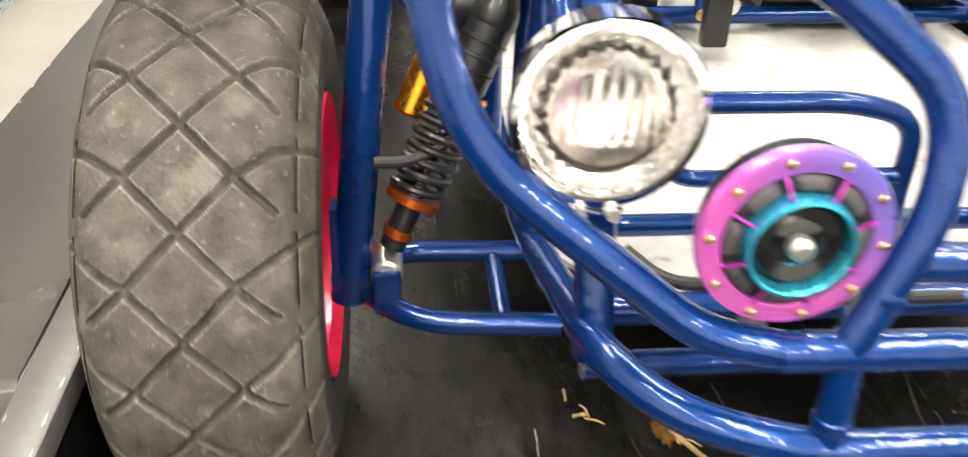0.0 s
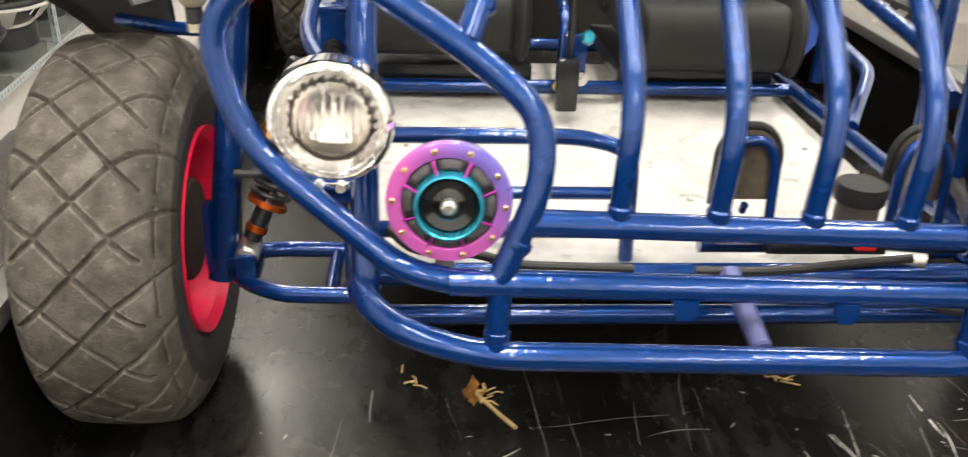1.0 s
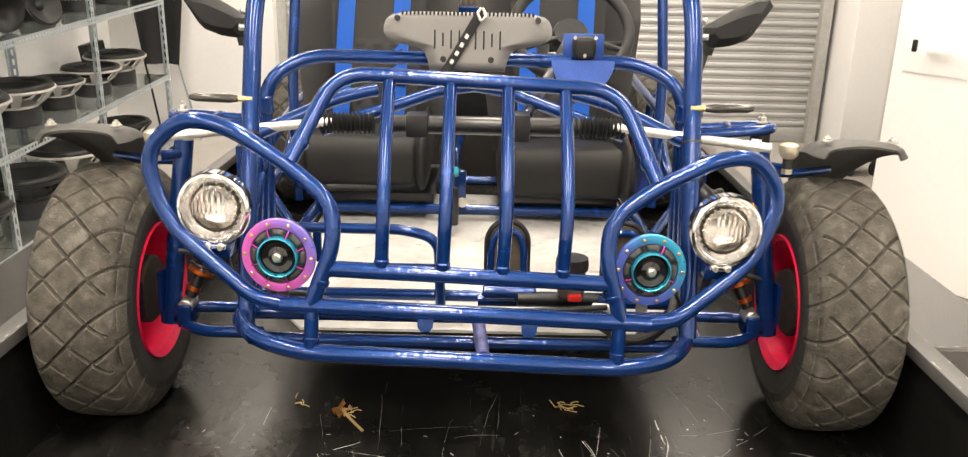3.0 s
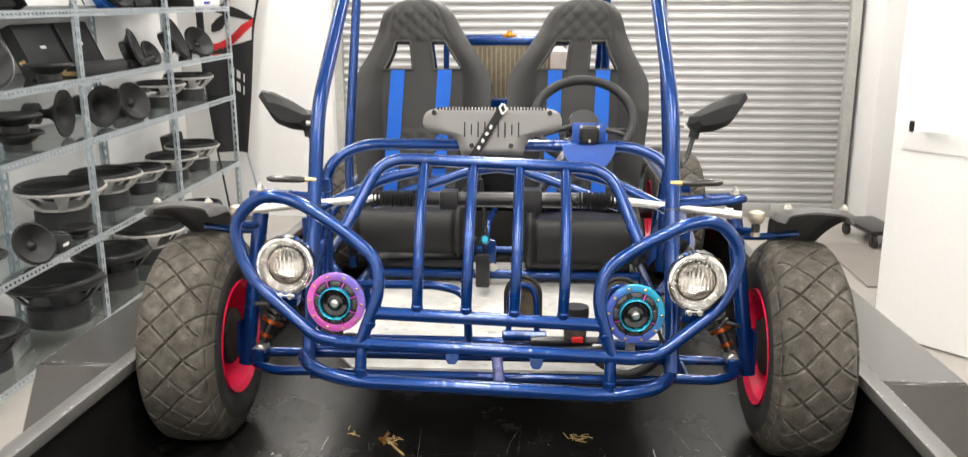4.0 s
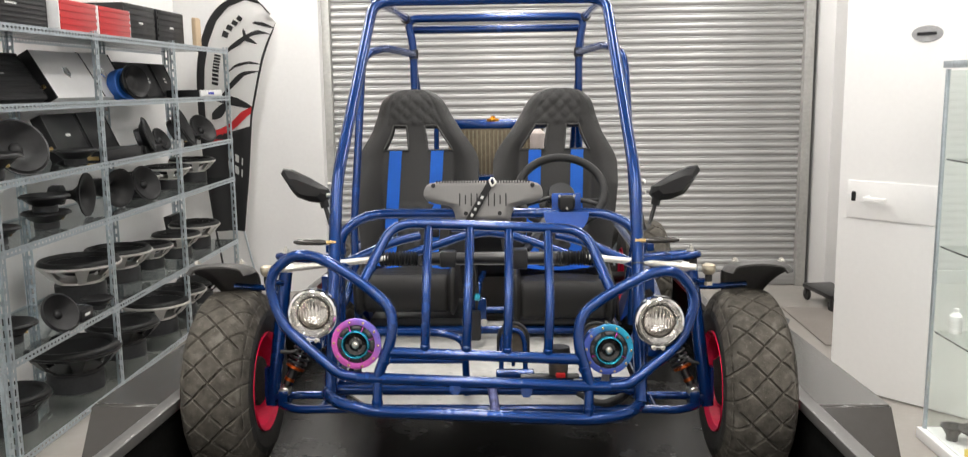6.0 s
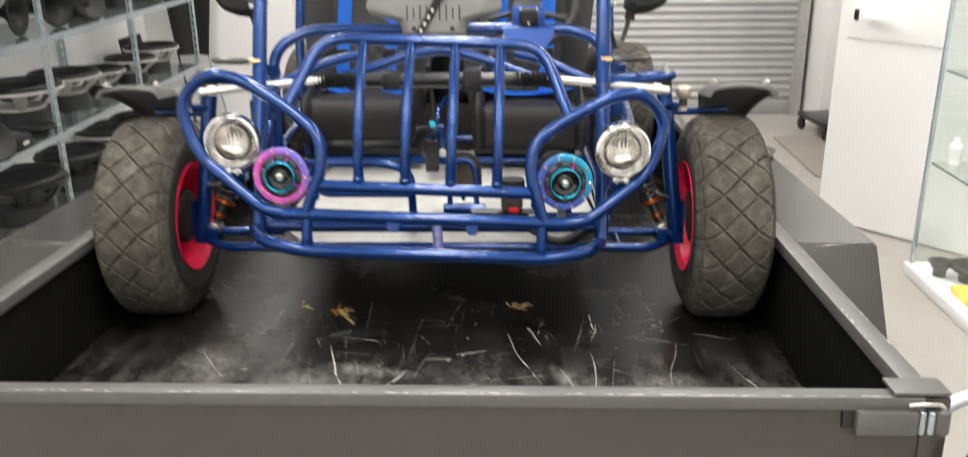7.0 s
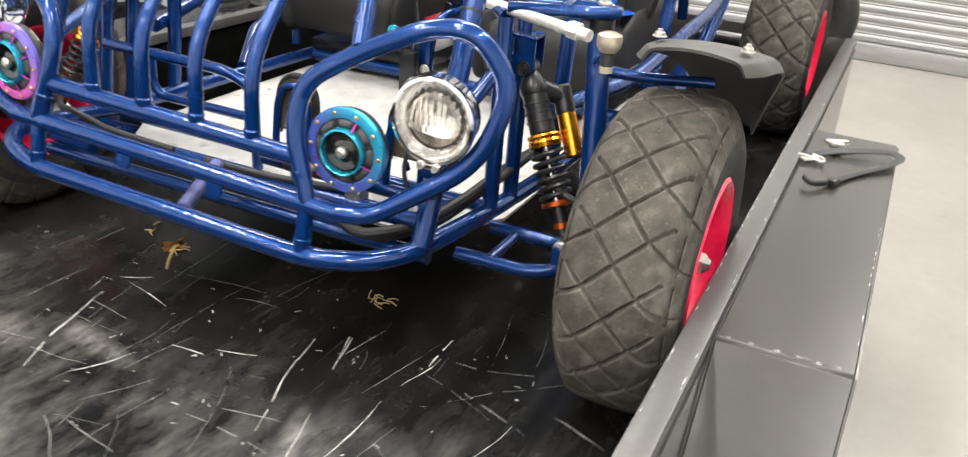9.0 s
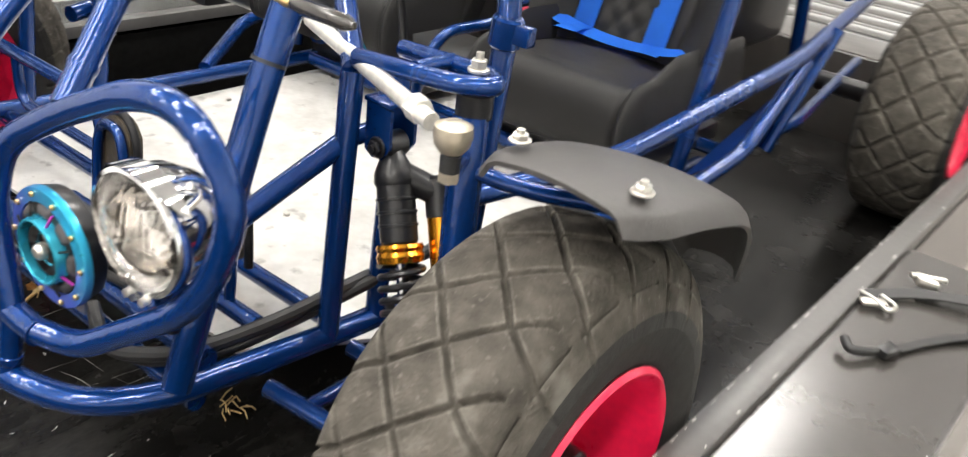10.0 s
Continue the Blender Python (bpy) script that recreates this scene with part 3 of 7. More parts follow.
# a dark mat lying by the door
structure("floor_mat", box((0.75, 0.95, 0.008), (2.34, 3.5, FLOOR_Z + 0.006), 0.003), mat("grey_floor_mat", (0.24, 0.215, 0.195), 0.7, 0, 0.15, 200, 6, 0.3, 400), "worn grey-brown floor mat", "mat")
tk = thing("trolley", "low dark hand trolley against the wall", "trolley", (2.33, 4.05, FLOOR_Z), 8)
part("bed", box((0.22, 0.42, 0.03), (0, 0, 0.11), 0.006), BLACK_METAL, tk)
for wx in (-0.08, 0.08):
    for wy in (-0.19, 0.19):
        part("caster", lathe([(0, -0.012), (0.04, -0.012), (0.045, 0), (0.04, 0.012), (0, 0.012)], 18, pose(wx, wy, 0.045, 0, 90, 0)), RUBBER_DARK, tk)
        part("caster_fork", box((0.034, 0.03, 0.06), (wx, wy, 0.07), 0.004), BLACK_METAL, tk)


# ---- the trailer ----
TX, TH, TY0, TY1 = 0.905, 0.28, -0.775, 2.5      # half width, wall height, tailgate, front
trailer = thing("trailer", "dark grey steel box trailer with a closed tailgate", "trailer")
trailer.matrix_basis = TILT


def ground(y):
    """Height of the shop floor in the leaning trailer's own space."""
    return FLOOR_Z + (y - 0.25) * math.tan(radians(LEAN))


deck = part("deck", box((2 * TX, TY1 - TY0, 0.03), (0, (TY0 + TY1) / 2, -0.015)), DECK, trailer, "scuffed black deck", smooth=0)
for s in (-1, 1):
    part("side_wall", box((0.025, TY1 - TY0, TH - 0.012), (s * (TX + 0.0125), (TY0 + TY1) / 2, (TH - 0.012) / 2 - 0.03)), TRAILER_IN, trailer, "black side wall", smooth=0)
    part("side_rail", box((0.042, TY1 - TY0 + 0.02, 0.03), (s * (TX + 0.008), (TY0 + TY1) / 2, TH - 0.015), 0.004), TRAILER_EDGE, trailer, "worn grey top rail")
    part("outer_skin", box((0.006, TY1 - TY0, TH + 0.08), (s * (TX + 0.0285), (TY0 + TY1) / 2, TH / 2 - 0.075)), TRAILER, trailer)
    part("chassis_beam", box((0.06, TY1 - TY0 + 0.3, 0.1), (s * (TX - 0.12), (TY0 + TY1) / 2, -0.082), 0.006), TRAILER, trailer)
    # box mudguard over the trailer wheel, with a sloped front and back
    x0, x1 = TX + 0.03, 1.14
    prof = [(-0.22, -0.16), (0.065, TH - 0.008), (1.25, TH - 0.008), (1.48, -0.16)]
    b = bmesh.new()
    near = [b.verts.new((s * x0, y, z)) for y, z in prof]
    far = [b.verts.new((s * x1, y, z)) for y, z in prof]
    b.faces.new(near), b.faces.new(far[::-1])
    for k in range(4):
        b.faces.new((near[k], near[(k + 1) % 4], far[(k + 1) % 4], far[k]))
    bmesh.ops.recalc_face_normals(b, faces=b.faces)
    bmesh.ops.bevel(b, geom=b.edges[:], offset=0.006, segments=3, affect="EDGES")
    part("mudguard", b, TRAILER, trailer, "satin grey box mudguard")
    wheel = part("wheel", lathe([(0.13, -0.06), (0.2, -0.065), (0.235, -0.04), (0.24, 0), (0.235, 0.04), (0.2, 0.065), (0.13, 0.06)], 40, pose(s * 1.03, 0.63, ground(0.63) + 0.24, 0, 90, 0), closed=True), RUBBER_DARK, trailer)
    part("wheel_disc", lathe([(0, 0.02), (0.06, 0.02), (0.1, -0.01), (0.135, 0.045)], 32, pose(s * 1.03, 0.63, ground(0.63) + 0.24, 0, 90 * s, 0)), GALV, trailer)
part("front_panel", box((2 * TX + 0.05, 0.03, TH + 0.05), (0, TY1 + 0.015, TH / 2 - 0.03), 0.004), TRAILER, trailer)
part("axle", rod((-1.0, 0.63, ground(0.63) + 0.24), (1.0, 0.63, ground(0.63) + 0.24), 0.03), TRAILER, trailer)
part("drawbar", tube([(-0.7, TY1 - 0.2, -0.1), (0, TY1 + 0.85, -0.1), (0.7, TY1 - 0.2, -0.1)], 0.035, 0.05), TRAILER, trailer)
part("jockey_stand", rod((0, TY1 + 0.7, ground(TY1 + 0.7)), (0, TY1 + 0.7, -0.06), 0.03), GALV, trailer)
gate = part("tailgate", box((2 * TX - 0.02, 0.024, TH + 0.17), (0, TY0 - 0.003, (TH + 0.01) / 2 - 0.083), 0.004), TRAILER, trailer, "satin grey tailgate")
part("gate_rail", box((2 * TX - 0.02, 0.036, 0.024), (0, TY0 - 0.006, TH + 0.002), 0.004), TRAILER_EDGE, gate, "worn grey gate edge")
for s in (-1, 1):
    part("corner_post", box((0.045, 0.05, TH + 0.28), (s * 0.917, TY0 + 0.008, TH / 2 - 0.13), 0.005), TRAILER, trailer)
    part("corner_cap", box((0.092, 0.056, 0.006), (s * (TX - 0.016), TY0 + 0.006, TH + 0.02), 0.002), TRAILER_EDGE, trailer, "flat corner plate")
    lz = TH - 0.045
    lat = part("latch", box((0.1, 0.016, 0.044), (s * 0.833, TY0 - 0.027, lz + 0.016), 0.005), TRAILER_EDGE, trailer, "folding grey over-centre latch")
    part("latch_backplate", box((0.125, 0.006, 0.05), (s * 0.826, TY0 - 0.018, lz + 0.027), 0.004), BLACK_METAL, lat)
    for k in (0, 1):
        part("latch_roller", rod((s * (0.891 + 0.015 * k), TY0 - 0.026, lz - 0.005), (s * (0.891 + 0.015 * k), TY0 - 0.026, lz + 0.037), 0.0062, bevel=0.002), GALV, lat)
    part("latch_hook", tube([(s * 0.868, TY0 - 0.024, lz + 0.046), (s * 0.885, TY0 - 0.028, lz + 0.05), (s * 0.92, TY0 - 0.028, lz + 0.05), (s * 0.927, TY0 - 0.024, lz + 0.03)], 0.0042, 0.01), STEEL, lat)
    part("latch_keeper", rod((s * 0.925, TY0 - 0.022, lz - 0.008), (s * 0.925, TY0 - 0.022, lz + 0.04), 0.013, bevel=0.005), TRAILER_EDGE, lat)
    part("side_handle", tube([(s * (TX + 0.03), TY0 + 0.01, lz + 0.02), (s * (TX + 0.07), TY0 + 0.015, lz + 0.042), (s * (TX + 0.19), TY0 + 0.03, lz + 0.035), (s * (TX + 0.21), TY0 + 0.035, lz - 0.05)], 0.0125, 0.04), GALV, trailer, "bent galvanised lamp guard tube")
    tri_b = sheet([(-0.075, 0), (0.075, 0), (0, 0.13)], 0.012, pose(s * (TX + 0.082), TY0 - 0.05, lz - 0.13, 90, 0, 0))
    rf = part("reflector", tri_b, RED_PLASTIC, trailer, "red triangular reflector", smooth=0)
    part("reflector_frame", tube([(s * (TX + 0.082) - 0.08, TY0 - 0.052, lz - 0.135), (s * (TX + 0.082) + 0.08, TY0 - 0.052, lz - 0.135), (s * (TX + 0.082), TY0 - 0.052, lz + 0.008), (s * (TX + 0.082) - 0.08, TY0 - 0.052, lz - 0.135)], 0.006, 0.008), BLACK_PLASTIC, rf)
    part("reflector_screw", rod((s * (TX + 0.082), TY0 - 0.056, lz - 0.06), (s * (TX + 0.082), TY0 - 0.06, lz - 0.06), 0.007), STEEL, rf)
    part("lamp_bracket", box((0.3, 0.02, 0.07), (s * (TX + 0.17), TY0 + 0.02, lz - 0.155), 0.004), TRAILER, trailer)

# the spare wheel hangs on the outside of the trailer's front panel
spare = thing("spare_wheel", "small black spare tyre hung on the trailer's front panel", "wheel")
spare.matrix_basis = TILT @ pose(0.715, TY1 + 0.11, 0.325, 90, 0, 0)
part("tyre", lathe([(0.105, -0.055), (0.125, -0.068), (0.15, -0.074), (0.178, -0.07), (0.192, -0.058), (0.2, -0.03), (0.202, 0), (0.2, 0.03), (0.192, 0.058), (0.178, 0.07), (0.15, 0.074), (0.125, 0.068), (0.105, 0.055)], 56, closed=True), RUBBER_DARK, spare, "dark smooth tyre")
part("disc", lathe([(0, 0.02), (0.05, 0.02), (0.07, 0.035), (0.09, 0.03), (0.1, 0.05), (0.108, 0.055), (0.108, -0.055), (0.1, -0.05), (0.09, 0.015), (0, 0.01)], 40), GALV, spare, "zinc wheel disc")
for k in range(3):
    a = radians(35 + 5 * k)
    part("sidewall_mark", box((0.007, 0.012, 0.001), (0.163 * math.cos(a), 0.163 * math.sin(a), 0.0735), 0, (0, 0, math.degrees(a))), PALE_PRINT, spare, "pale moulded mark")
for k in range(4):
    bolt(spare, (0.05 * math.cos(k * math.pi / 2), 0.05 * math.sin(k * math.pi / 2), 0.021), (0, 0, 1), 0.009, 0.01)
part("spare_bracket", box((0.05, 0.09, 0.05), (0.715, TY1 + 0.075, 0.3), 0.005), TRAILER, trailer)


# ---- the buggy ----
buggy = thing("dune_buggy", "blue tube-frame two-seat buggy with black bucket seats and red wheels", "buggy")
BUGGY = TILT @ Matrix.Diagonal((*STRETCH, 1))
buggy.matrix_basis = BUGGY
FRONT = pose(-0.014, -0.032, 0.02, 0, 2.6, 1.6)      # the bolted-on nose sits a little askew


def fm(*p):
    return FRONT @ Vector(p)


def nose(name, pts, r, bend=0.06, label=""):
    return part(name, tube([fm(*p) for p in pts], r, bend), BLUE, buggy, label)


def mir(pts):
    return [(-p[0], *p[1:]) for p in pts]


def frame_tube(name, pts, r, bend=0.06, both=False, material=None, label=""):
    ob = part(name, tube(pts, r, bend), material or BLUE, buggy, label)
    if both:
        part(name, tube(mir(pts), r, bend), material or BLUE, buggy, label)
    return ob


def weld(a, b, r, spread=1.06):
    """A low bead where one tube meets another."""
    a, b = Vector(a), Vector(b)
    d = (b - a).normalized()
    rr = r * spread
    part("weld_bead", lathe([(r * 0.97, 0.009), (rr, 0.006), (rr * 1.07, 0.002), (rr * 1.05, -0.003), (r * 0.9, -0.006)], 16, aim(a + d * 0.004, b)), BLUE, buggy)


# lower bumper tube runs on as the chassis side rails
side = [(0.30, -0.036, 0.256), (0.39, 0.0, 0.262), (0.437, 0.065, 0.268), (0.468, 0.27, 0.272), (0.475, 0.5, 0.262), (0.475, 1.3, 0.25)]
low = [(-p[0], p[1], p[2]) for p in side[::-1]] + side
part("bumper_tube", tube([fm(*p) if p[1] < 0.1 else p for p in low], 0.0165, 0.06), BLUE, buggy, "low glossy blue bumper tube")
# upper bumper tube bends up into a loop round each headlight
loop = [(0.33, -0.022, 0.341), (0.39, -0.004, 0.343), (0.565, 0.05, 0.462), (0.603, 0.062, 0.585), (0.53, 0.052, 0.653), (0.45, 0.045, 0.645), (0.327, 0.028, 0.578),
        (0.253, 0.005, 0.525), (0.247, -0.012, 0.455), (0.285, -0.022, 0.343)]
nose("bumper_tube", [(-0.34, -0.022, 0.341), (0.34, -0.022, 0.341)], 0.0155)
loop_r = [(p[0] - 0.028 * max(0, (p[0] - 0.4) / 0.2), p[1] - 0.006, p[2] - 0.006) if p[0] > 0.4 else p for p in loop]
nose("headlight_loop", loop_r, 0.0148, 0.065, "tube loop round the headlight")
nose("headlight_loop", mir(loop), 0.0148, 0.065, "tube loop round the headlight")
for x in (-0.283, 0.283):
    nose("bumper_post", [(x, -0.022, 0.335), (x, -0.034, 0.262)], 0.0135)
    weld(fm(x, -0.03, 0.285), fm(x, -0.034, 0.256), 0.0135)
nose("grille_rail", [(-0.253, -0.012, 0.41), (0.254, -0.012, 0.41)], 0.0148)
for x in (-0.254, 0.255):
    part("end_cap", lathe([(0, 0.003), (0.013, 0.003), (0.0155, 0), (0.0155, -0.004)], 16, aim(fm(x, -0.012, 0.41), fm(x * 2, -0.012, 0.41))), BLUE, buggy)
nose("grille_hoop", [(-0.335, 0.03, 0.588), (-0.272, 0.172, 0.732), (0.272, 0.172, 0.732), (0.335, 0.03, 0.588)], 0.0145, 0.07)
for xb, xt in ((-0.16, -0.17), (-0.049, -0.053), (0.06, 0.057), (0.17, 0.167)):
    nose("grille_bar", [(xb, -0.011, 0.422), (xb, -0.014, 0.54), ((xb + xt) / 2, 0.05, 0.62), (xt, 0.172, 0.725)], 0.0125, 0.05)
    weld(fm(xb, -0.012, 0.433), fm(xb, -0.012, 0.398), 0.0125)
for s in (-1, 1):
    weld(fm(s * 0.318, 0.065, 0.622), fm(s * 0.338, 0.022, 0.58), 0.0145)
    weld(fm(s * 0.266, -0.017, 0.392), fm(s * 0.285, -0.022, 0.35), 0.0148, 1.06)
# tow tabs under the bumper
for x in (-0.075, 0.115):
    tab = sheet([(-0.015, 0.0), (0.015, 0.0), (0.014, -0.014), (0.008, -0.023), (-0.008, -0.023), (-0.014, -0.014)], 0.006, FRONT @ pose(x, -0.036, 0.333, 80, 0, 0))
    tb = part("tow_tab", tab, BLUE, buggy, smooth=20)
    part("tab_hole", lathe([(0, 0.004), (0.0035, 0.004), (0.0035, -0.004), (0, -0.004)], 14, FRONT @ pose(x, -0.036, 0.319, 80, 0, 0)), BLACK_METAL, tb)
part("tow_pin", rod(fm(0.035, -0.02, 0.262), fm(0.022, 0.09, 0.305), 0.013, bevel=0.003), mat("scuffed_blue_tube", (0.1, 0.11, 0.26), 0.5, 0.3, 0.5, 60, 14), buggy, "scuffed stub tube")
frame_tube("cross_tube", [(-0.44, 0.1, 0.296), (0.44, 0.1, 0.296)], 0.015)
frame_tube("cross_tube", [(-0.44, 0.085, 0.245), (0.44, 0.085, 0.245)], 0.013)
frame_tube("cross_tube", [(-0.46, 0.3, 0.262), (0.46, 0.3, 0.262)], 0.013)
# front roll hoop
hoop = [(0.437, 0.06, 0.275), (0.441, 0.188, 0.635), (0.445, 0.285, 0.87), (0.408, 0.85, 1.455)]
frame_tube("front_hoop", mir(hoop) + hoop[::-1], 0.0185, 0.07)
rear = [(0.39, 1.95, 0.35), (0.372, 1.75, 1.15), (0.372, 1.75, 1.38), (0.4, 1.75, 1.49)]
frame_tube("rear_hoop", mir(rear) + rear[::-1], 0.0175, 0.05)
frame_tube("rear_cross", [(-0.375, 1.79, 1.445), (0.375, 1.79, 1.445)], 0.0165)
frame_tube("roof_rail", [(0.408, 0.89, 1.462), (0.402, 1.3, 1.478), (0.4, 1.74, 1.488)], 0.0165, 0.03, True)
frame_tube("side_stay", [(0.372, 1.74, 1.335), (0.45, 1.35, 1.335), (0.515, 1.22, 1.30), (0.548, 1.1, 0.62), (0.53, 1.05, 0.27)], 0.0155, 0.09, True)
frame_tube("rear_stay", [(0.385, 1.75, 1.42), (0.36, 2.25, 0.75), (0.36, 2.35, 0.45)], 0.015, 0.06, True)
for s in (-1, 1):
    part("hoop_clamp", rod((s * 0.402, 1.7, 1.487), (s * 0.402, 1.76, 1.489), 0.021), BLACK_PLASTIC, buggy, "black clamp")
    part("stay_clamp", rod((s * 0.372, 1.75, 1.315), (s * 0.372, 1.75, 1.355), 0.021), BLACK_PLASTIC, buggy, "black clamp")
    # chassis uprights carrying the suspension
    frame_tube("upright_tube", [(s * 0.468, 0.263, 0.272), (s * 0.455, 0.298, 0.612)], 0.0145)
    frame_tube("upright_tube", [(s * 0.472, 0.345, 0.272), (s * 0.462, 0.372, 0.60)], 0.0145)
    frame_tube("brace_tube", [(s * 0.443, 0.13, 0.46), (s * 0.452, 0.29, 0.525)], 0.0135)
    frame_tube("brace_tube", [(s * 0.455, 0.3, 0.53), (s * 0.462, 0.365, 0.535)], 0.012)
    frame_tube("cowl_tube", [(s * 0.455, 0.3, 0.612), (s * 0.3, 0.42, 0.672), (s * 0.22, 0.46, 0.685)], 0.0145, 0.05)
    frame_tube("cowl_tube", [(s * 0.33, 0.36, 0.612), (s * 0.075, 0.5, 0.682), (0, 0.52, 0.69)], 0.0145, 0.05)
    part("stay_clamp", rod((s * 0.493, 0.53, 0.615), (s * 0.497, 0.53, 0.655), 0.022, bevel=0.003), BLUE, buggy, "blue clamp ring")
    part("clamp_lug", box((0.03, 0.02, 0.026), (s * 0.522, 0.53, 0.637), 0.004), BLUE, buggy)
    # nerf rails along the door opening
    frame_tube("side_rail", [(s * 0.5, 0.46, 0.42), (s * 0.58, 0.72, 0.44), (s * 0.6, 1.35, 0.495), (s * 0.56, 1.85, 0.56)], 0.016, 0.08)
    frame_tube("side_rail", [(s * 0.485, 0.75, 0.27), (s * 0.6, 0.95, 0.325), (s * 0.6, 1.19, 0.345), (s * 0.595, 1.42, 0.48)], 0.015, 0.05)
    frame_tube("side_rail", [(s * 0.6, 1.55, 0.53), (s * 0.55, 1.45, 0.27)], 0.014)
    frame_tube("side_rail", [(s * 0.485, 1.3, 0.25), (s * 0.52, 1.7, 0.27), (s * 0.45, 2.3, 0.3)], 0.014, 0.05)
    pl = bmesh.new()
    ps = [pl.verts.new(v) for v in ((s * 0.5, 1.15, 0.26), (s * 0.59, 1.19, 0.34), (s * 0.592, 1.38, 0.45), (s * 0.53, 1.5, 0.27))]
    pl.faces.new(ps)
    bmesh.ops.solidify(pl, geom=pl.faces[:], thickness=0.004)
    part("gusset_plate", pl, BLUE_FLAKE, buggy, smooth=0)
    # wishbone-shaped top steering bracket and the kingpin post
    frame_tube("top_arm", [(s * 0.458, 0.3, 0.628), (s * 0.61, 0.297, 0.642), (s * 0.648, 0.325, 0.643), (s * 0.61, 0.352, 0.642), (s * 0.462, 0.372, 0.628)], 0.0105, 0.02)
    frame_tube("top_arm", [(s * 0.55, 0.3, 0.640), (s * 0.55, 0.36, 0.640)], 0.009)
    part("kingpin_bush", rod((s * 0.617, 0.324, 0.60), (s * 0.617, 0.324, 0.634), 0.021, bevel=0.004), BLACK_METAL, buggy)
    bolt(buggy, (s * 0.617, 0.324, 0.652), (0, 0, 1), 0.009, 0.014)
    frame_tube("kingpin_post", [(s * 0.617, 0.32, 0.605), (s * 0.662, 0.265, 0.2)], 0.0205)
    frame_tube("steering_arm", [(s * 0.624, 0.305, 0.565), (s * 0.655, 0.25, 0.573)], 0.011)
    frame_tube("steering_arm", [(s * 0.62, 0.31, 0.55), (s * 0.70, 0.33, 0.545), (s * 0.8, 0.4, 0.54)], 0.0095, 0.03, label="mudguard stay")
    kg = sheet([(-0.02, -0.035), (0.02, -0.035), (0.014, 0.05), (-0.012, 0.05)], 0.008, pose(s * 0.672, 0.258, 0.27, 90, 0, 90))
    part("kingpin_gusset", kg, BLUE, buggy, smooth=0)
    # lower A-arm
    frame_tube("lower_arm", [(s * 0.44, 0.19, 0.212), (s * 0.57, 0.212, 0.202), (s * 0.622, 0.235, 0.208), (s * 0.662, 0.285, 0.218)], 0.0125, 0.03)
    frame_tube("lower_arm", [(s * 0.445, 0.33, 0.212), (s * 0.597, 0.345, 0.206), (s * 0.655, 0.30, 0.218)], 0.0125, 0.03)
    frame_tube("lower_arm", [(s * 0.498, 0.205, 0.206), (s * 0.498, 0.332, 0.206)], 0.010)
    part("arm_gusset", box((0.07, 0.05, 0.028), (s * 0.645, 0.275, 0.225), 0.008), BLUE, buggy)
    part("shock_eye", rod((s * 0.62, 0.24, 0.243), (s * 0.62, 0.29, 0.243), 0.017, bevel=0.003), STEEL, buggy, "bright shock mount bolt")
    part("shock_bracket", box((0.03, 0.07, 0.05), (s * 0.62, 0.265, 0.225), 0.006), BLUE, buggy)
    for dy in (-0.021, 0.021):
        cl = sheet([(-0.02, -0.026), (-0.008, -0.034), (0.01, -0.032), (0.02, -0.018), (0.02, 0.03), (-0.02, 0.034)], 0.005, pose(s * 0.487, 0.335 + dy, 0.545, 90, 0, 0))
        part("shock_bracket", cl, BLUE, buggy, smooth=0)
        bolt(buggy, (s * 0.49, 0.335 + dy * 1.14, 0.527), (0, 1 if dy > 0 else -1, 0), 0.01, 0.009, BLACK_METAL)
    part("shock_bracket", box((0.044, 0.05, 0.006), (s * 0.485, 0.335, 0.58), 0.002), BLUE, buggy)

    # coil-over damper with a piggyback reservoir
    top, bot = Vector((s * 0.49, 0.335, 0.525)), Vector((s * 0.62, 0.265, 0.25))
    ax = (bot - top).normalized()
    at = lambda k: top + (bot - top) * k
    sk = part("shock_absorber", rod(at(0.1), at(0.38), 0.0235, bevel=0.003), BLACK_METAL, buggy, "black and gold coil-over shock absorber")
    part("shock_head", lathe([(0, 0), (0.012, 0), (0.016, 0.012), (0.0245, 0.03), (0.0255, 0.042), (0.0235, 0.046), (0, 0.046)], 24, aim(at(0.01), bot)), BLACK_METAL, sk)
    part("top_eye", rod(top + Vector((0, -0.017, 0)), top + Vector((0, 0.017, 0)), 0.0165, bevel=0.003), BLACK_METAL, sk)
    for k in (0.2, 0.25, 0.3):
        part("body_ridge", lathe([(0.0225, 0), (0.025, 0.001), (0.025, 0.004), (0.0225, 0.005)], 24, aim(at(k), bot), closed=True), BLACK_METAL, sk)
    part("shock_rod", rod(at(0.38), at(0.8), 0.0075), SHAFT, sk)
    part("preload_collar", lathe([(0.016, 0), (0.028, 0), (0.03, 0.004), (0.0275, 0.009), (0.03, 0.014), (0.028, 0.022), (0.016, 0.022)], 24, aim(at(0.38), bot)), GOLD, sk, "gold preload collar")
    n = 150
    side_v = ax.orthogonal().normalized()
    up_v = ax.cross(side_v)
    coil = []
    for i in range(n + 1):
        a = 2 * math.pi * 6.5 * i / n
        coil.append(at(0.455 + 0.3 * (i / n)) + (side_v * math.cos(a) + up_v * math.sin(a)) * 0.0265)
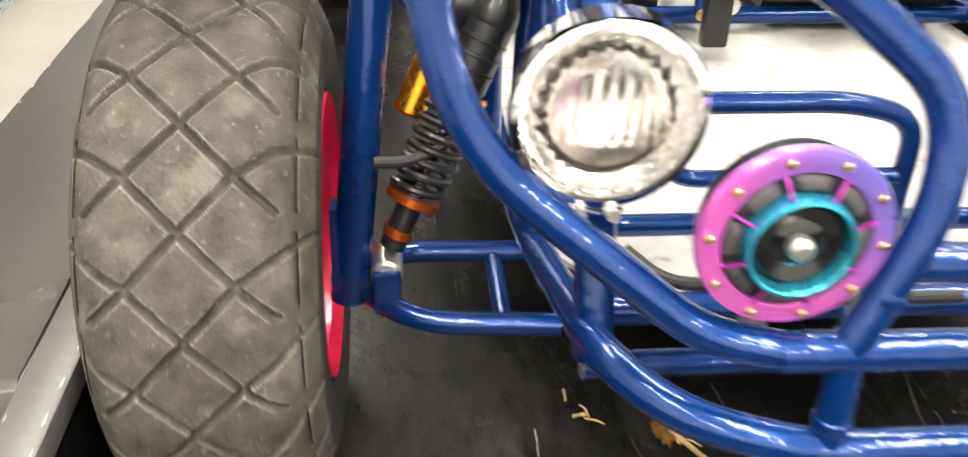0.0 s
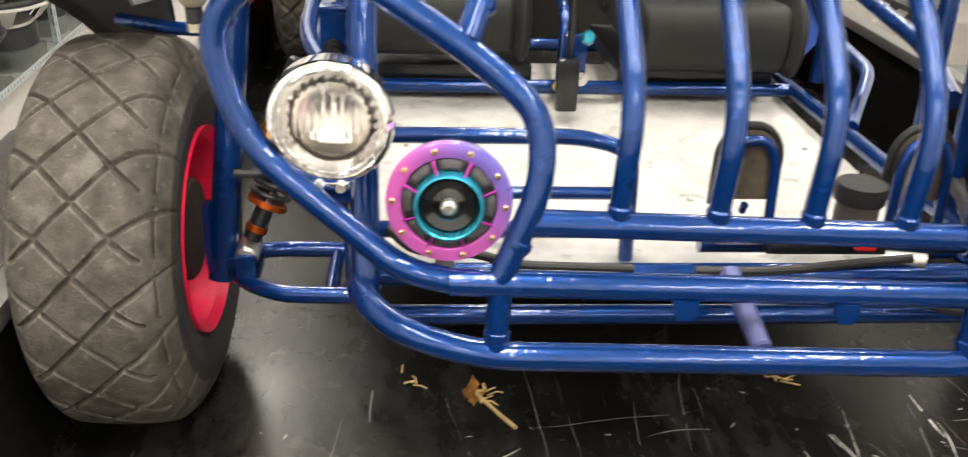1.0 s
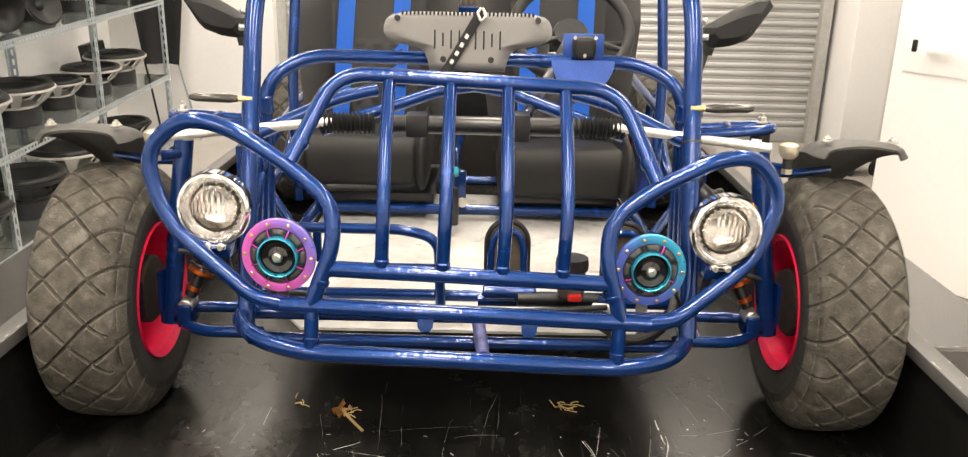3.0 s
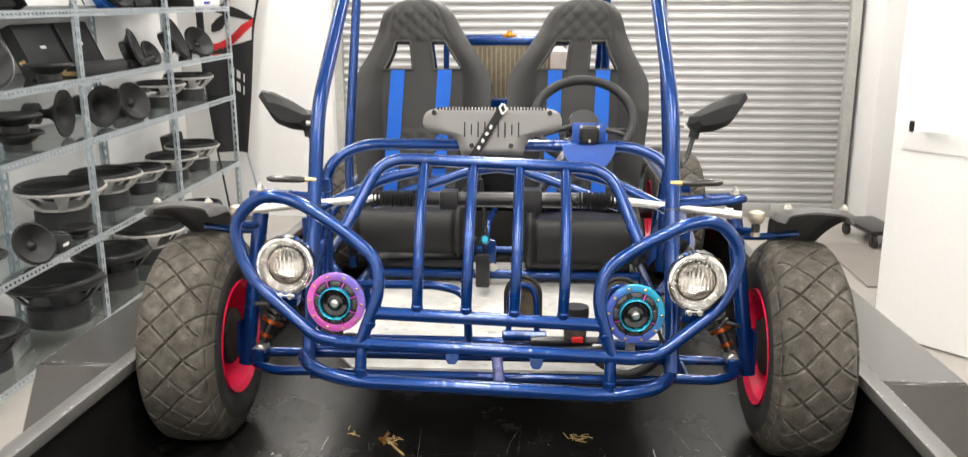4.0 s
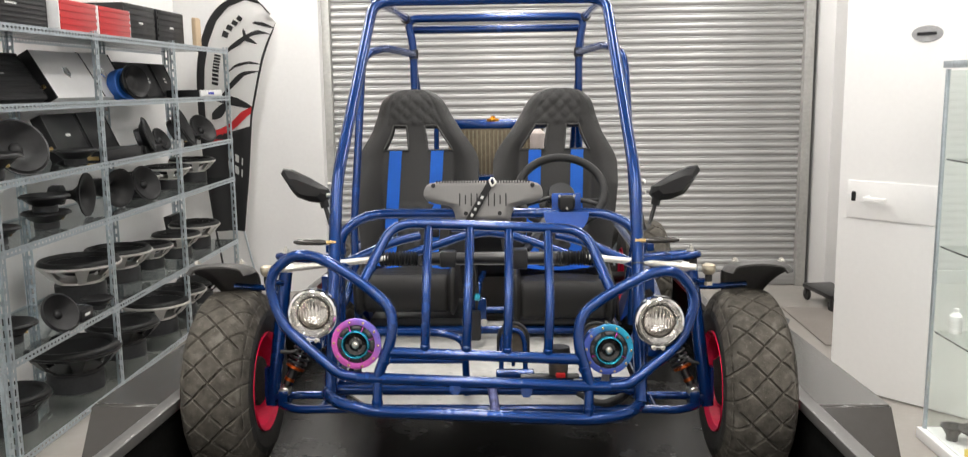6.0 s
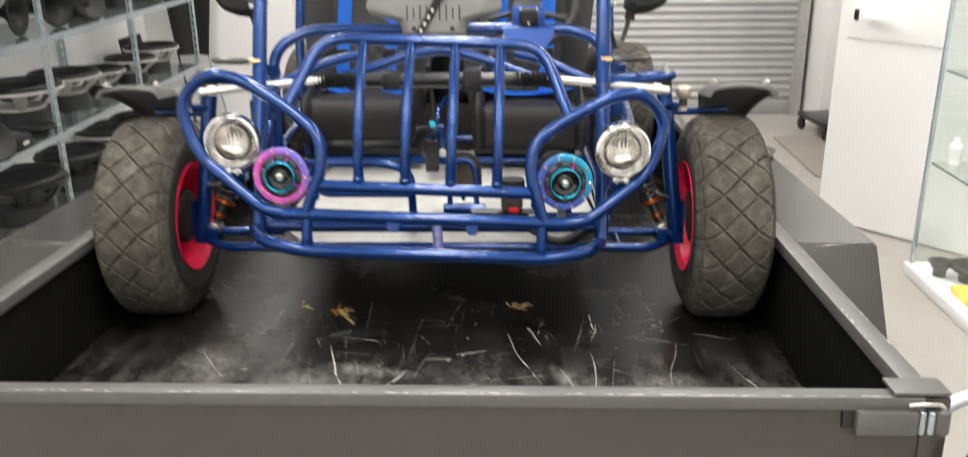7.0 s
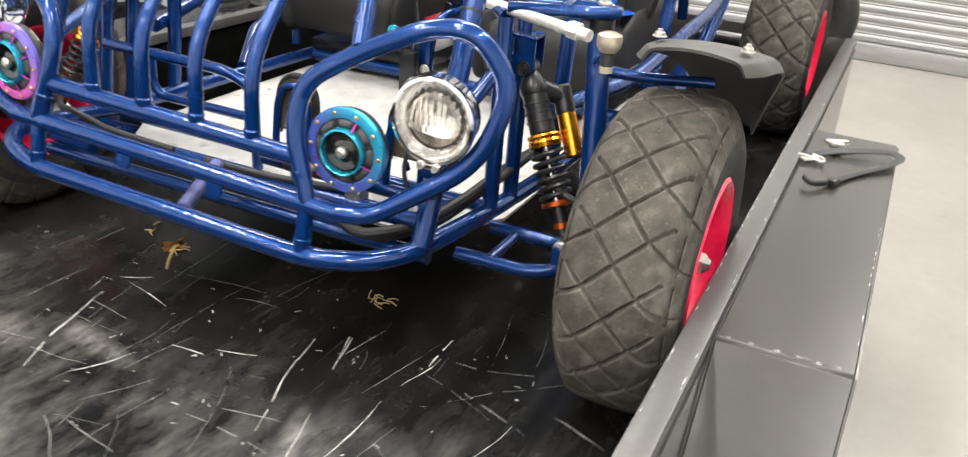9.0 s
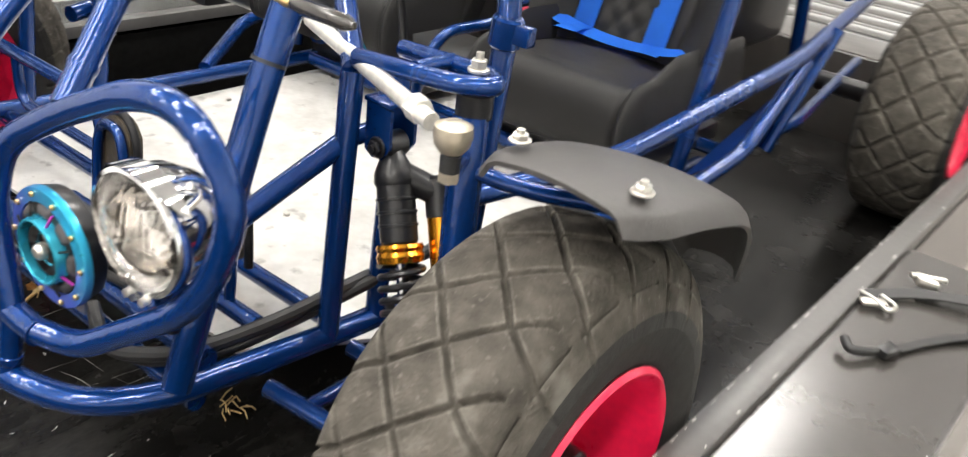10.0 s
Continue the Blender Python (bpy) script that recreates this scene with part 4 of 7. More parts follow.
    part("coil_spring", sweep(bmesh.new(), coil, 0.0043, 8), BLACK_METAL, sk, "black coil spring")
    part("spring_seat", lathe([(0.01, 0), (0.029, 0), (0.029, 0.008), (0.01, 0.012)], 24, aim(at(0.76), bot)), ORANGE, sk, "orange spring seat")
    part("shock_foot", rod(at(0.78), at(0.96), 0.0135, bevel=0.002), BLACK_METAL, sk)
    part("lower_ring", rod(at(0.885), at(0.915), 0.016), ORANGE, sk, "orange ring")
    off = Vector((s * 0.034, 0.04, 0.006))
    rs = part("reservoir", rod(at(0.28) + off, at(0.54) + off, 0.0175, bevel=0.003), GOLD, sk, "gold piggyback reservoir")
    part("reservoir_cap", rod(at(0.13) + off, at(0.3) + off, 0.0185, bevel=0.004), BLACK_METAL, rs)
    part("bridge", rod(at(0.1), at(0.2) + off, 0.017), BLACK_METAL, sk)

# steering rack, boots and tie rods
RK = (0.36, 0.628)
rack = part("steering_rack", rod((-0.2, *RK), (0.24, *RK), 0.02, bevel=0.004), BLACK_METAL, buggy, "black steering rack")
part("rack_clamp", box((0.05, 0.06, 0.06), (0.1, *RK), 0.008), BLACK_METAL, rack)
part("rack_mount", box((0.05, 0.05, 0.05), (-0.12, *RK), 0.008), BLACK_METAL, rack)
for s in (-1, 1):
    prof = []
    for i in range(13):
        prof += [(0.024, i * 0.0095), (0.0165, i * 0.0095 + 0.0048)]
    part("rack_boot", lathe(prof, 20, aim((s * 0.215, *RK), (s * 0.5, *RK))), BLACK_PLASTIC, rack)
    bj = Vector((s * 0.656, 0.245, 0.612))
    tr = part("tie_rod", rod((s * 0.3, 0.355, 0.632), bj + Vector((-s * 0.035, 0.006, 0.002)), 0.0098), ROD_STEEL, buggy, "bare steel tie rod")
    part("jam_nut", lathe([(0, 0), (0.0145, 0), (0.0145, 0.02), (0, 0.02)], 6, aim(bj + Vector((-s * 0.075, 0.02, 0.005)), bj)), ROD_STEEL, tr)
    part("ball_joint", lathe([(0, -0.016), (0.013, -0.016), (0.019, -0.008), (0.0205, 0.002), (0.0195, 0.011), (0.011, 0.015), (0, 0.015)], 24, Matrix.Translation(bj)), JOINT, tr, "dull plated ball joint")
    part("joint_stud", rod(bj - Vector((0, 0, 0.04)), bj - Vector((0, 0, 0.016)), 0.011, bevel=0.003), CABLE, tr, "black rubber boot")
    part("joint_nut", lathe([(0, 0), (0.0115, 0), (0.0115, 0.011), (0, 0.011)], 6, Matrix.Translation(bj - Vector((0, 0, 0.048)))), JOINT, tr)


# tyres with a carved diamond tread
def seg_dist(px, py, ax, ay, bx, by):
    dx, dy = bx - ax, by - ay
    t = max(0.0, min(1.0, ((px - ax) * dx + (py - ay) * dy) / (dx * dx + dy * dy)))
    return math.hypot(px - ax - t * dx, py - ay - t * dy)


def tyre_mesh(radius, width, rim_r, repeats, nu, nv, depth=0.0065, groove=0.0034):
    """A ring with rounded shoulders; the tread's grooves are pressed in."""
    half = width / 2
    pitch = 2 * math.pi * radius / repeats
    a = half * 0.42
    segs = []
    for k in (-1, 0, 1, 2):
        c = k * pitch
        for sv in (-1, 1):
            segs += [(c, 0, c + pitch / 2, sv * a), (c, 0, c - pitch / 2, sv * a)]
            segs += [(c + pitch / 2, sv * a, c + pitch * 0.98, sv * half * 1.02), (c + pitch / 2, sv * a, c + pitch * 0.18, sv * half * 0.72)]

    def cut(sx, v):
        d = min(seg_dist(sx, v, *q) for q in segs)
        d2 = abs(abs(v) - half * 0.86) * 1.5 + 0.001
        d = min(d, d2 if (sx / pitch) % 1 > 0.2 else 1)
        return depth * max(0.0, 1 - max(0.0, d - groove * 0.5) / (groove * 0.6))

    prof = []
    steps = nv
    for j in range(steps + 1):
        v = -1 + 2 * j / steps
        w = half * v
        crown = radius - 0.010 * v * v - 0.050 * (max(0, abs(v) - 0.55) / 0.45) ** 2.2
        prof.append((w, crown, True))
    rng = random.Random(5)
    b = bmesh.new()
    per = nu // repeats
    table = [[cut(pitch * i / per, w) for w, _, _ in prof] for i in range(per)]
    side = [(half * 1.03, radius - 0.078), (half * 1.03, (radius + rim_r) / 2 - 0.01), (half * 0.98, rim_r + 0.02), (half * 0.9, rim_r + 0.006), (half * 0.86, rim_r - 0.004)]
    rings = []
    for i in range(nu):
        ang = 2 * math.pi * i / nu
        ca, sa = math.cos(ang), math.sin(ang)
        row = table[i % per]
        ring = [(-w, r) for w, r in side[::-1]] + [(w, r - row[j] + rng.uniform(-0.0004, 0.0004)) for j, (w, r, _) in enumerate(prof)] + list(side)
        rings.append([b.verts.new((w, r * ca, r * sa)) for w, r in ring])
    m = len(rings[0])
    for i in range(nu):
        p, q = rings[i], rings[(i + 1) % nu]
        for j in range(m - 1):
            b.faces.new((p[j], p[j + 1], q[j + 1], q[j]))
    return b


def two_tone(ob, radius, limit):
    """Sidewall faces take the darker rubber."""
    ob.data.materials.append(RUBBER_DARK)
    for f in ob.data.polygons:
        if math.hypot(f.center.y, f.center.z) < limit:
            f.material_index = 1


R_F, W_F = 0.28, 0.2
ROUND = Matrix.Diagonal((1 / STRETCH[0], 1 / STRETCH[1], 1 / STRETCH[2], 1))
front_tyre = None
for s in (-1, 1):
    wz = (R_F - 0.001) / STRETCH[2]
    w = new("front_wheel")
    w.parent = buggy
    w.matrix_basis = pose(0.774 if s > 0 else -0.772, 0.283, wz) @ ROUND @ pose(0, 0, 0, 0, 0, 0 if s > 0 else 180) @ pose(0, 0, 0, 0 if s > 0 else -3, 0, 0)
    tagged(w, "worn wide tyre on a red wheel")
    if front_tyre is None:
        front_tyre = part("tyre", tyre_mesh(R_F, W_F, 0.145, 20, 20 * 44, 116, 0.008, 0.0034), RUBBER, w, "dusty grey tyre with diamond tread", smooth=60)
        two_tone(front_tyre, R_F, R_F - 0.062)
    else:
        like("tyre", front_tyre, w, Matrix.Identity(4), "dusty grey tyre with diamond tread")
    # barrel and dished face; +x is outboard
    part("rim", lathe([(0.147, 0.086), (0.153, 0.094), (0.146, 0.099), (0.134, 0.085), (0.13, 0.06), (0.118, 0.03), (0.1, 0.012), (0.06, 0.008), (0.0, 0.008), (0.0, 0.0), (0.1, 0.0), (0.122, 0.01), (0.131, -0.05), (0.138, -0.085),
                       (0.152, -0.098), (0.152, -0.088)], 48, pose(0, 0, 0, 0, 90, 0), closed=True), RED_RIM, w, "bright red dished rim")
    part("hub", lathe([(0, 0.07), (0.028, 0.07), (0.034, 0.066), (0.037, 0.03), (0.05, 0.014), (0.05, 0.006), (0, 0.006)], 28, pose(0, 0, 0, 0, 90, 0)), BLACK_METAL, w, "black hub")
    part("hub_nut", lathe([(0, 0.1), (0.009, 0.099), (0.013, 0.092), (0.019, 0.088), (0.021, 0.068), (0, 0.068)], 6, pose(0, 0, 0, 0, 90, 0)), STEEL, w, "bright hub nut")
    part("brake_disc", lathe([(0.04, -0.035), (0.082, -0.035), (0.082, -0.04), (0.04, -0.04)], 40, pose(0, 0, 0, 0, 90, 0), closed=True), STEEL, w)
    part("brake_drum", lathe([(0.0, -0.03), (0.07, -0.03), (0.076, -0.036), (0.076, -0.07), (0.07, -0.076), (0, -0.076)], 36, pose(0, 0, 0, 0, 90, 0)), RUST, w, "rusty brown brake drum")
    part("brake_caliper", box((0.05, 0.05, 0.09), (-0.05, 0.07, 0.0), 0.01), BLACK_METAL, w)
    for k in range(4):
        a = math.pi / 4 + k * math.pi / 2
        bolt(w, (0.01, 0.062 * math.cos(a), 0.062 * math.sin(a)), (1, 0, 0), 0.009, 0.014)
R_R, W_R = 0.285, 0.225
rear_tyre = None
for s in (-1, 1):
    w = new("rear_wheel")
    w.parent = buggy
    w.matrix_basis = pose(s * 0.715, 2.1, (R_R - 0.001) / STRETCH[2]) @ ROUND @ pose(0, 0, 0, 0, 0, 0 if s > 0 else 180)
    if rear_tyre is None:
        rear_tyre = part("tyre", tyre_mesh(R_R, W_R, 0.14, 18, 18 * 22, 56, 0.008, 0.005), RUBBER, w, "wide dusty rear tyre", smooth=60)
        two_tone(rear_tyre, R_R, R_R - 0.045)
    else:
        like("tyre", rear_tyre, w, Matrix.Identity(4), "wide dusty rear tyre")
    part("rim", lathe([(0.145, 0.098), (0.15, 0.106), (0.142, 0.111), (0.128, 0.09), (0.115, 0.04), (0.09, 0.02), (0, 0.02), (0, 0.01), (0.1, 0.01), (0.12, -0.07), (0.148, -0.11), (0.148, -0.095)], 40, pose(0, 0, 0, 0, 90, 0), closed=True), RED_RIM, w, "bright red dished rim")
    part("axle_stub", rod((-0.02, 0, 0), (-0.3, 0, 0), 0.028), BLACK_METAL, w)


# front mudguards
for s in (-1, 1):
    def guard(u, v, s=s):
        # u across from inboard to outboard, v from front to back
        x = 0.695 + 0.205 * u + 0.012 * math.sin(math.pi * v)
        ang = radians(98 - 70 * v ** 1.1)
        rad = 0.372 - 0.012 * (2 * u - 1) ** 2 - 0.03 * v * (1 - v)
        y = 0.262 + math.cos(ang) * rad
        z = 0.262 + math.sin(ang) * rad
        taper = 1 - 0.6 * max(0, v - 0.3) ** 1.4 / 0.7 ** 1.4
        x = 0.80 + (x - 0.80) * taper + 0.02 * v
        nose_in = 1 - 0.22 * max(0, 1 - v / 0.14) ** 2
        x = 0.80 + (x - 0.80) * nose_in
        lip = 0.016 * (max(0, abs(2 * u - 1) - 0.86) / 0.14)
        return Vector((s * x, y, z - lip))
    b = grid_shell(18, 26, guard)
    bmesh.ops.recalc_face_normals(b, faces=b.faces)
    bmesh.ops.solidify(b, geom=b.faces[:], thickness=0.005)
    mg = part("mudguard", b, FENDER_PLASTIC, buggy, "matt dark grey plastic mudguard", smooth=50)
    bolt(mg, (s * 0.733, 0.25, 0.632), (0, 0, 1), 0.0085, 0.008)
    bolt(mg, (s * 0.868, 0.25, 0.631), (0, 0, 1), 0.0085, 0.008)


# headlights
def headlight(c, turn):
    h = new("headlight")
    h.parent = buggy
    h.matrix_basis = FRONT @ pose(*c, 0, 0, turn) @ pose(0, 0, 0, 90, 0, 0)      # +z of the lamp looks ahead
    tagged(h, "round chrome headlight with a fluted lens")
    r = 0.066
    part("shell", lathe([(0, -0.085), (0.02, -0.084), (0.045, -0.068), (0.06, -0.04), (r, -0.008), (r + 0.002, 0.0), (r, 0.006), (r - 0.005, 0.008), (r - 0.006, 0.0), (r - 0.012, -0.004)], 48), CHROME, h, "chrome shell and bezel")
    part("reflector", lathe([(r - 0.007, -0.002), (0.052, -0.01), (0.043, -0.016), (0.0395, -0.017), (0.037, -0.03), (0.03, -0.042), (0.016, -0.048), (0.0, -0.049)], 40), REFLECTOR, h)
    part("reflector_lip", lathe([(0.0385, -0.0165), (0.0392, -0.0135), (0.0418, -0.0132), (0.0425, -0.0155)], 40), RUST, h, "dull brown inner lip")
    part("bulb", box((0.013, 0.013, 0.02), (0, 0.01, -0.03), 0.002), BULB, h, "pale bulb holder")

    def lens(u, v):
        # fluted middle, plain lower window, a ring of small facets round the edge
        x, y = (2 * u - 1) * (r - 0.006), (2 * v - 1) * (r - 0.006)
        q = min(1.0, math.hypot(x, y) / (r - 0.006))
        z = 0.003 + 0.012 * (1 - q * q)
        if q > 0.64:
            z += 0.0014 * math.sin(28 * math.atan2(y, x)) * math.sin(math.pi * (q - 0.64) / 0.36) * math.cos(math.pi * (q - 0.64) / 0.12)
        elif y > -0.004:
            z += 0.0028 * abs(math.sin(x * 400)) * min(1, (0.64 - q) * 8)
        elif y > -0.016:
            z += 0.0016 * math.sin(math.pi * (y + 0.016) / 0.012) + 0.0008 * math.sin(x * 700)
        return (x, y, z)
    ln = part("lens", grid_shell(110, 60, lens, lambda u, v: math.hypot(2 * u - 1, 2 * v - 1) > 1.0), LAMP_GLASS, h, "fluted glass lens", smooth=60)
    ln.visible_shadow = False
    part("peak", grid_shell(20, 5, lambda u, v: ((r + 0.003 + 0.001 * v) * math.cos(radians(30 + 120 * u)), (r + 0.003 + 0.001 * v) * math.sin(radians(30 + 120 * u)), -0.015 + 0.03 * v * math.sin(math.pi * u) ** 0.6)), CHROME, h, smooth=60)
    clip = part("clip", box((0.04, 0.012, 0.012), (0, -r - 0.004, -0.002), 0.003), CHROME, h)
    for x in (-0.012, 0.012):
        part("clip_screw", rod((x, -r - 0.005, 0.002), (x, -r - 0.005, 0.01), 0.0048, 10), STEEL, clip)
    part("stalk", rod((0, -r + 0.004, -0.04), (-0.012 if c[0] > 0 else 0.012, -r - 0.075, -0.045), 0.009), BLACK_METAL, h)
    part("mount", box((0.045, 0.03, 0.05), (0, -r - 0.02, -0.045), 0.006), BLUE, h)
    return h


headlight((-0.472, 0.037, 0.494), -3)
headlight((0.469, 0.022, 0.511), 3)


# disc horns with a slotted anodised ring
def disc_horn(c, ring_mat, turn):
    h = new("horn")
    h.parent = buggy
    h.matrix_basis = FRONT @ pose(*c, 0, 0, turn) @ pose(0, 0, 0, 90, 0, 0)
    tagged(h, "round disc horn with a coloured anodised ring")
    R = 0.0675
    part("body", lathe([(0, -0.055), (0.03, -0.055), (0.045, -0.04), (0.062, -0.028), (R - 0.002, -0.014), (R - 0.002, -0.004), (0.05, -0.006), (0.034, -0.012), (0, -0.012)], 44), BLACK_METAL, h)
    part("outer_ring", lathe([(R - 0.017, -0.003), (R - 0.016, 0.0015), (R - 0.0145, 0.002), (R - 0.001, 0.0005), (R, -0.003), (R, -0.008), (R - 0.017, -0.008)], 64, closed=True), ring_mat, h, "oil-slick anodised ring")
    part("slotted_disc", lathe([(0.036, 0.001), (0.04, 0.001), (0.05, 0.0), (0.051, -0.006), (0.036, -0.006)], 48, closed=True), BLACK_PLASTIC, h)
    part("inner_ring", lathe([(0.0325, 0.004), (0.0332, 0.013), (0.0345, 0.0145), (0.0365, 0.0138), (0.0375, 0.011), (0.0385, 0.001), (0.0325, 0.001)], 56, closed=True), CYAN, h, "cyan anodised ring")
    for k in range(8):
        a = math.pi / 8 + k * math.pi / 4
        d = Vector((math.cos(a), math.sin(a), 0))
        part("spoke", box((0.017, 0.0021, 0.003), tuple(d * 0.0445 + Vector((0, 0, 0.0065))), 0.0008, (0, 16, math.degrees(a))), PURPLE if ring_mat is HORN_MAGENTA or k % 3 == 1 else BLACK_METAL, h)
        # a padded black block between each two spokes

        def pad(u, v):
            t = a + math.pi / 4 * (0.14 + 0.72 * u)
            edge = (1 - (2 * u - 1) ** 6) * (1 - (2 * v - 1) ** 4)
            q = 0.0385 + 0.0115 * (0.5 + (v - 0.5) * (0.72 + 0.28 * (1 - (2 * u - 1) ** 6)))
            return (q * math.cos(t), q * math.sin(t), 0.0005 + (0.0065 - 0.004 * v) * edge)
        part("pad", grid_shell(12, 6, pad), SLOT_GREY, h, "black padded block", smooth=60)
    for k in range(10):
        a = k * math.pi / 5
        p = Vector((math.cos(a), math.sin(a), 0)) * (R - 0.0075)
        part("rivet", rod(p + Vector((0, 0, 0.001)), p + Vector((0, 0, 0.005)), 0.0034, 8, bevel=0.001), BRASS, h)
    part("dome", lathe([(0.0325, 0.002), (0.028, 0.006), (0.018, 0.0035), (0.012, 0.006), (0, 0.0075)], 40), mat("gloss_black_dome", (0.008, 0.008, 0.009), 0.1, 0, 0.2, 60, 9, coat=0.5), h)
    part("centre_nut", lathe([(0, 0.016), (0.005, 0.016), (0.0085, 0.0135), (0.0095, 0.011), (0.0095, 0.005)], 16), STEEL, h)
    part("bracket", box((0.022, 0.05, 0.004), (0, -R + 0.0, -0.03), 0.001), STEEL, h)


disc_horn((-0.345, -0.014, 0.429), HORN_MAGENTA, -4)
disc_horn((0.333, 0.002, 0.435), HORN_TEAL, 2)


# front floor: pan, foot bars, pedals, master cylinder, hoses
part("floor_pan", sheet([(-0.36, 0.2), (0.36, 0.2), (0.43, 0.31), (0.46, 0.36), (0.465, 1.34), (-0.465, 1.34), (-0.46, 0.36), (-0.43, 0.31)], 0.006, pose(0, 0, 0.219)), PAN, buggy, "scuffed white floor pan", smooth=0)
rng = random.Random(2)
for x, y in [(s * 0.4, y) for s in (-1, 1) for y in (0.4, 0.75, 1.05)] + [(-0.12, 0.36), (0.1, 0.5)]:
    part("pan_screw", lathe([(0.006, 0), (0.005, 0.002), (0, 0.003)], 10, pose(x, y, 0.225)), STEEL, buggy)
frame_tube("foot_bar", [(-0.455, 0.27, 0.42), (-0.14, 0.27, 0.42), (-0.068, 0.27, 0.4), (-0.062, 0.27, 0.23)], 0.0115, 0.06)
frame_tube("foot_bar", [(-0.33, 0.27, 0.42), (-0.33, 0.27, 0.335), (-0.065, 0.27, 0.335)], 0.0095, 0.04)
for px in (0.08, 0.325):
    pd = part("pedal", tube([(px - 0.036, 0.19, 0.29), (px - 0.034, 0.2, 0.41), (px - 0.02, 0.203, 0.442), (px + 0.02, 0.203, 0.442), (px + 0.034, 0.2, 0.41), (px + 0.036, 0.19, 0.29)], 0.0075, 0.025), BLUE, buggy, "hoop pedal")
    out = [(-0.034, -0.05), (0.034, -0.05), (0.036, 0.0)] + [(0.038 * math.cos(a), 0.015 + 0.034 * math.sin(a)) for a in (0.3, 0.8, 1.2, 1.57, 1.94, 2.34, 2.84)] + [(-0.036, 0.0)]
    part("pedal_pad", sheet(out, 0.02, pose(px, 0.218, 0.405, 88, 0, 0)), FOOT_RUBBER, pd, "grimy rubber pad")
    part("pad_rim", tube([(px - 0.043, 0.216, 0.345), (px - 0.043, 0.216, 0.43), (px - 0.02, 0.218, 0.458), (px + 0.02, 0.218, 0.458), (px + 0.043, 0.216, 0.43), (px + 0.043, 0.216, 0.345)], 0.006, 0.03), BLACK_PLASTIC, pd)
    part("pad_bolt", rod((px, 0.2, 0.35), (px, 0.206, 0.338), 0.006), BLUE, pd)
frame_tube("pedal_shaft", [(0.02, 0.19, 0.295), (0.42, 0.19, 0.295)], 0.0125)
part("pedal_bush", rod((0.03, 0.16, 0.325), (0.14, 0.16, 0.325), 0.014, bevel=0.003), BLUE, buggy)
mc = part("master_cylinder", rod((0.1, 0.15, 0.315), (0.27, 0.15, 0.315), 0.014, bevel=0.003), BLACK_METAL, buggy, "black brake master cylinder")
part("reservoir", lathe([(0, 0), (0.026, 0), (0.028, 0.01), (0.028, 0.055), (0, 0.055)], 24, pose(0.21, 0.14, 0.33)), mat("grimy_reservoir", (0.08, 0.07, 0.055), 0.5, 0, 0.3, 60, 12), mc)
part("reservoir_cap", lathe([(0, 0), (0.033, 0), (0.034, 0.012), (0.032, 0.024), (0, 0.024)], 28, pose(0.21, 0.14, 0.385)), BLACK_PLASTIC, mc, "black screw cap")
part("red_union", box((0.028, 0.02, 0.012), (0.215, 0.11, 0.335), 0.004), RED_PLASTIC, mc)
part("brake_switch", rod((0.255, 0.12, 0.31), (0.3, 0.1, 0.315), 0.011), STEEL, mc)


def hose(pts, r, name="hose", material=None):
    return part(name, sweep(bmesh.new(), rounded(pts, 0.08, 8), r, 10), material or CABLE, buggy)


hose([(-0.02, 0.07, 0.318), (0.08, 0.06, 0.322), (0.17, 0.09, 0.315), (0.28, 0.1, 0.32)], 0.006)
hose([(0.26, 0.06, 0.30), (0.32, 0.04, 0.27), (0.4, 0.09, 0.285), (0.44, 0.2, 0.305), (0.46, 0.34, 0.33), (0.47, 0.5, 0.33)], 0.0095)
hose([(0.28, 0.05, 0.285), (0.35, 0.06, 0.262), (0.42, 0.13, 0.28), (0.45, 0.28, 0.305), (0.5, 0.42, 0.36)], 0.0085)
hose([(0.4, 0.1, 0.45), (0.39, 0.07, 0.4), (0.41, 0.06, 0.36), (0.43, 0.09, 0.32)], 0.004)
hose([(-0.41, 0.1, 0.36), (-0.38, 0.07, 0.345), (-0.31, 0.04, 0.36), (-0.25, 0.06, 0.33), (-0.1, 0.075, 0.318)], 0.006)
hose([(-0.55, 0.28, 0.38), (-0.59, 0.27, 0.36), (-0.63, 0.26, 0.365)], 0.006)
hose([(0.55, 0.28, 0.36), (0.6, 0.27, 0.335), (0.66, 0.27, 0.32)], 0.006)
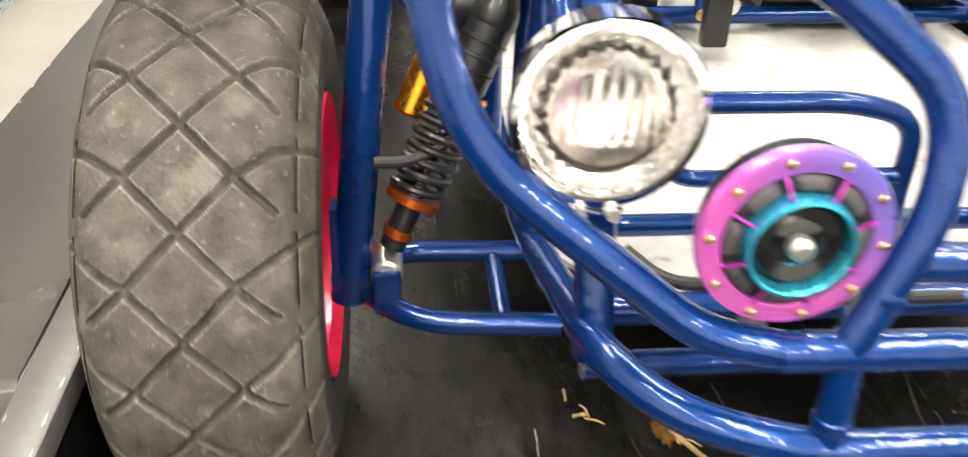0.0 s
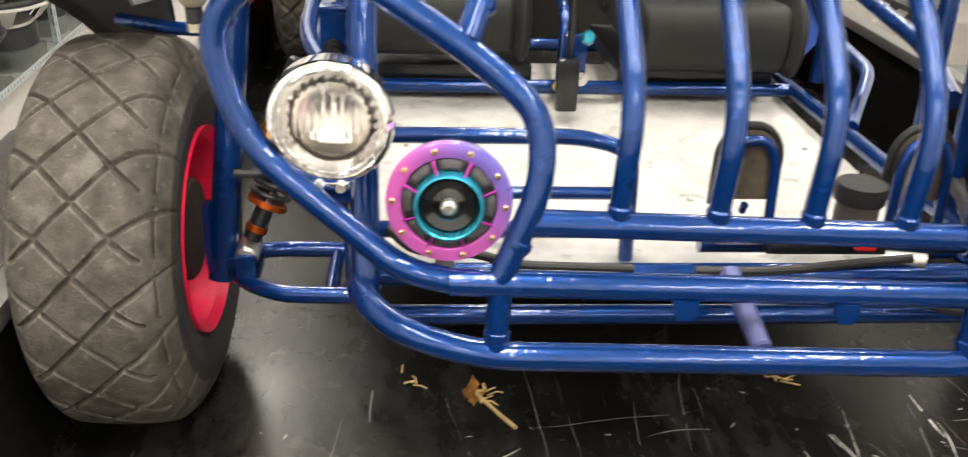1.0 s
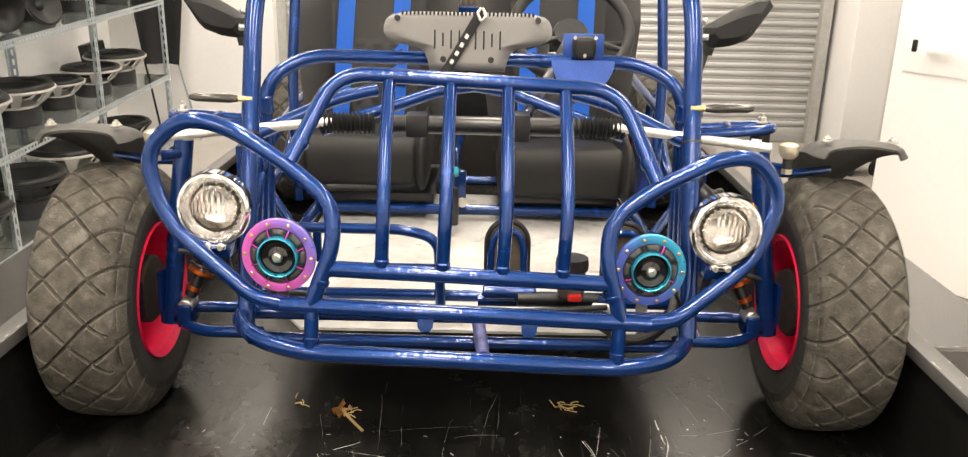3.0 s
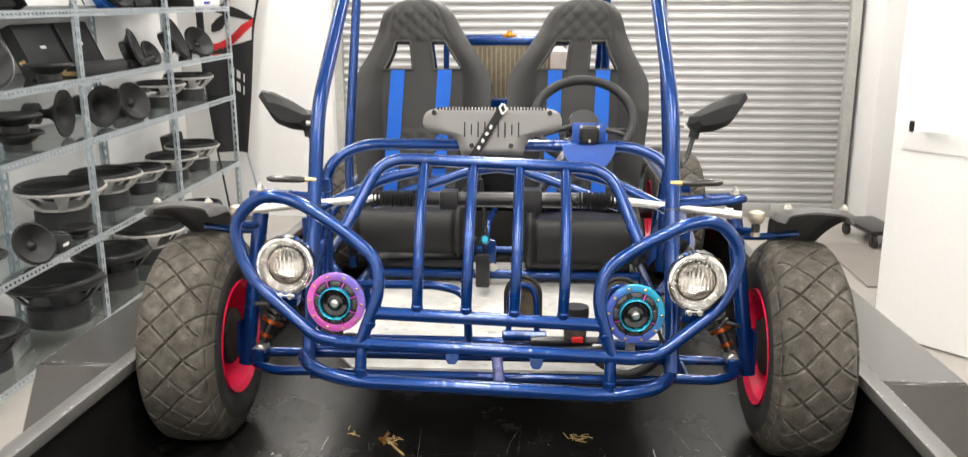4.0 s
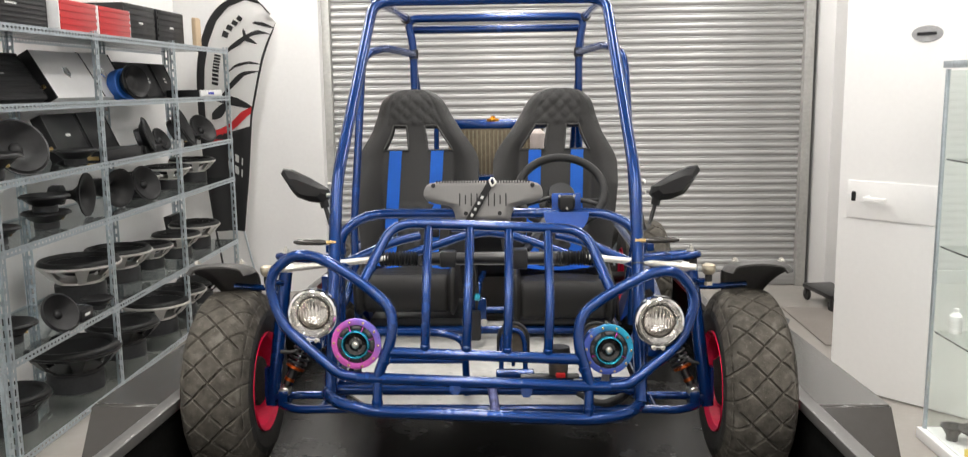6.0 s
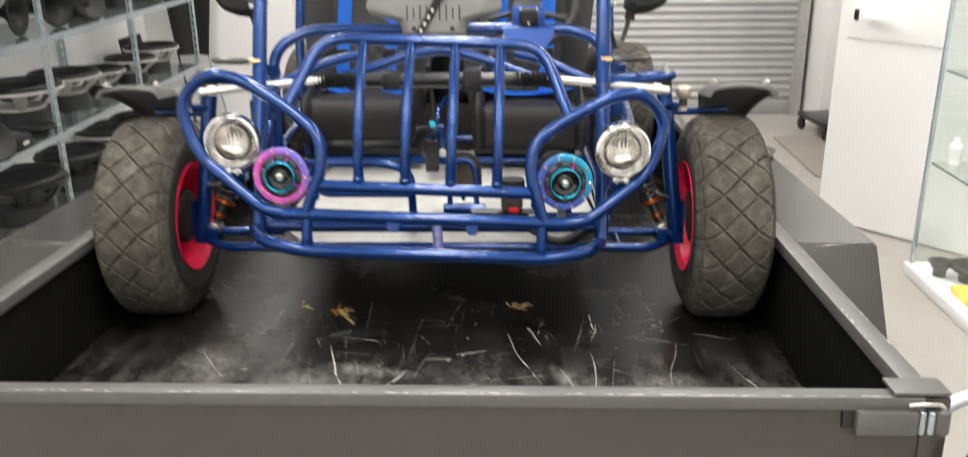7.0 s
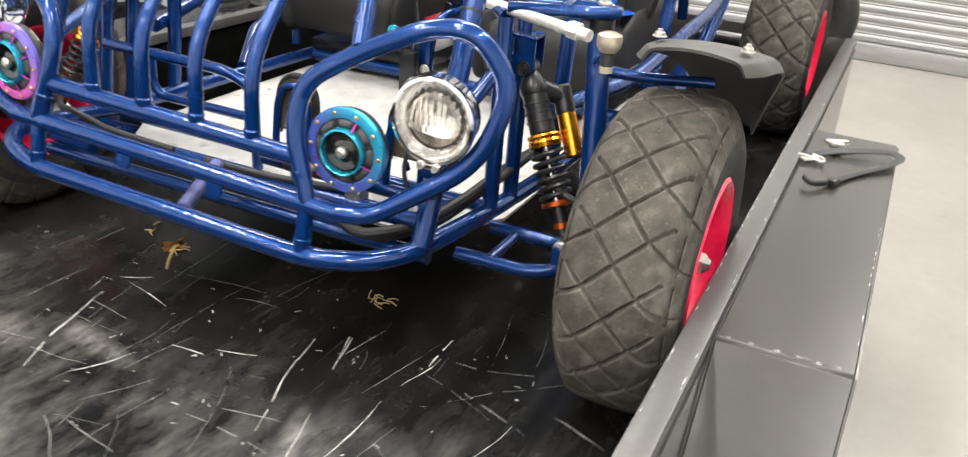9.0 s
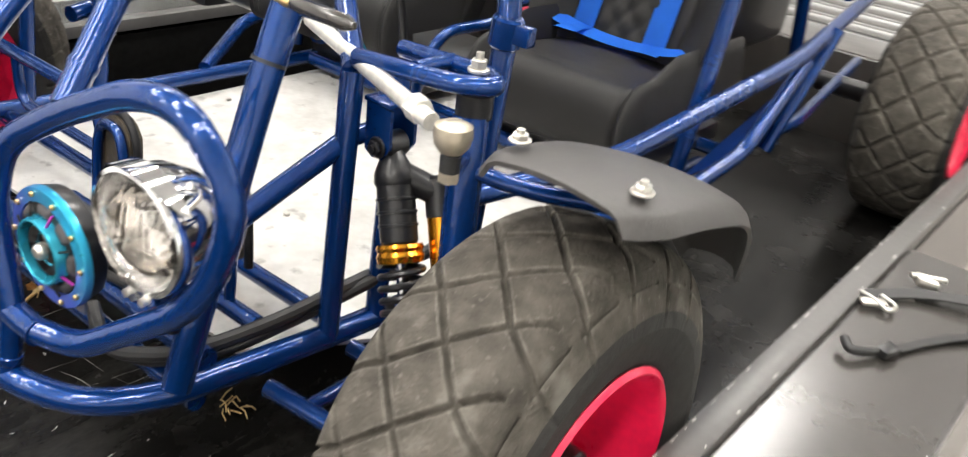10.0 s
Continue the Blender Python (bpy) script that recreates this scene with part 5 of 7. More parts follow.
for s in (-1, 1):
    part("cable_tie", lathe([(0.0175, -0.002), (0.0195, -0.002), (0.0195, 0.002), (0.0175, 0.002)], 20, aim((s * 0.441, 0.188, 0.635), (s * 0.445, 0.285, 0.87)), closed=True), CABLE, buggy)
    # thin indicator lamps on the front hoop
    ind = part("indicator", lathe([(0, 0), (0.006, 0.002), (0.009, 0.02), (0.0085, 0.085), (0.004, 0.098), (0, 0.1)], 16, aim((s * 0.462, 0.2, 0.7), (s * 0.6, 0.195, 0.703))), mat("smoked_indicator", (0.03, 0.027, 0.024), 0.25, 0, 0.2, 60, 9, coat=0.5), buggy, "slim smoked indicator lamp")
    part("indicator_stem", rod((s * 0.435, 0.2, 0.7), (s * 0.464, 0.2, 0.7), 0.006), BRASS, ind)
    # mirrors
    arm = part("mirror_arm", tube([(s * 0.456, 0.29, 0.79), (s * 0.5, 0.48, 0.70), (s * 0.53, 0.59, 0.70), (s * 0.552, 0.6, 0.775)], 0.007, 0.03), BLACK_METAL, buggy)
    out = [(0.53, 0.8), (0.537, 0.825), (0.6, 0.862), (0.655, 0.888), (0.688, 0.893), (0.697, 0.878), (0.655, 0.812), (0.64, 0.797), (0.6, 0.782), (0.55, 0.776)]
    b = bmesh.new()
    back = [b.verts.new((s * x, 0.605, z)) for x, z in out]
    cx, cz = 0.61, 0.83
    mid = [b.verts.new((s * (cx + (x - cx) * 0.95), 0.585, cz + (z - cz) * 0.94)) for x, z in out]
    frt = [b.verts.new((s * (cx + (x - cx) * 0.66), 0.566, cz + (z - cz) * 0.5)) for x, z in out]
    b.faces.new(back), b.faces.new(frt)
    for p, q in ((back, mid), (mid, frt)):
        for i in range(len(out)):
            j = (i + 1) % len(out)
            b.faces.new((p[i], p[j], q[j], q[i]))
    mr = part("mirror", b, BLACK_PLASTIC, buggy, "angular black door mirror", smooth=25)
    part("mirror_neck", tube([(s * 0.55, 0.6, 0.765), (s * 0.556, 0.597, 0.795)], 0.015), BLACK_PLASTIC, mr)
    part("mirror_glass", sheet([(cx * s + (x - cx) * s * 0.9, cz + (z - cz) * 0.86) for x, z in out], 0.002, Matrix.Translation((0, 0.607, 0)) @ Matrix(((1, 0, 0, 0), (0, 0, 1, 0), (0, 1, 0, 0), (0, 0, 0, 1)))), CHROME, mr, smooth=0)
    for z, y in ((0.83, 0.38), (0.86, 0.4)):
        part("hoop_screw", rod((s * 0.458, y - 0.1, z), (s * 0.474, y - 0.108, z), 0.006), STEEL, buggy)

# dash bar, half-disc plate, cowl and steering wheel
frame_tube("dash_bar", [(-0.49, 0.5, 0.262), (-0.493, 0.54, 0.69), (-0.4, 0.6, 0.742), (0.39, 0.6, 0.74), (0.493, 0.54, 0.69), (0.49, 0.5, 0.262)], 0.0165, 0.07)
frame_tube("dash_cross", [(-0.12, 0.53, 0.7), (0.12, 0.53, 0.7)], 0.0125)
half_disc = [(0.075 * math.cos(a), 0.075 * math.sin(a)) for a in [-math.pi * k / 16 for k in range(17)]]
part("dash_plate", sheet(half_disc, 0.005, pose(0.256, 0.578, 0.746, 80, 0, 0)), BLUE_FLAKE, buggy, "half-round flaked blue plate", smooth=20)

dial = part("dial_bracket", box((0.096, 0.006, 0.055), (0.256, 0.592, 0.778), 0.002), BLUE_FLAKE, buggy, "blue instrument bracket")
part("instrument", box((0.056, 0.05, 0.05), (0.256, 0.575, 0.776), 0.018, seg=3), BLACK_PLASTIC, dial, "black instrument block")
for dx, dz in ((-0.024, 0.02), (0.024, 0.02), (0, -0.02)):
    part("instrument_screw", rod((0.256 + dx, 0.551, 0.78 + dz), (0.256 + dx, 0.546, 0.78 + dz), 0.004), STEEL, dial)


def thicken(b, offset):
    """A back skin at an offset, with walls along every open edge."""
    faces, edges = b.faces[:], [e for e in b.edges if len(e.link_faces) == 1]
    twin = {v: b.verts.new(v.co + offset) for v in b.verts[:]}
    for f in faces:
        b.faces.new([twin[v] for v in reversed(f.verts)])
    for e in edges:
        p, q = e.verts
        b.faces.new((p, q, twin[q], twin[p]))


def cowl_piece():
    """The upturned grey plastic cowl with moulded slots."""
    table = ((0.0, 0.088), (0.2, 0.094), (0.34, 0.103), (0.4, 0.115), (0.44, 0.145), (0.48, 0.17), (0.54, 0.187), (0.63, 0.196), (0.75, 0.196), (0.87, 0.19), (0.95, 0.178), (1.0, 0.158))

    def wide(v):
        for (p, q), (r, t) in zip(table, table[1:]):
            if v <= r:
                return q + (t - q) * (v - p) / (r - p)
        return table[-1][1]

    def skin(u, v):
        e = 2 * u - 1
        x = wide(v) * math.copysign(abs(e) ** 0.8, e)
        roll = 0.026 * max(0, abs(e) - 0.6) ** 2 / 0.16 + 0.02 * max(0, v - 0.86) ** 2 / 0.0196 + 0.014 * max(0, 0.12 - v) ** 2 / 0.0144
        return Vector((x, 0.13 * v, 0.025 - roll))
    b = grid_shell(60, 40, skin)
    thicken(b, Vector((0, 0, -0.02)))
    m = pose(-0.018, 0.54, 0.722, 78, 0, 0)
    b.transform(m)
    c = part("dash_cowl", b, GREY_PLASTIC, buggy, "upturned grey plastic cowl with slots", smooth=50)
    for i in range(9):
        x = -0.075 + 0.0188 * i
        part("cowl_slot", box((0.004, 0.03 + 0.012 * (i % 3 != 1), 0.004), tuple((m @ Vector((x, 0.066, 0.0245)))), 0.001, (76, 0, 0)), BLACK_PLASTIC, c)
    for i in range(34):
        x = -0.15 + 0.0091 * i
        part("cowl_tooth", box((0.0045, 0.008, 0.008), tuple((m @ Vector((x, 0.124, 0.021)))), 0.001, (76, 0, 0)), BLACK_PLASTIC, c)
    for x, y in ((-0.162, 0.112), (0.162, 0.112), (-0.055, 0.022), (0.055, 0.022)):
        part("cowl_hole", rod(m @ Vector((x, y, 0.018)), m @ Vector((x, y, 0.0262)), 0.007), BLACK_PLASTIC, c)
    return m


CM = cowl_piece()
strap = thing("lanyard", "black woven lanyard with pale bars, hung on the cowl", "lanyard")
strap.matrix_basis = BUGGY
pts = [CM @ Vector(p) for p in ((0.03, 0.125, 0.036), (0.015, 0.1, 0.034), (-0.02, 0.04, 0.034), (-0.05, -0.01, 0.033))]
b = bmesh.new()
prev = None
for p, q in zip(pts, pts[1:]):
    d = (q - p).normalized()
    w = d.cross(Vector((0, -1, 0.2))).normalized() * 0.011
    ring = [b.verts.new(p - w), b.verts.new(p + w)]
    if prev:
        b.faces.new((prev[0], prev[1], ring[1], ring[0]))
    prev = ring
ring = [b.verts.new(pts[-1] - w), b.verts.new(pts[-1] + w)]
b.faces.new((prev[0], prev[1], ring[1], ring[0]))
bmesh.ops.solidify(b, geom=b.faces[:], thickness=0.002)
part("webbing", b, CABLE, strap)
part("clasp", tube([CM @ Vector(p) for p in ((0.03, 0.135, 0.03), (0.022, 0.125, 0.04), (0.03, 0.105, 0.041), (0.043, 0.118, 0.04), (0.034, 0.135, 0.033))], 0.003, 0.006), STEEL, strap, "steel clasp")
for k in range(4):
    c = pts[1].lerp(pts[3], 0.25 + 0.17 * k)
    part("print_bar", box((0.008, 0.002, 0.01), tuple(c + Vector((0, -0.0035, 0))), 0, (0, 30, 0)), PALE_PRINT, strap)

SWM = pose(0.255, 0.93, 0.787, 47, 0, 0)
ring_pts = [SWM @ Vector((0.158 * math.cos(2 * math.pi * k / 48), 0.158 * math.sin(2 * math.pi * k / 48), 0)) for k in range(48)]
sw = part("steering_wheel", sweep(bmesh.new(), ring_pts, 0.0155, 12, closed=True), BLACK_PLASTIC, buggy, "black three-spoke steering wheel")
for a in (-25, 205, 270):
    e = Vector((math.cos(radians(a)), math.sin(radians(a)), 0))
    part("spoke", box((0.13, 0.03, 0.005), tuple(SWM @ (e * 0.09)), 0.002, (47, 0, 0)) if a == 270 else tube([SWM @ Vector((0, 0, -0.02)), SWM @ (e * 0.15)], 0.008), BLACK_METAL, sw)
part("hub_plate", lathe([(0, 0.012), (0.045, 0.012), (0.05, 0.004), (0.05, -0.01), (0, -0.01)], 28, SWM @ pose(0, 0, -0.02)), BLACK_METAL, sw)
part("steering_column", rod(SWM @ Vector((0, 0, -0.03)), (0.12, 0.42, 0.64), 0.013), BLACK_METAL, buggy)
swc = part("column_switch", box((0.11, 0.04, 0.05), tuple(SWM @ Vector((0, -0.01, -0.06))), 0.01, (47, 0, 0)), BLACK_PLASTIC, buggy, "black column switch block")
part("stalk", tube([SWM @ Vector((0.04, 0, -0.06)), SWM @ Vector((0.16, 0.0, -0.055))], 0.008), BLACK_PLASTIC, swc)


# bucket seats
SEAT_HALF = ((0, 0.2), (0.3, 0.235), (0.5, 0.255), (0.614, 0.258), (0.65, 0.25), (0.684, 0.236), (0.77, 0.193), (0.86, 0.16), (0.9, 0.148), (0.93, 0.137), (0.955, 0.122), (0.975, 0.104), (0.99, 0.082), (1, 0.05))


def seat_half(v):
    for (a, p), (c, q) in zip(SEAT_HALF, SEAT_HALF[1:]):
        if v <= c:
            return p + (q - p) * (v - a) / (c - a)
    return SEAT_HALF[-1][1]


HOLE_V, HOLE_E = (62 / 92, 74 / 92), (7 / 36, 21 / 36)       # the harness windows, in cells of the skin


def seat_back(u, v):
    """u across, v up the back; a bucket shape with shoulder wings and a rounded head."""
    w = seat_half(v)
    e = abs(2 * u - 1)
    # the columns of the skin bend in with the slanting sides of the windows
    k = min(1, max(0, (v - HOLE_V[0]) / (HOLE_V[1] - HOLE_V[0])))
    far = 0.61 - 0.1 * k
    near = 0.17 + 0.04 * k
    if e < HOLE_E[0]:
        e = e / HOLE_E[0] * near
    elif e < HOLE_E[1]:
        e = near + (e - HOLE_E[0]) / (HOLE_E[1] - HOLE_E[0]) * (far - near)
    else:
        e = far + (e - HOLE_E[1]) / (1 - HOLE_E[1]) * (1 - far)
    x = math.copysign(w * e, u - 0.5)
    z = 0.775 * v
    low = min(1, max(0, (0.85 - v) / 0.35))
    wing = 0.1 * max(0, e - 0.58) / 0.42 * low - 0.05 * max(0, e - 0.72) ** 2 / 0.078 * (1 - 0.55 * low)
    pad = 0.022 * math.cos(min(1, e / 0.6) * math.pi / 2) * (0.3 + 0.7 * math.sin(math.pi * min(1, v * 1.4))) - 0.03 * max(0, v - 0.93) / 0.07 * max(0, v - 0.93) / 0.07
    quilt = 0
    if (v > 0.81 and e < 0.62) or (v < 0.4 and e < 0.36):
        p, q = (x + z) / 0.056, (x - z) / 0.056
        quilt = 0.0065 * (abs(math.sin(math.pi * p)) * abs(math.sin(math.pi * q))) ** 0.5
    lean = 0.32 * z
    return Vector((x, lean - wing - pad - quilt, z))


def seat_hole(u, v):
    return HOLE_V[0] < v < HOLE_V[1] and HOLE_E[0] < abs(2 * u - 1) < HOLE_E[1]


def seat_cushion(u, v):
    """One upholstered skin: a thick roll along the front, a flat seat behind it and side bolsters standing proud."""
    e = abs(2 * u - 1)
    side = max(0, e - 0.8) / 0.2
    bolster = math.sin(math.pi * min(1, side * 0.9 + 0.1)) if side > 0 else 0
    crease = math.exp(-((e - 0.8) / 0.03) ** 2)
    if v < 0.45:
        a = radians(-100 + 205 * v / 0.45)
        y = 1.04 - (0.062 + 0.014 * bolster - 0.01 * crease) * math.copysign(abs(math.cos(a)) ** 0.75, math.cos(a))
        z = 0.389 + (0.073 + 0.012 * bolster - 0.006 * crease) * math.copysign(abs(math.sin(a)) ** 0.85, math.sin(a))
    else:
        k = (v - 0.45) / 0.55
        y = 1.057 + 0.37 * k
        z = 0.46 - 0.03 * k + (0.045 * bolster + 0.01 * math.cos(min(1, e / 0.8) * math.pi / 2)) * min(1, 0.3 + 3 * k) - 0.008 * crease
    z += 0.05 * bolster * max(0, v - 0.25)
    # the ends close in a rounded cap
    t = max(0, e - 0.88) / 0.12
    cap = math.sqrt(max(0, 1 - t * t))
    if v < 0.45:
        y = 1.04 + (y - 1.04) * cap
    return Vector((0.206 * (2 * u - 1), y, 0.389 + (z - 0.389) * cap))


def bucket_seat(cx, label, back_dx, cushion_dx, cushion_dz, splay):
    def back(u, v):
        # the body of the back stands nearer to the tunnel than its head
        k = min(1, max(0, (1 - v) / 0.35))
        return seat_back(u, v) + Vector((splay * k * k * (3 - 2 * k), 0, 0))
    st = new("bucket_seat")
    st.parent = buggy
    st.matrix_basis = pose(cx, 0, 0)
    tagged(st, label)
    b = grid_shell(72, 92, back, seat_hole)
    thicken(b, Vector((0, 0.05, -0.012)))
    b.transform(pose(back_dx, 1.27, 0.40))
    part("backrest", b, VINYL, st, "quilted black vinyl backrest", smooth=70)
    b = grid_shell(64, 48, seat_cushion)
    b.transform(pose(cushion_dx, 0, cushion_dz))
    part("cushion", b, VINYL, st, "black vinyl cushion with raised bolsters", smooth=70)
    for s in (-1, 1):
        (v0, v1), (e0, e1) = HOLE_V, HOLE_E
        rim = [back(0.5 + s * e / 2, v) + Vector((back_dx, 1.27 - 0.003, 0.40)) for e, v in [(e0 + (e1 - e0) * k / 6, v0) for k in range(6)] + [(e1, v0 + (v1 - v0) * k / 6) for k in range(6)] + [(e1 - (e1 - e0) * k / 6, v1) for k in range(6)] + [(e0, v1 - (v1 - v0) * k / 6) for k in range(6)]]
        part("window_piping", sweep(bmesh.new(), rim, 0.0045, 8, closed=True), VINYL_PERF, st, "piped edge of the harness window")
        # harness strap comes through the slot and lies down the back to the cushion
        line = []
        for v in (0.672, 0.6, 0.5, 0.38, 0.25, 0.14, 0.08):
            c = seat_back(0.5 + s * 0.235 * (1 - 0.2 * (0.66 - v)), v)
            line.append(Vector((back_dx + splay * 0.8 + s * 0.088 - 0.03 * (0.66 - v), c.y - 0.012, c.z)) + Vector((0, 1.27, 0.40)))
        line.insert(0, line[0] + Vector((0, 0.1, 0.002)))
        line.append(Vector((s * 0.1, 1.2, 0.463)))
        b = bmesh.new()
        prev = None
        for p in line:
            ringv = [b.verts.new(p - Vector((0.0265, 0, 0))), b.verts.new(p + Vector((0.0265, 0, 0)))]
            if prev:
                b.faces.new((prev[0], prev[1], ringv[1], ringv[0]))
            prev = ringv
        bmesh.ops.solidify(b, geom=b.faces[:], thickness=0.003)
        part("harness_strap", b, BELT, st, "blue harness strap", smooth=60)
        part("buckle", box((0.05, 0.012, 0.035), tuple(line[5] + Vector((0, -0.006, 0))), 0.004), BLACK_METAL, st)
    lap = bmesh.new()
    prev = None
    for p in rounded([(-0.2, 1.25, 0.485), (-0.12, 1.25, 0.462), (0.0, 1.25, 0.452), (0.12, 1.25, 0.462), (0.2, 1.25, 0.485)], 0.06):
        ringv = [lap.verts.new(p - Vector((0, 0.022, 0.004))), lap.verts.new(p + Vector((0, 0.022, 0.004)))]
        if prev:
            lap.faces.new((prev[0], prev[1], ringv[1], ringv[0]))
        prev = ringv
    bmesh.ops.solidify(lap, geom=lap.faces[:], thickness=0.003)
    part("lap_strap", lap, BELT, st, "blue lap strap")
    part("seat_frame", box((0.36, 0.4, 0.04), (0, 1.26, 0.275), 0.006), BLACK_METAL, st)


bucket_seat(-0.305, "black quilted bucket seat with blue harness, passenger side", -0.055, -0.033, 0.01, 0.036)
bucket_seat(0.25, "black quilted bucket seat with blue harness behind the wheel", 0.03, 0.017, -0.018, -0.03)
frame_tube("seat_rail", [(-0.47, 1.045, 0.252), (0.47, 1.045, 0.252)], 0.016)
frame_tube("seat_rail", [(-0.47, 1.38, 0.26), (0.47, 1.38, 0.26)], 0.016)
frame_tube("tunnel_tube", [(-0.07, 0.98, 0.27), (-0.06, 1.04, 0.42), (-0.05, 1.35, 0.42)], 0.0125)
part("gear_lever", tube([(-0.065, 0.95, 0.27), (-0.06, 0.93, 0.46), (-0.075, 0.9, 0.6)], 0.008), BLACK_METAL, buggy)
part("lever_boot", box((0.046, 0.03, 0.11), (-0.068, 0.905, 0.3), 0.008), BLACK_METAL, buggy)
part("blue_knob", lathe([(0, 0.0), (0.012, 0.002), (0.015, 0.02), (0.01, 0.034), (0, 0.036)], 18, pose(-0.052, 0.81, 0.42, 70, 0, 0)), CYAN, buggy, "cyan anodised knob")
part("linkage_bracket", box((0.05, 0.03, 0.1), (-0.05, 0.95, 0.345), 0.006), BLUE, buggy)
bolt(buggy, (-0.035, 0.93, 0.305), (0, -1, 0), 0.011, 0.01)
bolt(buggy, (-0.085, 0.93, 0.29), (0, -1, 0), 0.008, 0.01, BRASS)

# radiator and engine bay behind the seats
rad = part("radiator", box((0.46, 0.05, 0.3), (-0.01, 2.02, 0.865), 0.004), mat("radiator_fins", (0.2, 0.165, 0.11), 0.6, 0.3, 0.3, 80, 10), buggy, "finned radiator with a gold cap")
for i in range(22):
    part("fin_column", box((0.006, 0.01, 0.27), (-0.01 - 0.21 + 0.02 * i, 1.992, 0.86)), mat("fin_brass", (0.32, 0.27, 0.18), 0.5, 0.5, 0.2, 80, 10) if i == 0 else bpy.data.materials["fin_brass"], rad)
part("radiator_tank", box((0.48, 0.06, 0.035), (-0.01, 2.02, 1.02), 0.008), BLUE, rad)
part("filler_cap", lathe([(0, 0), (0.03, 0), (0.032, 0.006), (0.03, 0.014), (0.014, 0.016), (0.01, 0.026), (0, 0.026)], 24, pose(-0.025, 2.02, 1.036)), GOLD, rad, "gold filler cap")
frame_tube("radiator_tube", [(-0.3, 2.03, 0.5), (-0.3, 2.03, 1.035), (0.3, 2.03, 1.035), (0.3, 2.03, 0.5)], 0.013, 0.05)
frame_tube("radiator_tube", [(-0.37, 1.77, 0.75), (0.37, 1.77, 0.75)], 0.0145)
part("header_tank", lathe([(0, 0), (0.035, 0), (0.038, 0.02), (0.036, 0.12), (0.015, 0.14), (0, 0.14)], 20, pose(0.19, 1.93, 0.86)), mat("milky_plastic", (0.6, 0.52, 0.48), 0.4, 0, 0.08, 60, 9), buggy, "milky plastic header tank")
en = part("engine", box((0.5, 0.42, 0.36), (0.0, 2.02, 0.5), 0.05, seg=3), BLACK_METAL, buggy, "dark engine block behind the seats")
for k in range(6):
    part("engine_fin", box((0.4, 0.3, 0.008), (0.0, 1.95, 0.55 + 0.03 * k), 0.003), MAGNET, en)
part("air_box", box((0.3, 0.2, 0.16), (0.03, 1.78, 0.72), 0.02), BLUE, en)


# ---- metal shelving along the west wall ----
SHX, SHD = -1.95, 0.46                      # front edge, depth
LEVELS = (-0.315, 0.093, 0.545, 0.82, 1.122, 1.445)
POSTS_Y = (1.05, 2.05, 3.05, 4.05)


def along(at):
    """Where a thing stands on the run of shelves, which is counted in units of 0.903."""
    return at[0], POSTS_Y[0] + (at[1] - 1.03) * 1.107, at[2]


def perforated_post(h):
    """An L-shaped angle with punched slots along both legs."""
    b = bmesh.new()
    w, t = 0.036, 0.0025
    pitch = 0.05
    n = int(h / pitch)
    for leg in (0, 1):
        def put(x0, x1, z0, z1):
            size, c = ((x1 - x0, t, z1 - z0), ((x0 + x1) / 2, t / 2, (z0 + z1) / 2)) if leg == 0 else ((t, x1 - x0, z1 - z0), (t / 2, (x0 + x1) / 2, (z0 + z1) / 2))
            bmesh.ops.create_cube(b, size=1, matrix=Matrix.Translation(c) @ Matrix.Diagonal((*size, 1)))
        put(t if leg else 0, 0.012, 0, h), put(0.024, w, 0, h)
        for i in range(n):
            put(0.012, 0.024, i * pitch, i * pitch + 0.02)
    return b


def edge_beam(length):
    """A folded shelf lip with a row of round holes shown as short punched slots."""
    b = bmesh.new()
    t, h = 0.002, 0.032
    n = int(length / 0.03)

    def put(y0, y1, z0, z1):
        bmesh.ops.create_cube(b, size=1, matrix=Matrix.Translation((0, (y0 + y1) / 2, (z0 + z1) / 2)) @ Matrix.Diagonal((t, y1 - y0, z1 - z0, 1)))
    put(0, length, 0, 0.011), put(0, length, 0.021, h)
    for i in range(n):
        put(i * 0.03, i * 0.03 + 0.014, 0.011, 0.021)
    return b


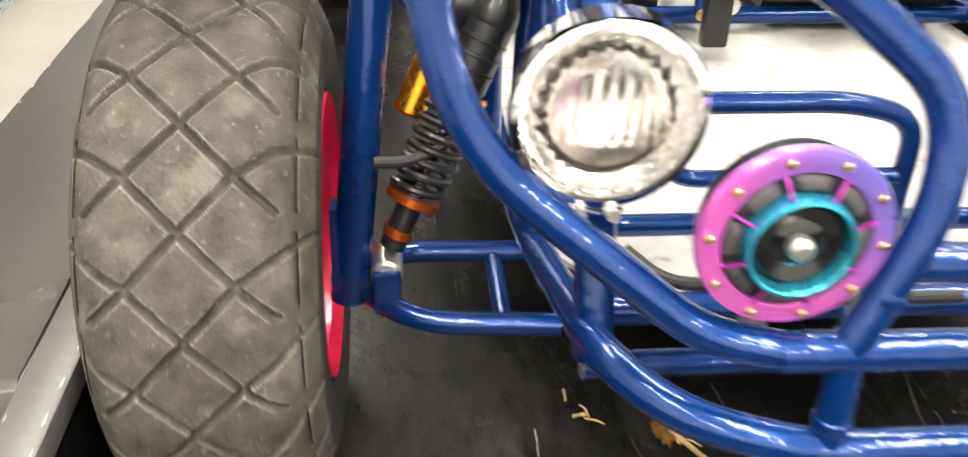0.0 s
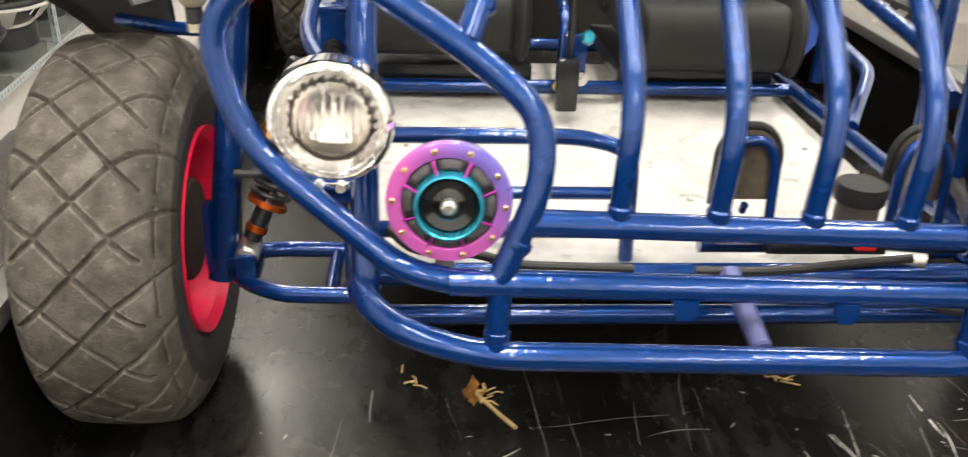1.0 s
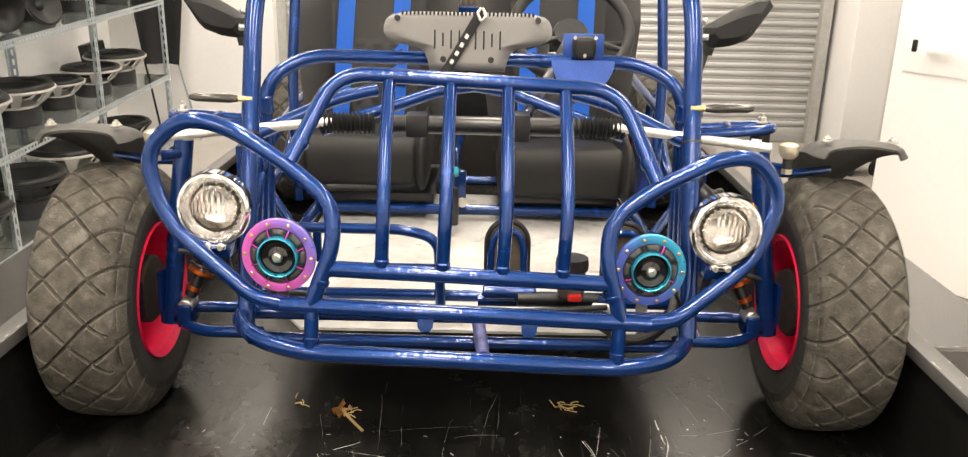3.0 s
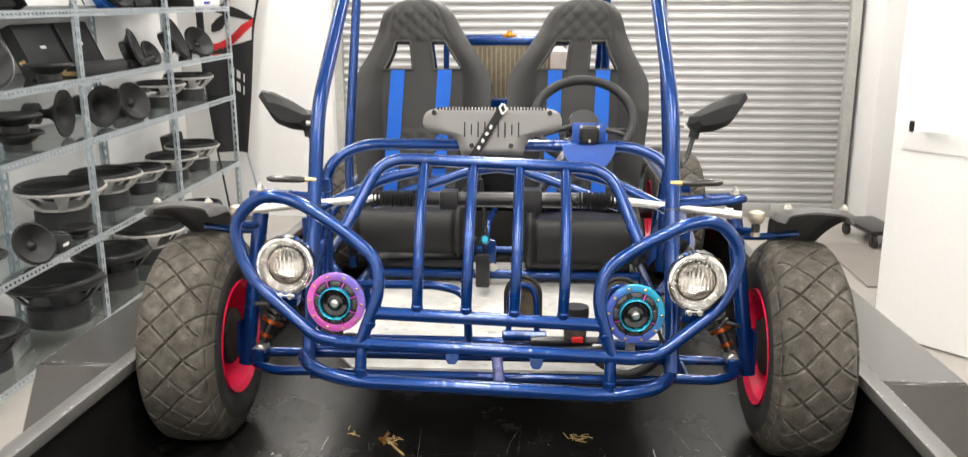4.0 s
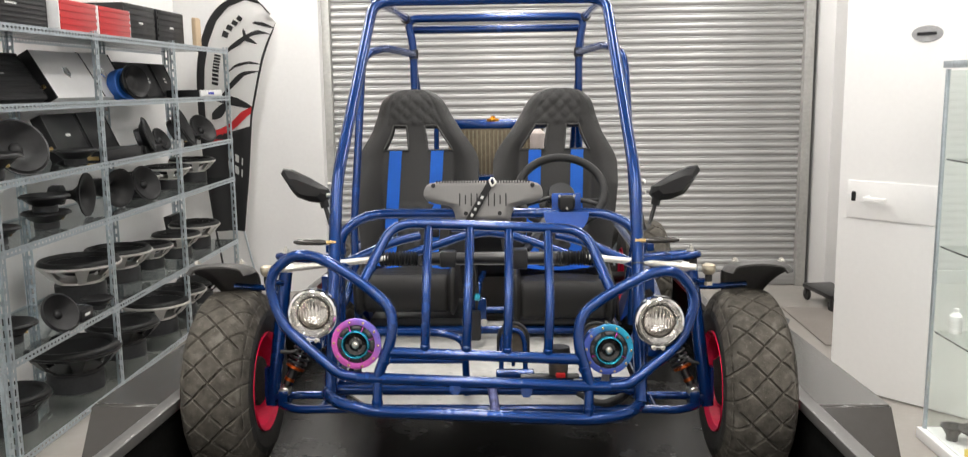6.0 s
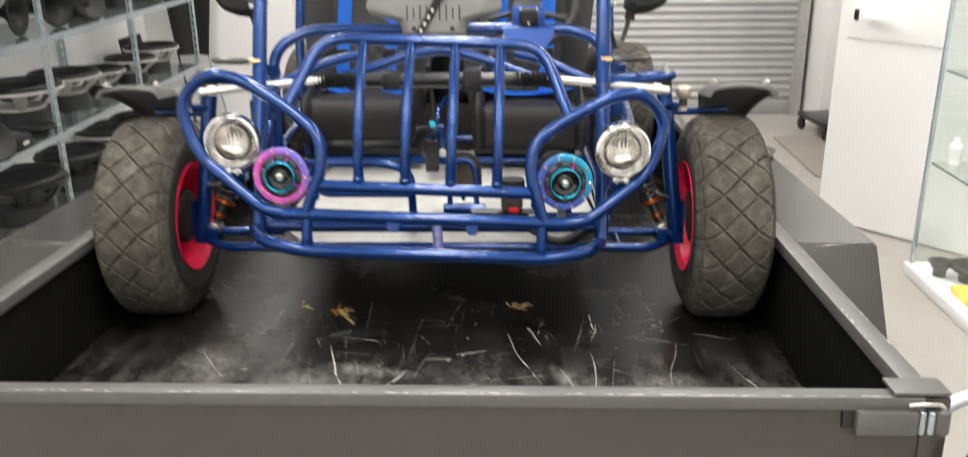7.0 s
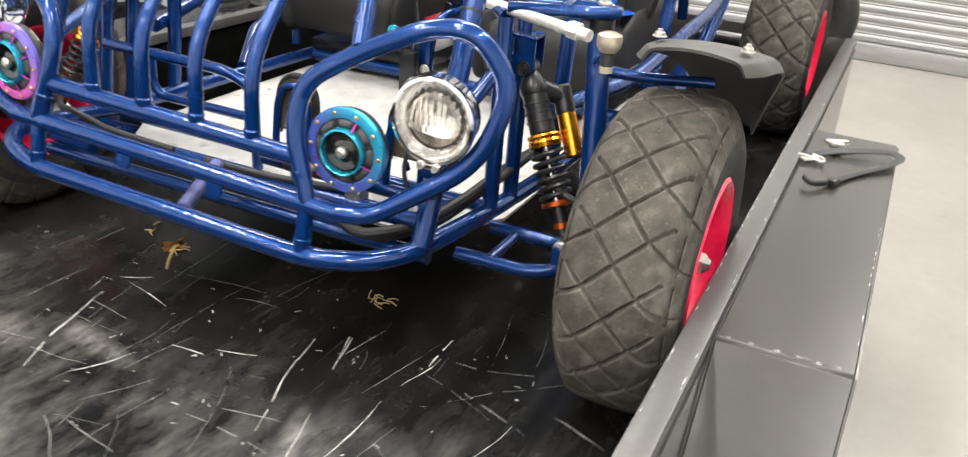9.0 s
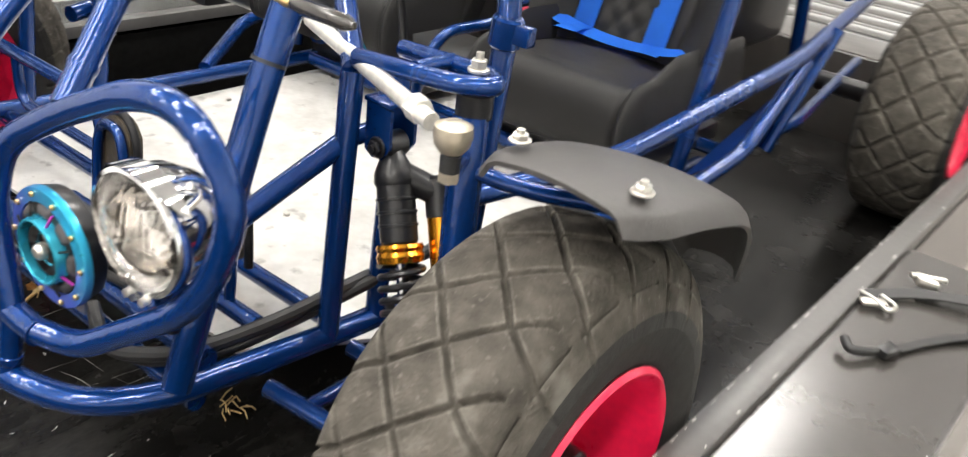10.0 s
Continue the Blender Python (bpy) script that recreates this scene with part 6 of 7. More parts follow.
def shelf_unit(y0, y1, label, levels, shared=False):
    u = thing("metal_shelf", label, "shelf", (SHX, y0, FLOOR_Z), group="metal shelves")
    ln = y1 - y0
    h = LEVELS[-1] - FLOOR_Z + 0.02
    first = None
    for k, (x, y, turn) in enumerate(((0, ln, 180), (-SHD, ln, -90)) if shared else ((0, 0, 180 - 90), (0, ln, 180), (-SHD, 0, 0), (-SHD, ln, -90))):
        if first is None:
            first = part("post", perforated_post(h), GALV, u, "slotted galvanised post", smooth=0)
            first.matrix_basis = pose(x, y, 0, 0, 0, turn)
            p = first
        else:
            p = like("post", first, u, pose(x, y, 0, 0, 0, turn), "slotted galvanised post")
        part("post_foot", box((0.042, 0.042, 0.05), (0.017, 0.017, 0.026), 0.006), BLACK_PLASTIC, p, "black plastic foot")
    beam = None
    for z in levels:
        zz = z - FLOOR_Z
        d = part("shelf_deck", box((SHD - 0.006, ln - 0.004, 0.006), (-SHD / 2, ln / 2, zz - 0.004)), GALV_SHEET if z == levels[-1] else SHELF_GLASS, u, "zinc top sheet" if z == levels[-1] else "smoked glass shelf", smooth=0)
        d.visible_shadow = z == levels[-1]
        for x in (0.002, -SHD - 0.002):
            if beam is None:
                beam = part("shelf_lip", edge_beam(ln), GALV, u, smooth=0)
                beam.matrix_basis = pose(x, 0, zz - 0.026)
            else:
                like("shelf_lip", beam, u, pose(x, 0, zz - 0.026))
    return u


for a, c in zip(POSTS_Y, POSTS_Y[1:]):
    shelf_unit(a, c, "galvanised slotted-angle shelf full of loudspeakers", LEVELS, a > 1.5)
shelf_unit(0.02, 1.02, "galvanised slotted-angle shelf beside the others", LEVELS)
shelf_unit(-1.01, -0.01, "galvanised slotted-angle shelf beside the others", LEVELS)


# ---- what lies on the shelves ----
def woofer_parts(w, r, basket, legs=6, boot=True):
    """Cone up: magnet, open basket legs, rim, surround, cone, dust cap; origin under the magnet."""
    h = r * 0.95
    part("magnet", lathe([(0, 0), (r * 0.56, 0), (r * 0.6, 0.006), (r * 0.6, h * 0.42), (r * 0.56, h * 0.46), (0, h * 0.46)], 36), MAGNET, w, "dark rubber-booted magnet")
    part("spider_plate", lathe([(r * 0.5, h * 0.46), (r * 0.55, h * 0.46), (r * 0.55, h * 0.52), (0, h * 0.52)], 30), basket, w)
    for k in range(legs):
        a = 2 * math.pi * k / legs
        d = Vector((math.cos(a), math.sin(a), 0))
        t = Vector((-d.y, d.x, 0)) * r * 0.13
        b = bmesh.new()
        q = []
        for rad, z, f in ((0.53, 0.5, 0.8), (0.7, 0.62, 0.75), (0.93, 0.9, 1.3)):
            c = d * r * rad + Vector((0, 0, h * z))
            o = d * r * 0.04
            q.append([b.verts.new(c - t * f - o), b.verts.new(c + t * f - o), b.verts.new(c + t * f + o), b.verts.new(c - t * f + o)])
        for p, n in zip(q, q[1:]):
            for i in range(4):
                b.faces.new((p[i], p[(i + 1) % 4], n[(i + 1) % 4], n[i]))
        b.faces.new(q[0]), b.faces.new(q[-1])
        part("basket_leg", b, basket, w, smooth=20)
    part("basket_rim", lathe([(r * 0.86, h * 0.86), (r * 0.98, h * 0.9), (r, h * 0.92), (r, h * 0.97), (r * 0.9, h * 0.97), (r * 0.86, h * 0.93)], 44, closed=True), basket, w)
    sur = [(r * 0.97, h * 0.972)] + [(r * (0.87 + 0.09 * math.cos(k * math.pi / 8)), h * 0.975 + r * 0.11 * math.sin(k * math.pi / 8)) for k in range(9)]
    part("surround", lathe(sur, 44), CONE_DARK, w, "rubber surround", smooth=60)
    part("cone", lathe([(r * 0.78, h * 0.972), (r * 0.6, h * 0.84), (r * 0.36, h * 0.68), (r * 0.34, h * 0.7), (r * 0.2, h * 0.8), (0, h * 0.85)], 40), CONE, w, smooth=50)


def woofer(at, r, pale, tilt=(0, 0, 0), label=None):
    at, r = along(at), r * 1.06
    w = thing("subwoofer", label or ("large black subwoofer with a pale basket, lying cone up" if pale else "large black subwoofer lying cone up on its magnet"), "speaker", at, group="subwoofers")
    w.matrix_basis = pose(*at, *tilt)
    woofer_parts(w, r, BASKET_WHITE if pale else BLACK_METAL)
    return w


def midrange(at, r, tilt=(0, 0, 0), cup=False, label="small black loudspeaker lying on the shelf"):
    at, r = along(at), r * 1.06
    w = thing("loudspeaker", label, "speaker", at, group="small loudspeakers")
    k = radians(abs(tilt[1]))
    lift = max(r * math.sin(k) - 0.62 * r * math.cos(k), 0.5 * r * math.sin(k), 0) if k else 0
    w.matrix_basis = pose(at[0], at[1], at[2] + lift, *tilt)
    part("magnet", lathe([(0, 0), (r * 0.46, 0), (r * 0.5, 0.004), (r * 0.5, r * 0.28), (0, r * 0.3)], 28), MAGNET, w)
    part("basket", lathe([(r * 0.42, r * 0.28), (r * 0.62, r * 0.36), (r * 0.88, r * 0.6), (r * 1.0, r * 0.62), (r * 1.0, r * 0.68), (r * 0.84, r * 0.68)], 32), BLACK_METAL, w, smooth=40)
    part("cone", lathe([(r * 0.97, r * 0.685), (r * 0.9, r * 0.74), (r * 0.82, r * 0.7), (r * 0.5, r * 0.5), (r * 0.24, r * 0.42), (r * 0.2, r * 0.5), (0, r * 0.55)], 32), CONE, w, smooth=50)
    part("terminal", box((r * 0.2, r * 0.05, r * 0.12), (r * 0.62, 0, r * 0.42), 0.001), BRASS, w)
    return w


def horn_driver(at, turn, r=0.105):
    """A flared horn tweeter lying on its rim."""
    at, r = along(at), r * 1.06
    w = thing("horn_tweeter", "black flared horn tweeter facing the room", "speaker", at, group="horn tweeters")
    w.matrix_basis = pose(*at, 0, 0, turn) @ pose(0, 0, r, 0, 90, 0)
    part("flare", lathe([(0.02, -0.1), (0.024, -0.06), (0.045, -0.03), (r * 0.8, 0.0), (r, 0.008), (r, 0.014), (r * 0.82, 0.012), (0.04, -0.022), (0.018, -0.06), (0, -0.075)], 36), CONE, w, smooth=50)
    part("driver", lathe([(0, -0.17), (0.045, -0.17), (0.05, -0.16), (0.05, -0.11), (0.03, -0.1), (0.02, -0.1)], 28), MAGNET, w)
    return w


def amplifier(at, size, material, lean, turn, label, bars=2, ribs=0, logo=False):
    """A finned case that leans back on the shelf, with plain bars for its printing."""
    at, size = along(at), (size[0], size[1] * 1.1, size[2] * 1.05)
    a = thing("amplifier", label, "amplifier", at, group="amplifiers")
    a.matrix_basis = pose(*at, 0, 0, turn) @ pose(0, 0, 0, 0, -lean, 0)
    dx, dy, dz = size
    part("case", box((dx, dy, dz), (0, 0, dz / 2), 0.008), material, a)
    for k in range(ribs):
        part("rib", box((0.006, dy * 0.98, dz / ribs * 0.5), (dx / 2 + 0.001, 0, dz * (k + 0.5) / ribs), 0.001), material, a)
    for k in range(bars):
        part("print_bar", box((0.002, dy * 0.14, 0.014), (dx / 2 + 0.0015, dy * 0.02, dz * 0.52 - 0.022 * k)), PALE_PRINT, a, "pale unreadable print bar")
    if logo:
        part("emblem", lathe([(0, 0.004), (0.03, 0.004), (0.034, 0.0), (0, 0)], 5, pose(dx / 2, 0, dz * 0.55, 0, 90, 0)), CHROME, a, "plain chrome emblem")
    for s in (-1, 1):
        part("end_plate", box((dx * 0.98, 0.008, dz * 0.97), (0.003, s * (dy / 2 + 0.002), dz / 2), 0.002), AMP_SILVER if material is AMP_RED else BLACK_METAL, a)
    part("terminal_strip", box((dx * 0.5, 0.01, 0.02), (0, -dy / 2 - 0.003, dz * 0.3), 0.002), BRASS, a)
    return a


L0, L1, L2, L3, L4, L5 = LEVELS
XM = SHX - SHD / 2
# lowest board
woofer((XM + 0.02, 1.32, L0), 0.165, False)
woofer((XM + 0.03, 1.84, L0), 0.215, False)
woofer((XM + 0.03, 2.35, L0), 0.19, False)
woofer((XM + 0.02, 2.8, L0), 0.2, True)
woofer((XM, 3.2, L0), 0.17, True)
woofer((XM, 3.54, L0), 0.15, False)
# second board
midrange((XM + 0.14, 1.5, L1), 0.09, (0, 62, -25), label="small black loudspeaker propped on its edge")
midrange((XM + 0.16, 1.86, L1), 0.075)
cx = thing("crossover_box", "small black plastic crossover box", "box", along((XM + 0.17, 1.66, L1)))
part("case", box((0.09, 0.12, 0.055), (0, 0, 0.0275), 0.006), AMP_BLACK, cx)
part("print_bar", box((0.002, 0.05, 0.012), (0.0455, 0, 0.03)), PALE_PRINT, cx)
# big woofers at the back of the second board
woofer((XM - 0.03, 2.06, L1), 0.2, True)
woofer((XM - 0.02, 2.46, L1), 0.18, True)
midrange((XM + 0.05, 1.3, L1), 0.12)
woofer((XM, 2.8, L1), 0.14, True)
woofer((XM + 0.04, 3.12, L1), 0.15, True)
woofer((XM + 0.03, 3.45, L1), 0.165, True)
for yy, dy in ((3.6, 0.2),):
    amplifier((SHX - SHD + 0.08, yy, L1), (0.06, dy, 0.2), AMP_BLACK, 8, 0, "black amplifier standing at the back of the shelf", 0)
# third board
midrange((XM + 0.1, 1.2, L2), 0.1)
midrange((XM + 0.02, 1.13, L2), 0.1, (0, 60, 10), label="small black loudspeaker propped on its edge")
midrange((XM + 0.08, 1.62, L2), 0.105)
midrange((XM + 0.09, 1.6, L2 + 0.079), 0.105, (0, 0, 40), label="small black loudspeaker stacked on another")
horn_driver((XM + 0.08, 1.97, L2), 5)
horn_driver((XM + 0.1, 2.28, L2), -20, 0.1)
midrange((XM + 0.08, 2.55, L2), 0.1, (0, 70, -20), label="small loudspeaker propped on its edge")
woofer((XM, 2.72, L2), 0.13, True)
woofer((XM + 0.02, 3.1, L2), 0.14, True)
woofer((XM + 0.02, 3.5, L2), 0.15, True)
# fourth board
midrange((XM + 0.06, 1.42, L3), 0.125, (0, 64, -30), label="black woofer propped on its edge")
midrange((XM + 0.1, 1.18, L3), 0.14)
midrange((XM + 0.12, 1.84, L3), 0.1)
amplifier((XM - 0.02, 2.08, L3), (0.06, 0.3, 0.24), AMP_BLACK, 24, 0, "flat black amplifier leaning back on the shelf", 1)
amplifier((XM - 0.03, 2.42, L3), (0.06, 0.28, 0.24), AMP_BLACK, 24, 0, "flat black amplifier leaning back on the shelf", 1)
amplifier((XM + 0.12, 2.2, L3), (0.14, 0.4, 0.05), AMP_BLACK, 0, 0, "flat black amplifier lying at the shelf edge", 0)
midrange((XM + 0.08, 2.58, L3), 0.1, (0, 72, 15), label="small loudspeaker propped on its edge")
midrange((XM + 0.1, 2.78, L3), 0.07, (0, 60, -10), label="silver tweeter propped on its edge")
amplifier((XM + 0.1, 2.66, L3), (0.12, 0.3, 0.04), AMP_BLACK, 0, 0, "flat black amplifier lying at the shelf edge", 0)
midrange((XM + 0.06, 3.1, L3), 0.13, (0, 66, 10), label="black woofer propped on its edge")
midrange((XM + 0.1, 3.42, L3), 0.1, (0, 60, -25), label="small loudspeaker propped on its edge")
midrange((XM + 0.1, 3.3, L3), 0.08)
# fifth board: amplifiers and a blue-sleeved speaker
amplifier((XM + 0.0, 1.56, L4), (0.07, 0.5, 0.25), AMP_BLACK, 34, 0, "black ribbed amplifier leaning back on the shelf", 1, 9)
amplifier((XM + 0.02, 2.08, L4), (0.08, 0.46, 0.26), AMP_SILVER, 30, 0, "silver amplifier with a chrome emblem leaning back", 0, 0, True)
amplifier((XM - 0.02, 2.5, L4), (0.08, 0.34, 0.26), AMP_SILVER, 26, 0, "silver amplifier with a chrome emblem leaning back", 0, 0, True)
for yy in (2.82, 3.06, 3.3):
    amplifier((XM - 0.03, yy, L4), (0.06, 0.21, 0.22), AMP_BLACK, 24, 0, "black amplifier leaning back on the shelf", 2)
bs = thing("loudspeaker", "black woofer with a bright blue magnet sleeve standing on edge", "speaker", along((XM + 0.12, 2.52, L4)))
bs.matrix_basis = pose(*along((XM + 0.12, 2.52, L4 + 0.1)), 0, 78, -18)
part("sleeve", lathe([(0, -0.12), (0.085, -0.12), (0.092, -0.115), (0.092, -0.06), (0.085, -0.055), (0, -0.055)], 36), SPEAKER_BLUE, bs, "bright blue magnet sleeve")
part("basket", lathe([(0.06, -0.055), (0.075, -0.02), (0.1, 0.0), (0.1, 0.01), (0.085, 0.01)], 36), BLACK_METAL, bs)
part("cone", lathe([(0.098, 0.0105), (0.09, 0.02), (0.08, 0.01), (0.05, -0.02), (0.03, -0.025), (0.0, -0.01)], 36), CONE, bs, smooth=50)
hu = thing("head_unit", "slim silver-fronted head unit on the shelf", "car stereo", along((XM + 0.1, 3.42, L4)))
part("case", box((0.22, 0.42, 0.05), (0, 0, 0.025), 0.004), AMP_BLACK, hu)
part("front_panel", box((0.012, 0.42, 0.042), (0.114, 0, 0.027), 0.004), AMP_SILVER, hu, "silver front panel")
part("display", box((0.004, 0.1, 0.016), (0.121, -0.02, 0.027)), mat("blue_display", (0.03, 0.05, 0.4), 0.2, 0, 0.1, 60, 9), hu)
# top sheet
amplifier((XM, 1.4, L5), (0.26, 0.56, 0.2), AMP_BLACK, 0, 0, "large black ribbed amplifier on the top shelf", 1, 10)
for yy in (1.9, 2.26):
    amplifier((XM + 0.04, yy, L5), (0.24, 0.34, 0.15), AMP_RED, 0, 0, "red amplifier with silver end plates on the top shelf", 0, 5)
for yy in (2.64, 3.06):
    amplifier((XM - 0.02, yy, L5), (0.28, 0.38, 0.2), AMP_BLACK, 0, 0, "black ribbed amplifier with pale print on the top shelf", 2, 6)
tb = thing("card_tube", "upright brown card tag on the top shelf", "card", along((XM + 0.14, 3.42, L5)))
part("card", box((0.03, 0.1, 0.2), (0, 0, 0.1), 0.012, seg=3), CARTON, tb)


# ---- feather flag in the corner ----
def flag():
    """A bowed feather flag: a pole bent over the top, white cloth edged and printed in black and red."""
    f = thing("feather_flag", "tall white feather flag printed with black flames", "flag")
    f.matrix_basis = pose(-1.965, 4.35, FLOOR_Z) @ Matrix.Diagonal((0.93, 1, 0.953, 1))
    left = [(-0.26, 0.55), (-0.33, 1.2), (-0.343, 1.62), (-0.333, 1.85), (-0.292, 2.036), (-0.214, 2.216), (-0.105, 2.327), (0.05, 2.383), (0.185, 2.34), (0.27, 2.235)]
    right = [(-0.02, 0.55), (0.045, 1.0), (0.095, 1.46), (0.168, 1.757), (0.205, 1.9), (0.232, 1.984), (0.26, 2.06), (0.275, 2.1), (0.288, 2.141), (0.3, 2.17)]

    def edge(v, line):
        k = min(v * (len(line) - 1), len(line) - 1.0001)
        i = int(k)
        (x0, z0), (x1, z1) = line[i], line[i + 1]
        return x0 + (x1 - x0) * (k - i), z0 + (z1 - z0) * (k - i)

    def cloth(u, v):
        (lx, lz), (rx, rz) = edge(v, left), edge(v, right)
        return Vector((lx + (rx - lx) * u, 0.025 * math.sin(5 * v + 3 * u) - 0.015 * math.sin(8 * u + 4 * v), lz + (rz - lz) * u))
    b = grid_shell(20, 54, cloth)
    bmesh.ops.solidify(b, geom=b.faces[:], thickness=0.002)
    cl = part("cloth", b, FLAG_WHITE, f, "white cloth", smooth=60)

    def patch(name, fn, material, nu=6, nv=10):
        b = grid_shell(nu, nv, lambda u, v: cloth(*fn(u, v)) + Vector((0.0, -0.008, 0)))
        part(name, b, material, cl, smooth=60)
    patch("border", lambda u, v: (0.0 + (0.1 + 0.07 * v ** 3) * u, 0.02 + 0.98 * v), FLAG_BLACK, 4, 60)
    patch("border", lambda u, v: (1 - 0.035 * u, 0.02 + 0.98 * v), FLAG_BLACK, 2, 60)
    patch("lower_field", lambda u, v: (u, 0.135 * v + 0.07 * v * u), FLAG_BLACK, 10, 8)
    patch("stripe", lambda u, v: (0.2 + 0.8 * u, 0.15 + 0.082 * u ** 1.5 + 0.012 * v + 0.012 * u * v), FLAG_RED, 14, 2)

    def flame(pts, half):
        """A black lick along a line of cloth coordinates, thick in the middle and pointed at its ends."""
        n = 16
        def fn(u, v):
            k = min(u * (len(pts) - 1), len(pts) - 1.0001)
            i = int(k)
            cu = pts[i][0] + (pts[i + 1][0] - pts[i][0]) * (k - i)
            cv = pts[i][1] + (pts[i + 1][1] - pts[i][1]) * (k - i)
            return cu, min(0.995, max(0.0, cv + half * (2 * v - 1) * (math.sin(math.pi * min(1, 0.1 + 0.9 * (1 - u))) ** 0.7 + 0.05)))
        patch("flame", fn, FLAG_BLACK, n, 3)
    flame([(0.97, 0.86), (0.8, 0.78), (0.62, 0.7)], 0.03)
    flame([(0.98, 0.72), (0.75, 0.63), (0.6, 0.52), (0.42, 0.44)], 0.028)
    flame([(0.85, 0.55), (0.66, 0.55), (0.55, 0.6)], 0.018)
    flame([(0.98, 0.41), (0.8, 0.405), (0.58, 0.37), (0.48, 0.335)], 0.008)
    flame([(0.98, 0.37), (0.75, 0.34), (0.55, 0.295), (0.4, 0.25)], 0.013)
    flame([(0.98, 0.247), (0.7, 0.247), (0.35, 0.24), (0.1, 0.24)], 0.014)
    flame([(0.55, 0.235), (0.4, 0.21), (0.22, 0.19)], 0.012)
    # writing along the edge stands as plain bars
    for k in range(9):
        patch("print_bar", lambda u, v, k=k: (0.22 + 0.1 * u, 0.28 + 0.0145 * k + 0.01 * v), FLAG_BLACK, 2, 2)
    for k in range(4):
        patch("print_bar", lambda u, v, k=k: (0.26 + 0.1 * u + 0.03 * k, 0.5 + 0.045 * k + 0.032 * v), FLAG_BLACK, 2, 2)
    for k in range(2):
        patch("print_bar", lambda u, v, k=k: (0.5 + 0.35 * u, 0.1 + 0.022 * k + 0.014 * v), PALE_PRINT, 3, 2)
    pole = [Vector((-0.2, 0.03, 0.0)), Vector((-0.25, 0.02, 0.4))] + [Vector((x - 0.006, 0.0, z)) for x, z in left]
    part("pole", sweep(bmesh.new(), rounded(pole, 0.1), 0.008, 8), BLACK_METAL, f)
    part("foot_plate", box((0.3, 0.3, 0.012), (-0.2, 0.03, 0.006), 0.003), BLACK_METAL, f)
    part("stay", tube([(0.05, 0.1, 0.0), (-0.1, 0.06, 0.75)], 0.008), GALV, f)


flag()

# ---- ratchet strap lying on the trailer mudguard ----
rs = thing("ratchet_strap", "black webbing strap with a steel cam buckle lying on the mudguard", "strap")
rs.matrix_basis = TILT
ZS = TH - 0.006


def ribbon(pts, w, material, name, parent, t=0.003):
    """A strap of width w along a line; edges vertical where the strap stands on edge."""
    line = rounded(pts, 0.05, 6)
    b = bmesh.new()
    prev = None
    for i, p in enumerate(line):
        d = (line[min(i + 1, len(line) - 1)] - line[max(i - 1, 0)]).normalized()
        side = d.cross(Vector((0, 0, 1))).normalized() * w / 2
        ring = [b.verts.new(p - side + Vector((0, 0, t))), b.verts.new(p + side), b.verts.new(p + side + Vector((0, 0, t))), b.verts.new(p - side + Vector((0, 0, 2 * t)))]
        if prev:
            for k in range(4):
                b.faces.new((prev[k], prev[(k + 1) % 4], ring[(k + 1) % 4], ring[k]))
        else:
            b.faces.new(ring)
        prev = ring
    b.faces.new(prev)
    return part(name, b, material, parent)


ribbon([(1.0, 1.06, ZS), (1.06, 1.1, ZS + 0.008), (1.13, 1.12, ZS + 0.012), (1.15, 1.09, ZS + 0.01), (1.12, 1.02, ZS + 0.004), (1.06, 0.94, ZS), (1.02, 0.85, ZS)], 0.02, CABLE, "webbing", rs)
ribbon([(0.94, 0.99, ZS + 0.002), (1.0, 1.06, ZS + 0.006), (1.08, 1.09, ZS + 0.014)], 0.024, CABLE, "webbing", rs)
part("cam_buckle", box((0.036, 0.03, 0.016), (1.0, 1.1, ZS + 0.014), 0.005, (0, 8, 25)), STEEL, rs, "bright cam buckle")
part("buckle_pin", rod((0.975, 1.09, ZS + 0.02), (1.025, 1.118, ZS + 0.02), 0.005), STEEL, rs)
part("hook", tube([(0.93, 0.99, ZS + 0.006), (0.955, 0.975, ZS + 0.01), (0.985, 0.955, ZS + 0.008), (0.99, 0.985, ZS + 0.008), (0.96, 1.0, ZS + 0.008)], 0.0042, 0.015), STEEL, rs, "bright steel hook")
part("pull_tab", box((0.02, 0.042, 0.006), (0.957, 0.968, ZS + 0.008), 0.002, (0, 0, -50)), STEEL, rs)
part("end_hook", tube([(1.02, 0.85, ZS + 0.006), (1.0, 0.81, ZS + 0.01), (0.98, 0.79, ZS + 0.012), (0.965, 0.81, ZS + 0.016)], 0.007, 0.015), CABLE, rs, "black coated hook")
part("end_keeper", box((0.022, 0.035, 0.014), (1.02, 0.84, ZS + 0.009), 0.004, (0, 0, -20)), BLACK_METAL, rs)


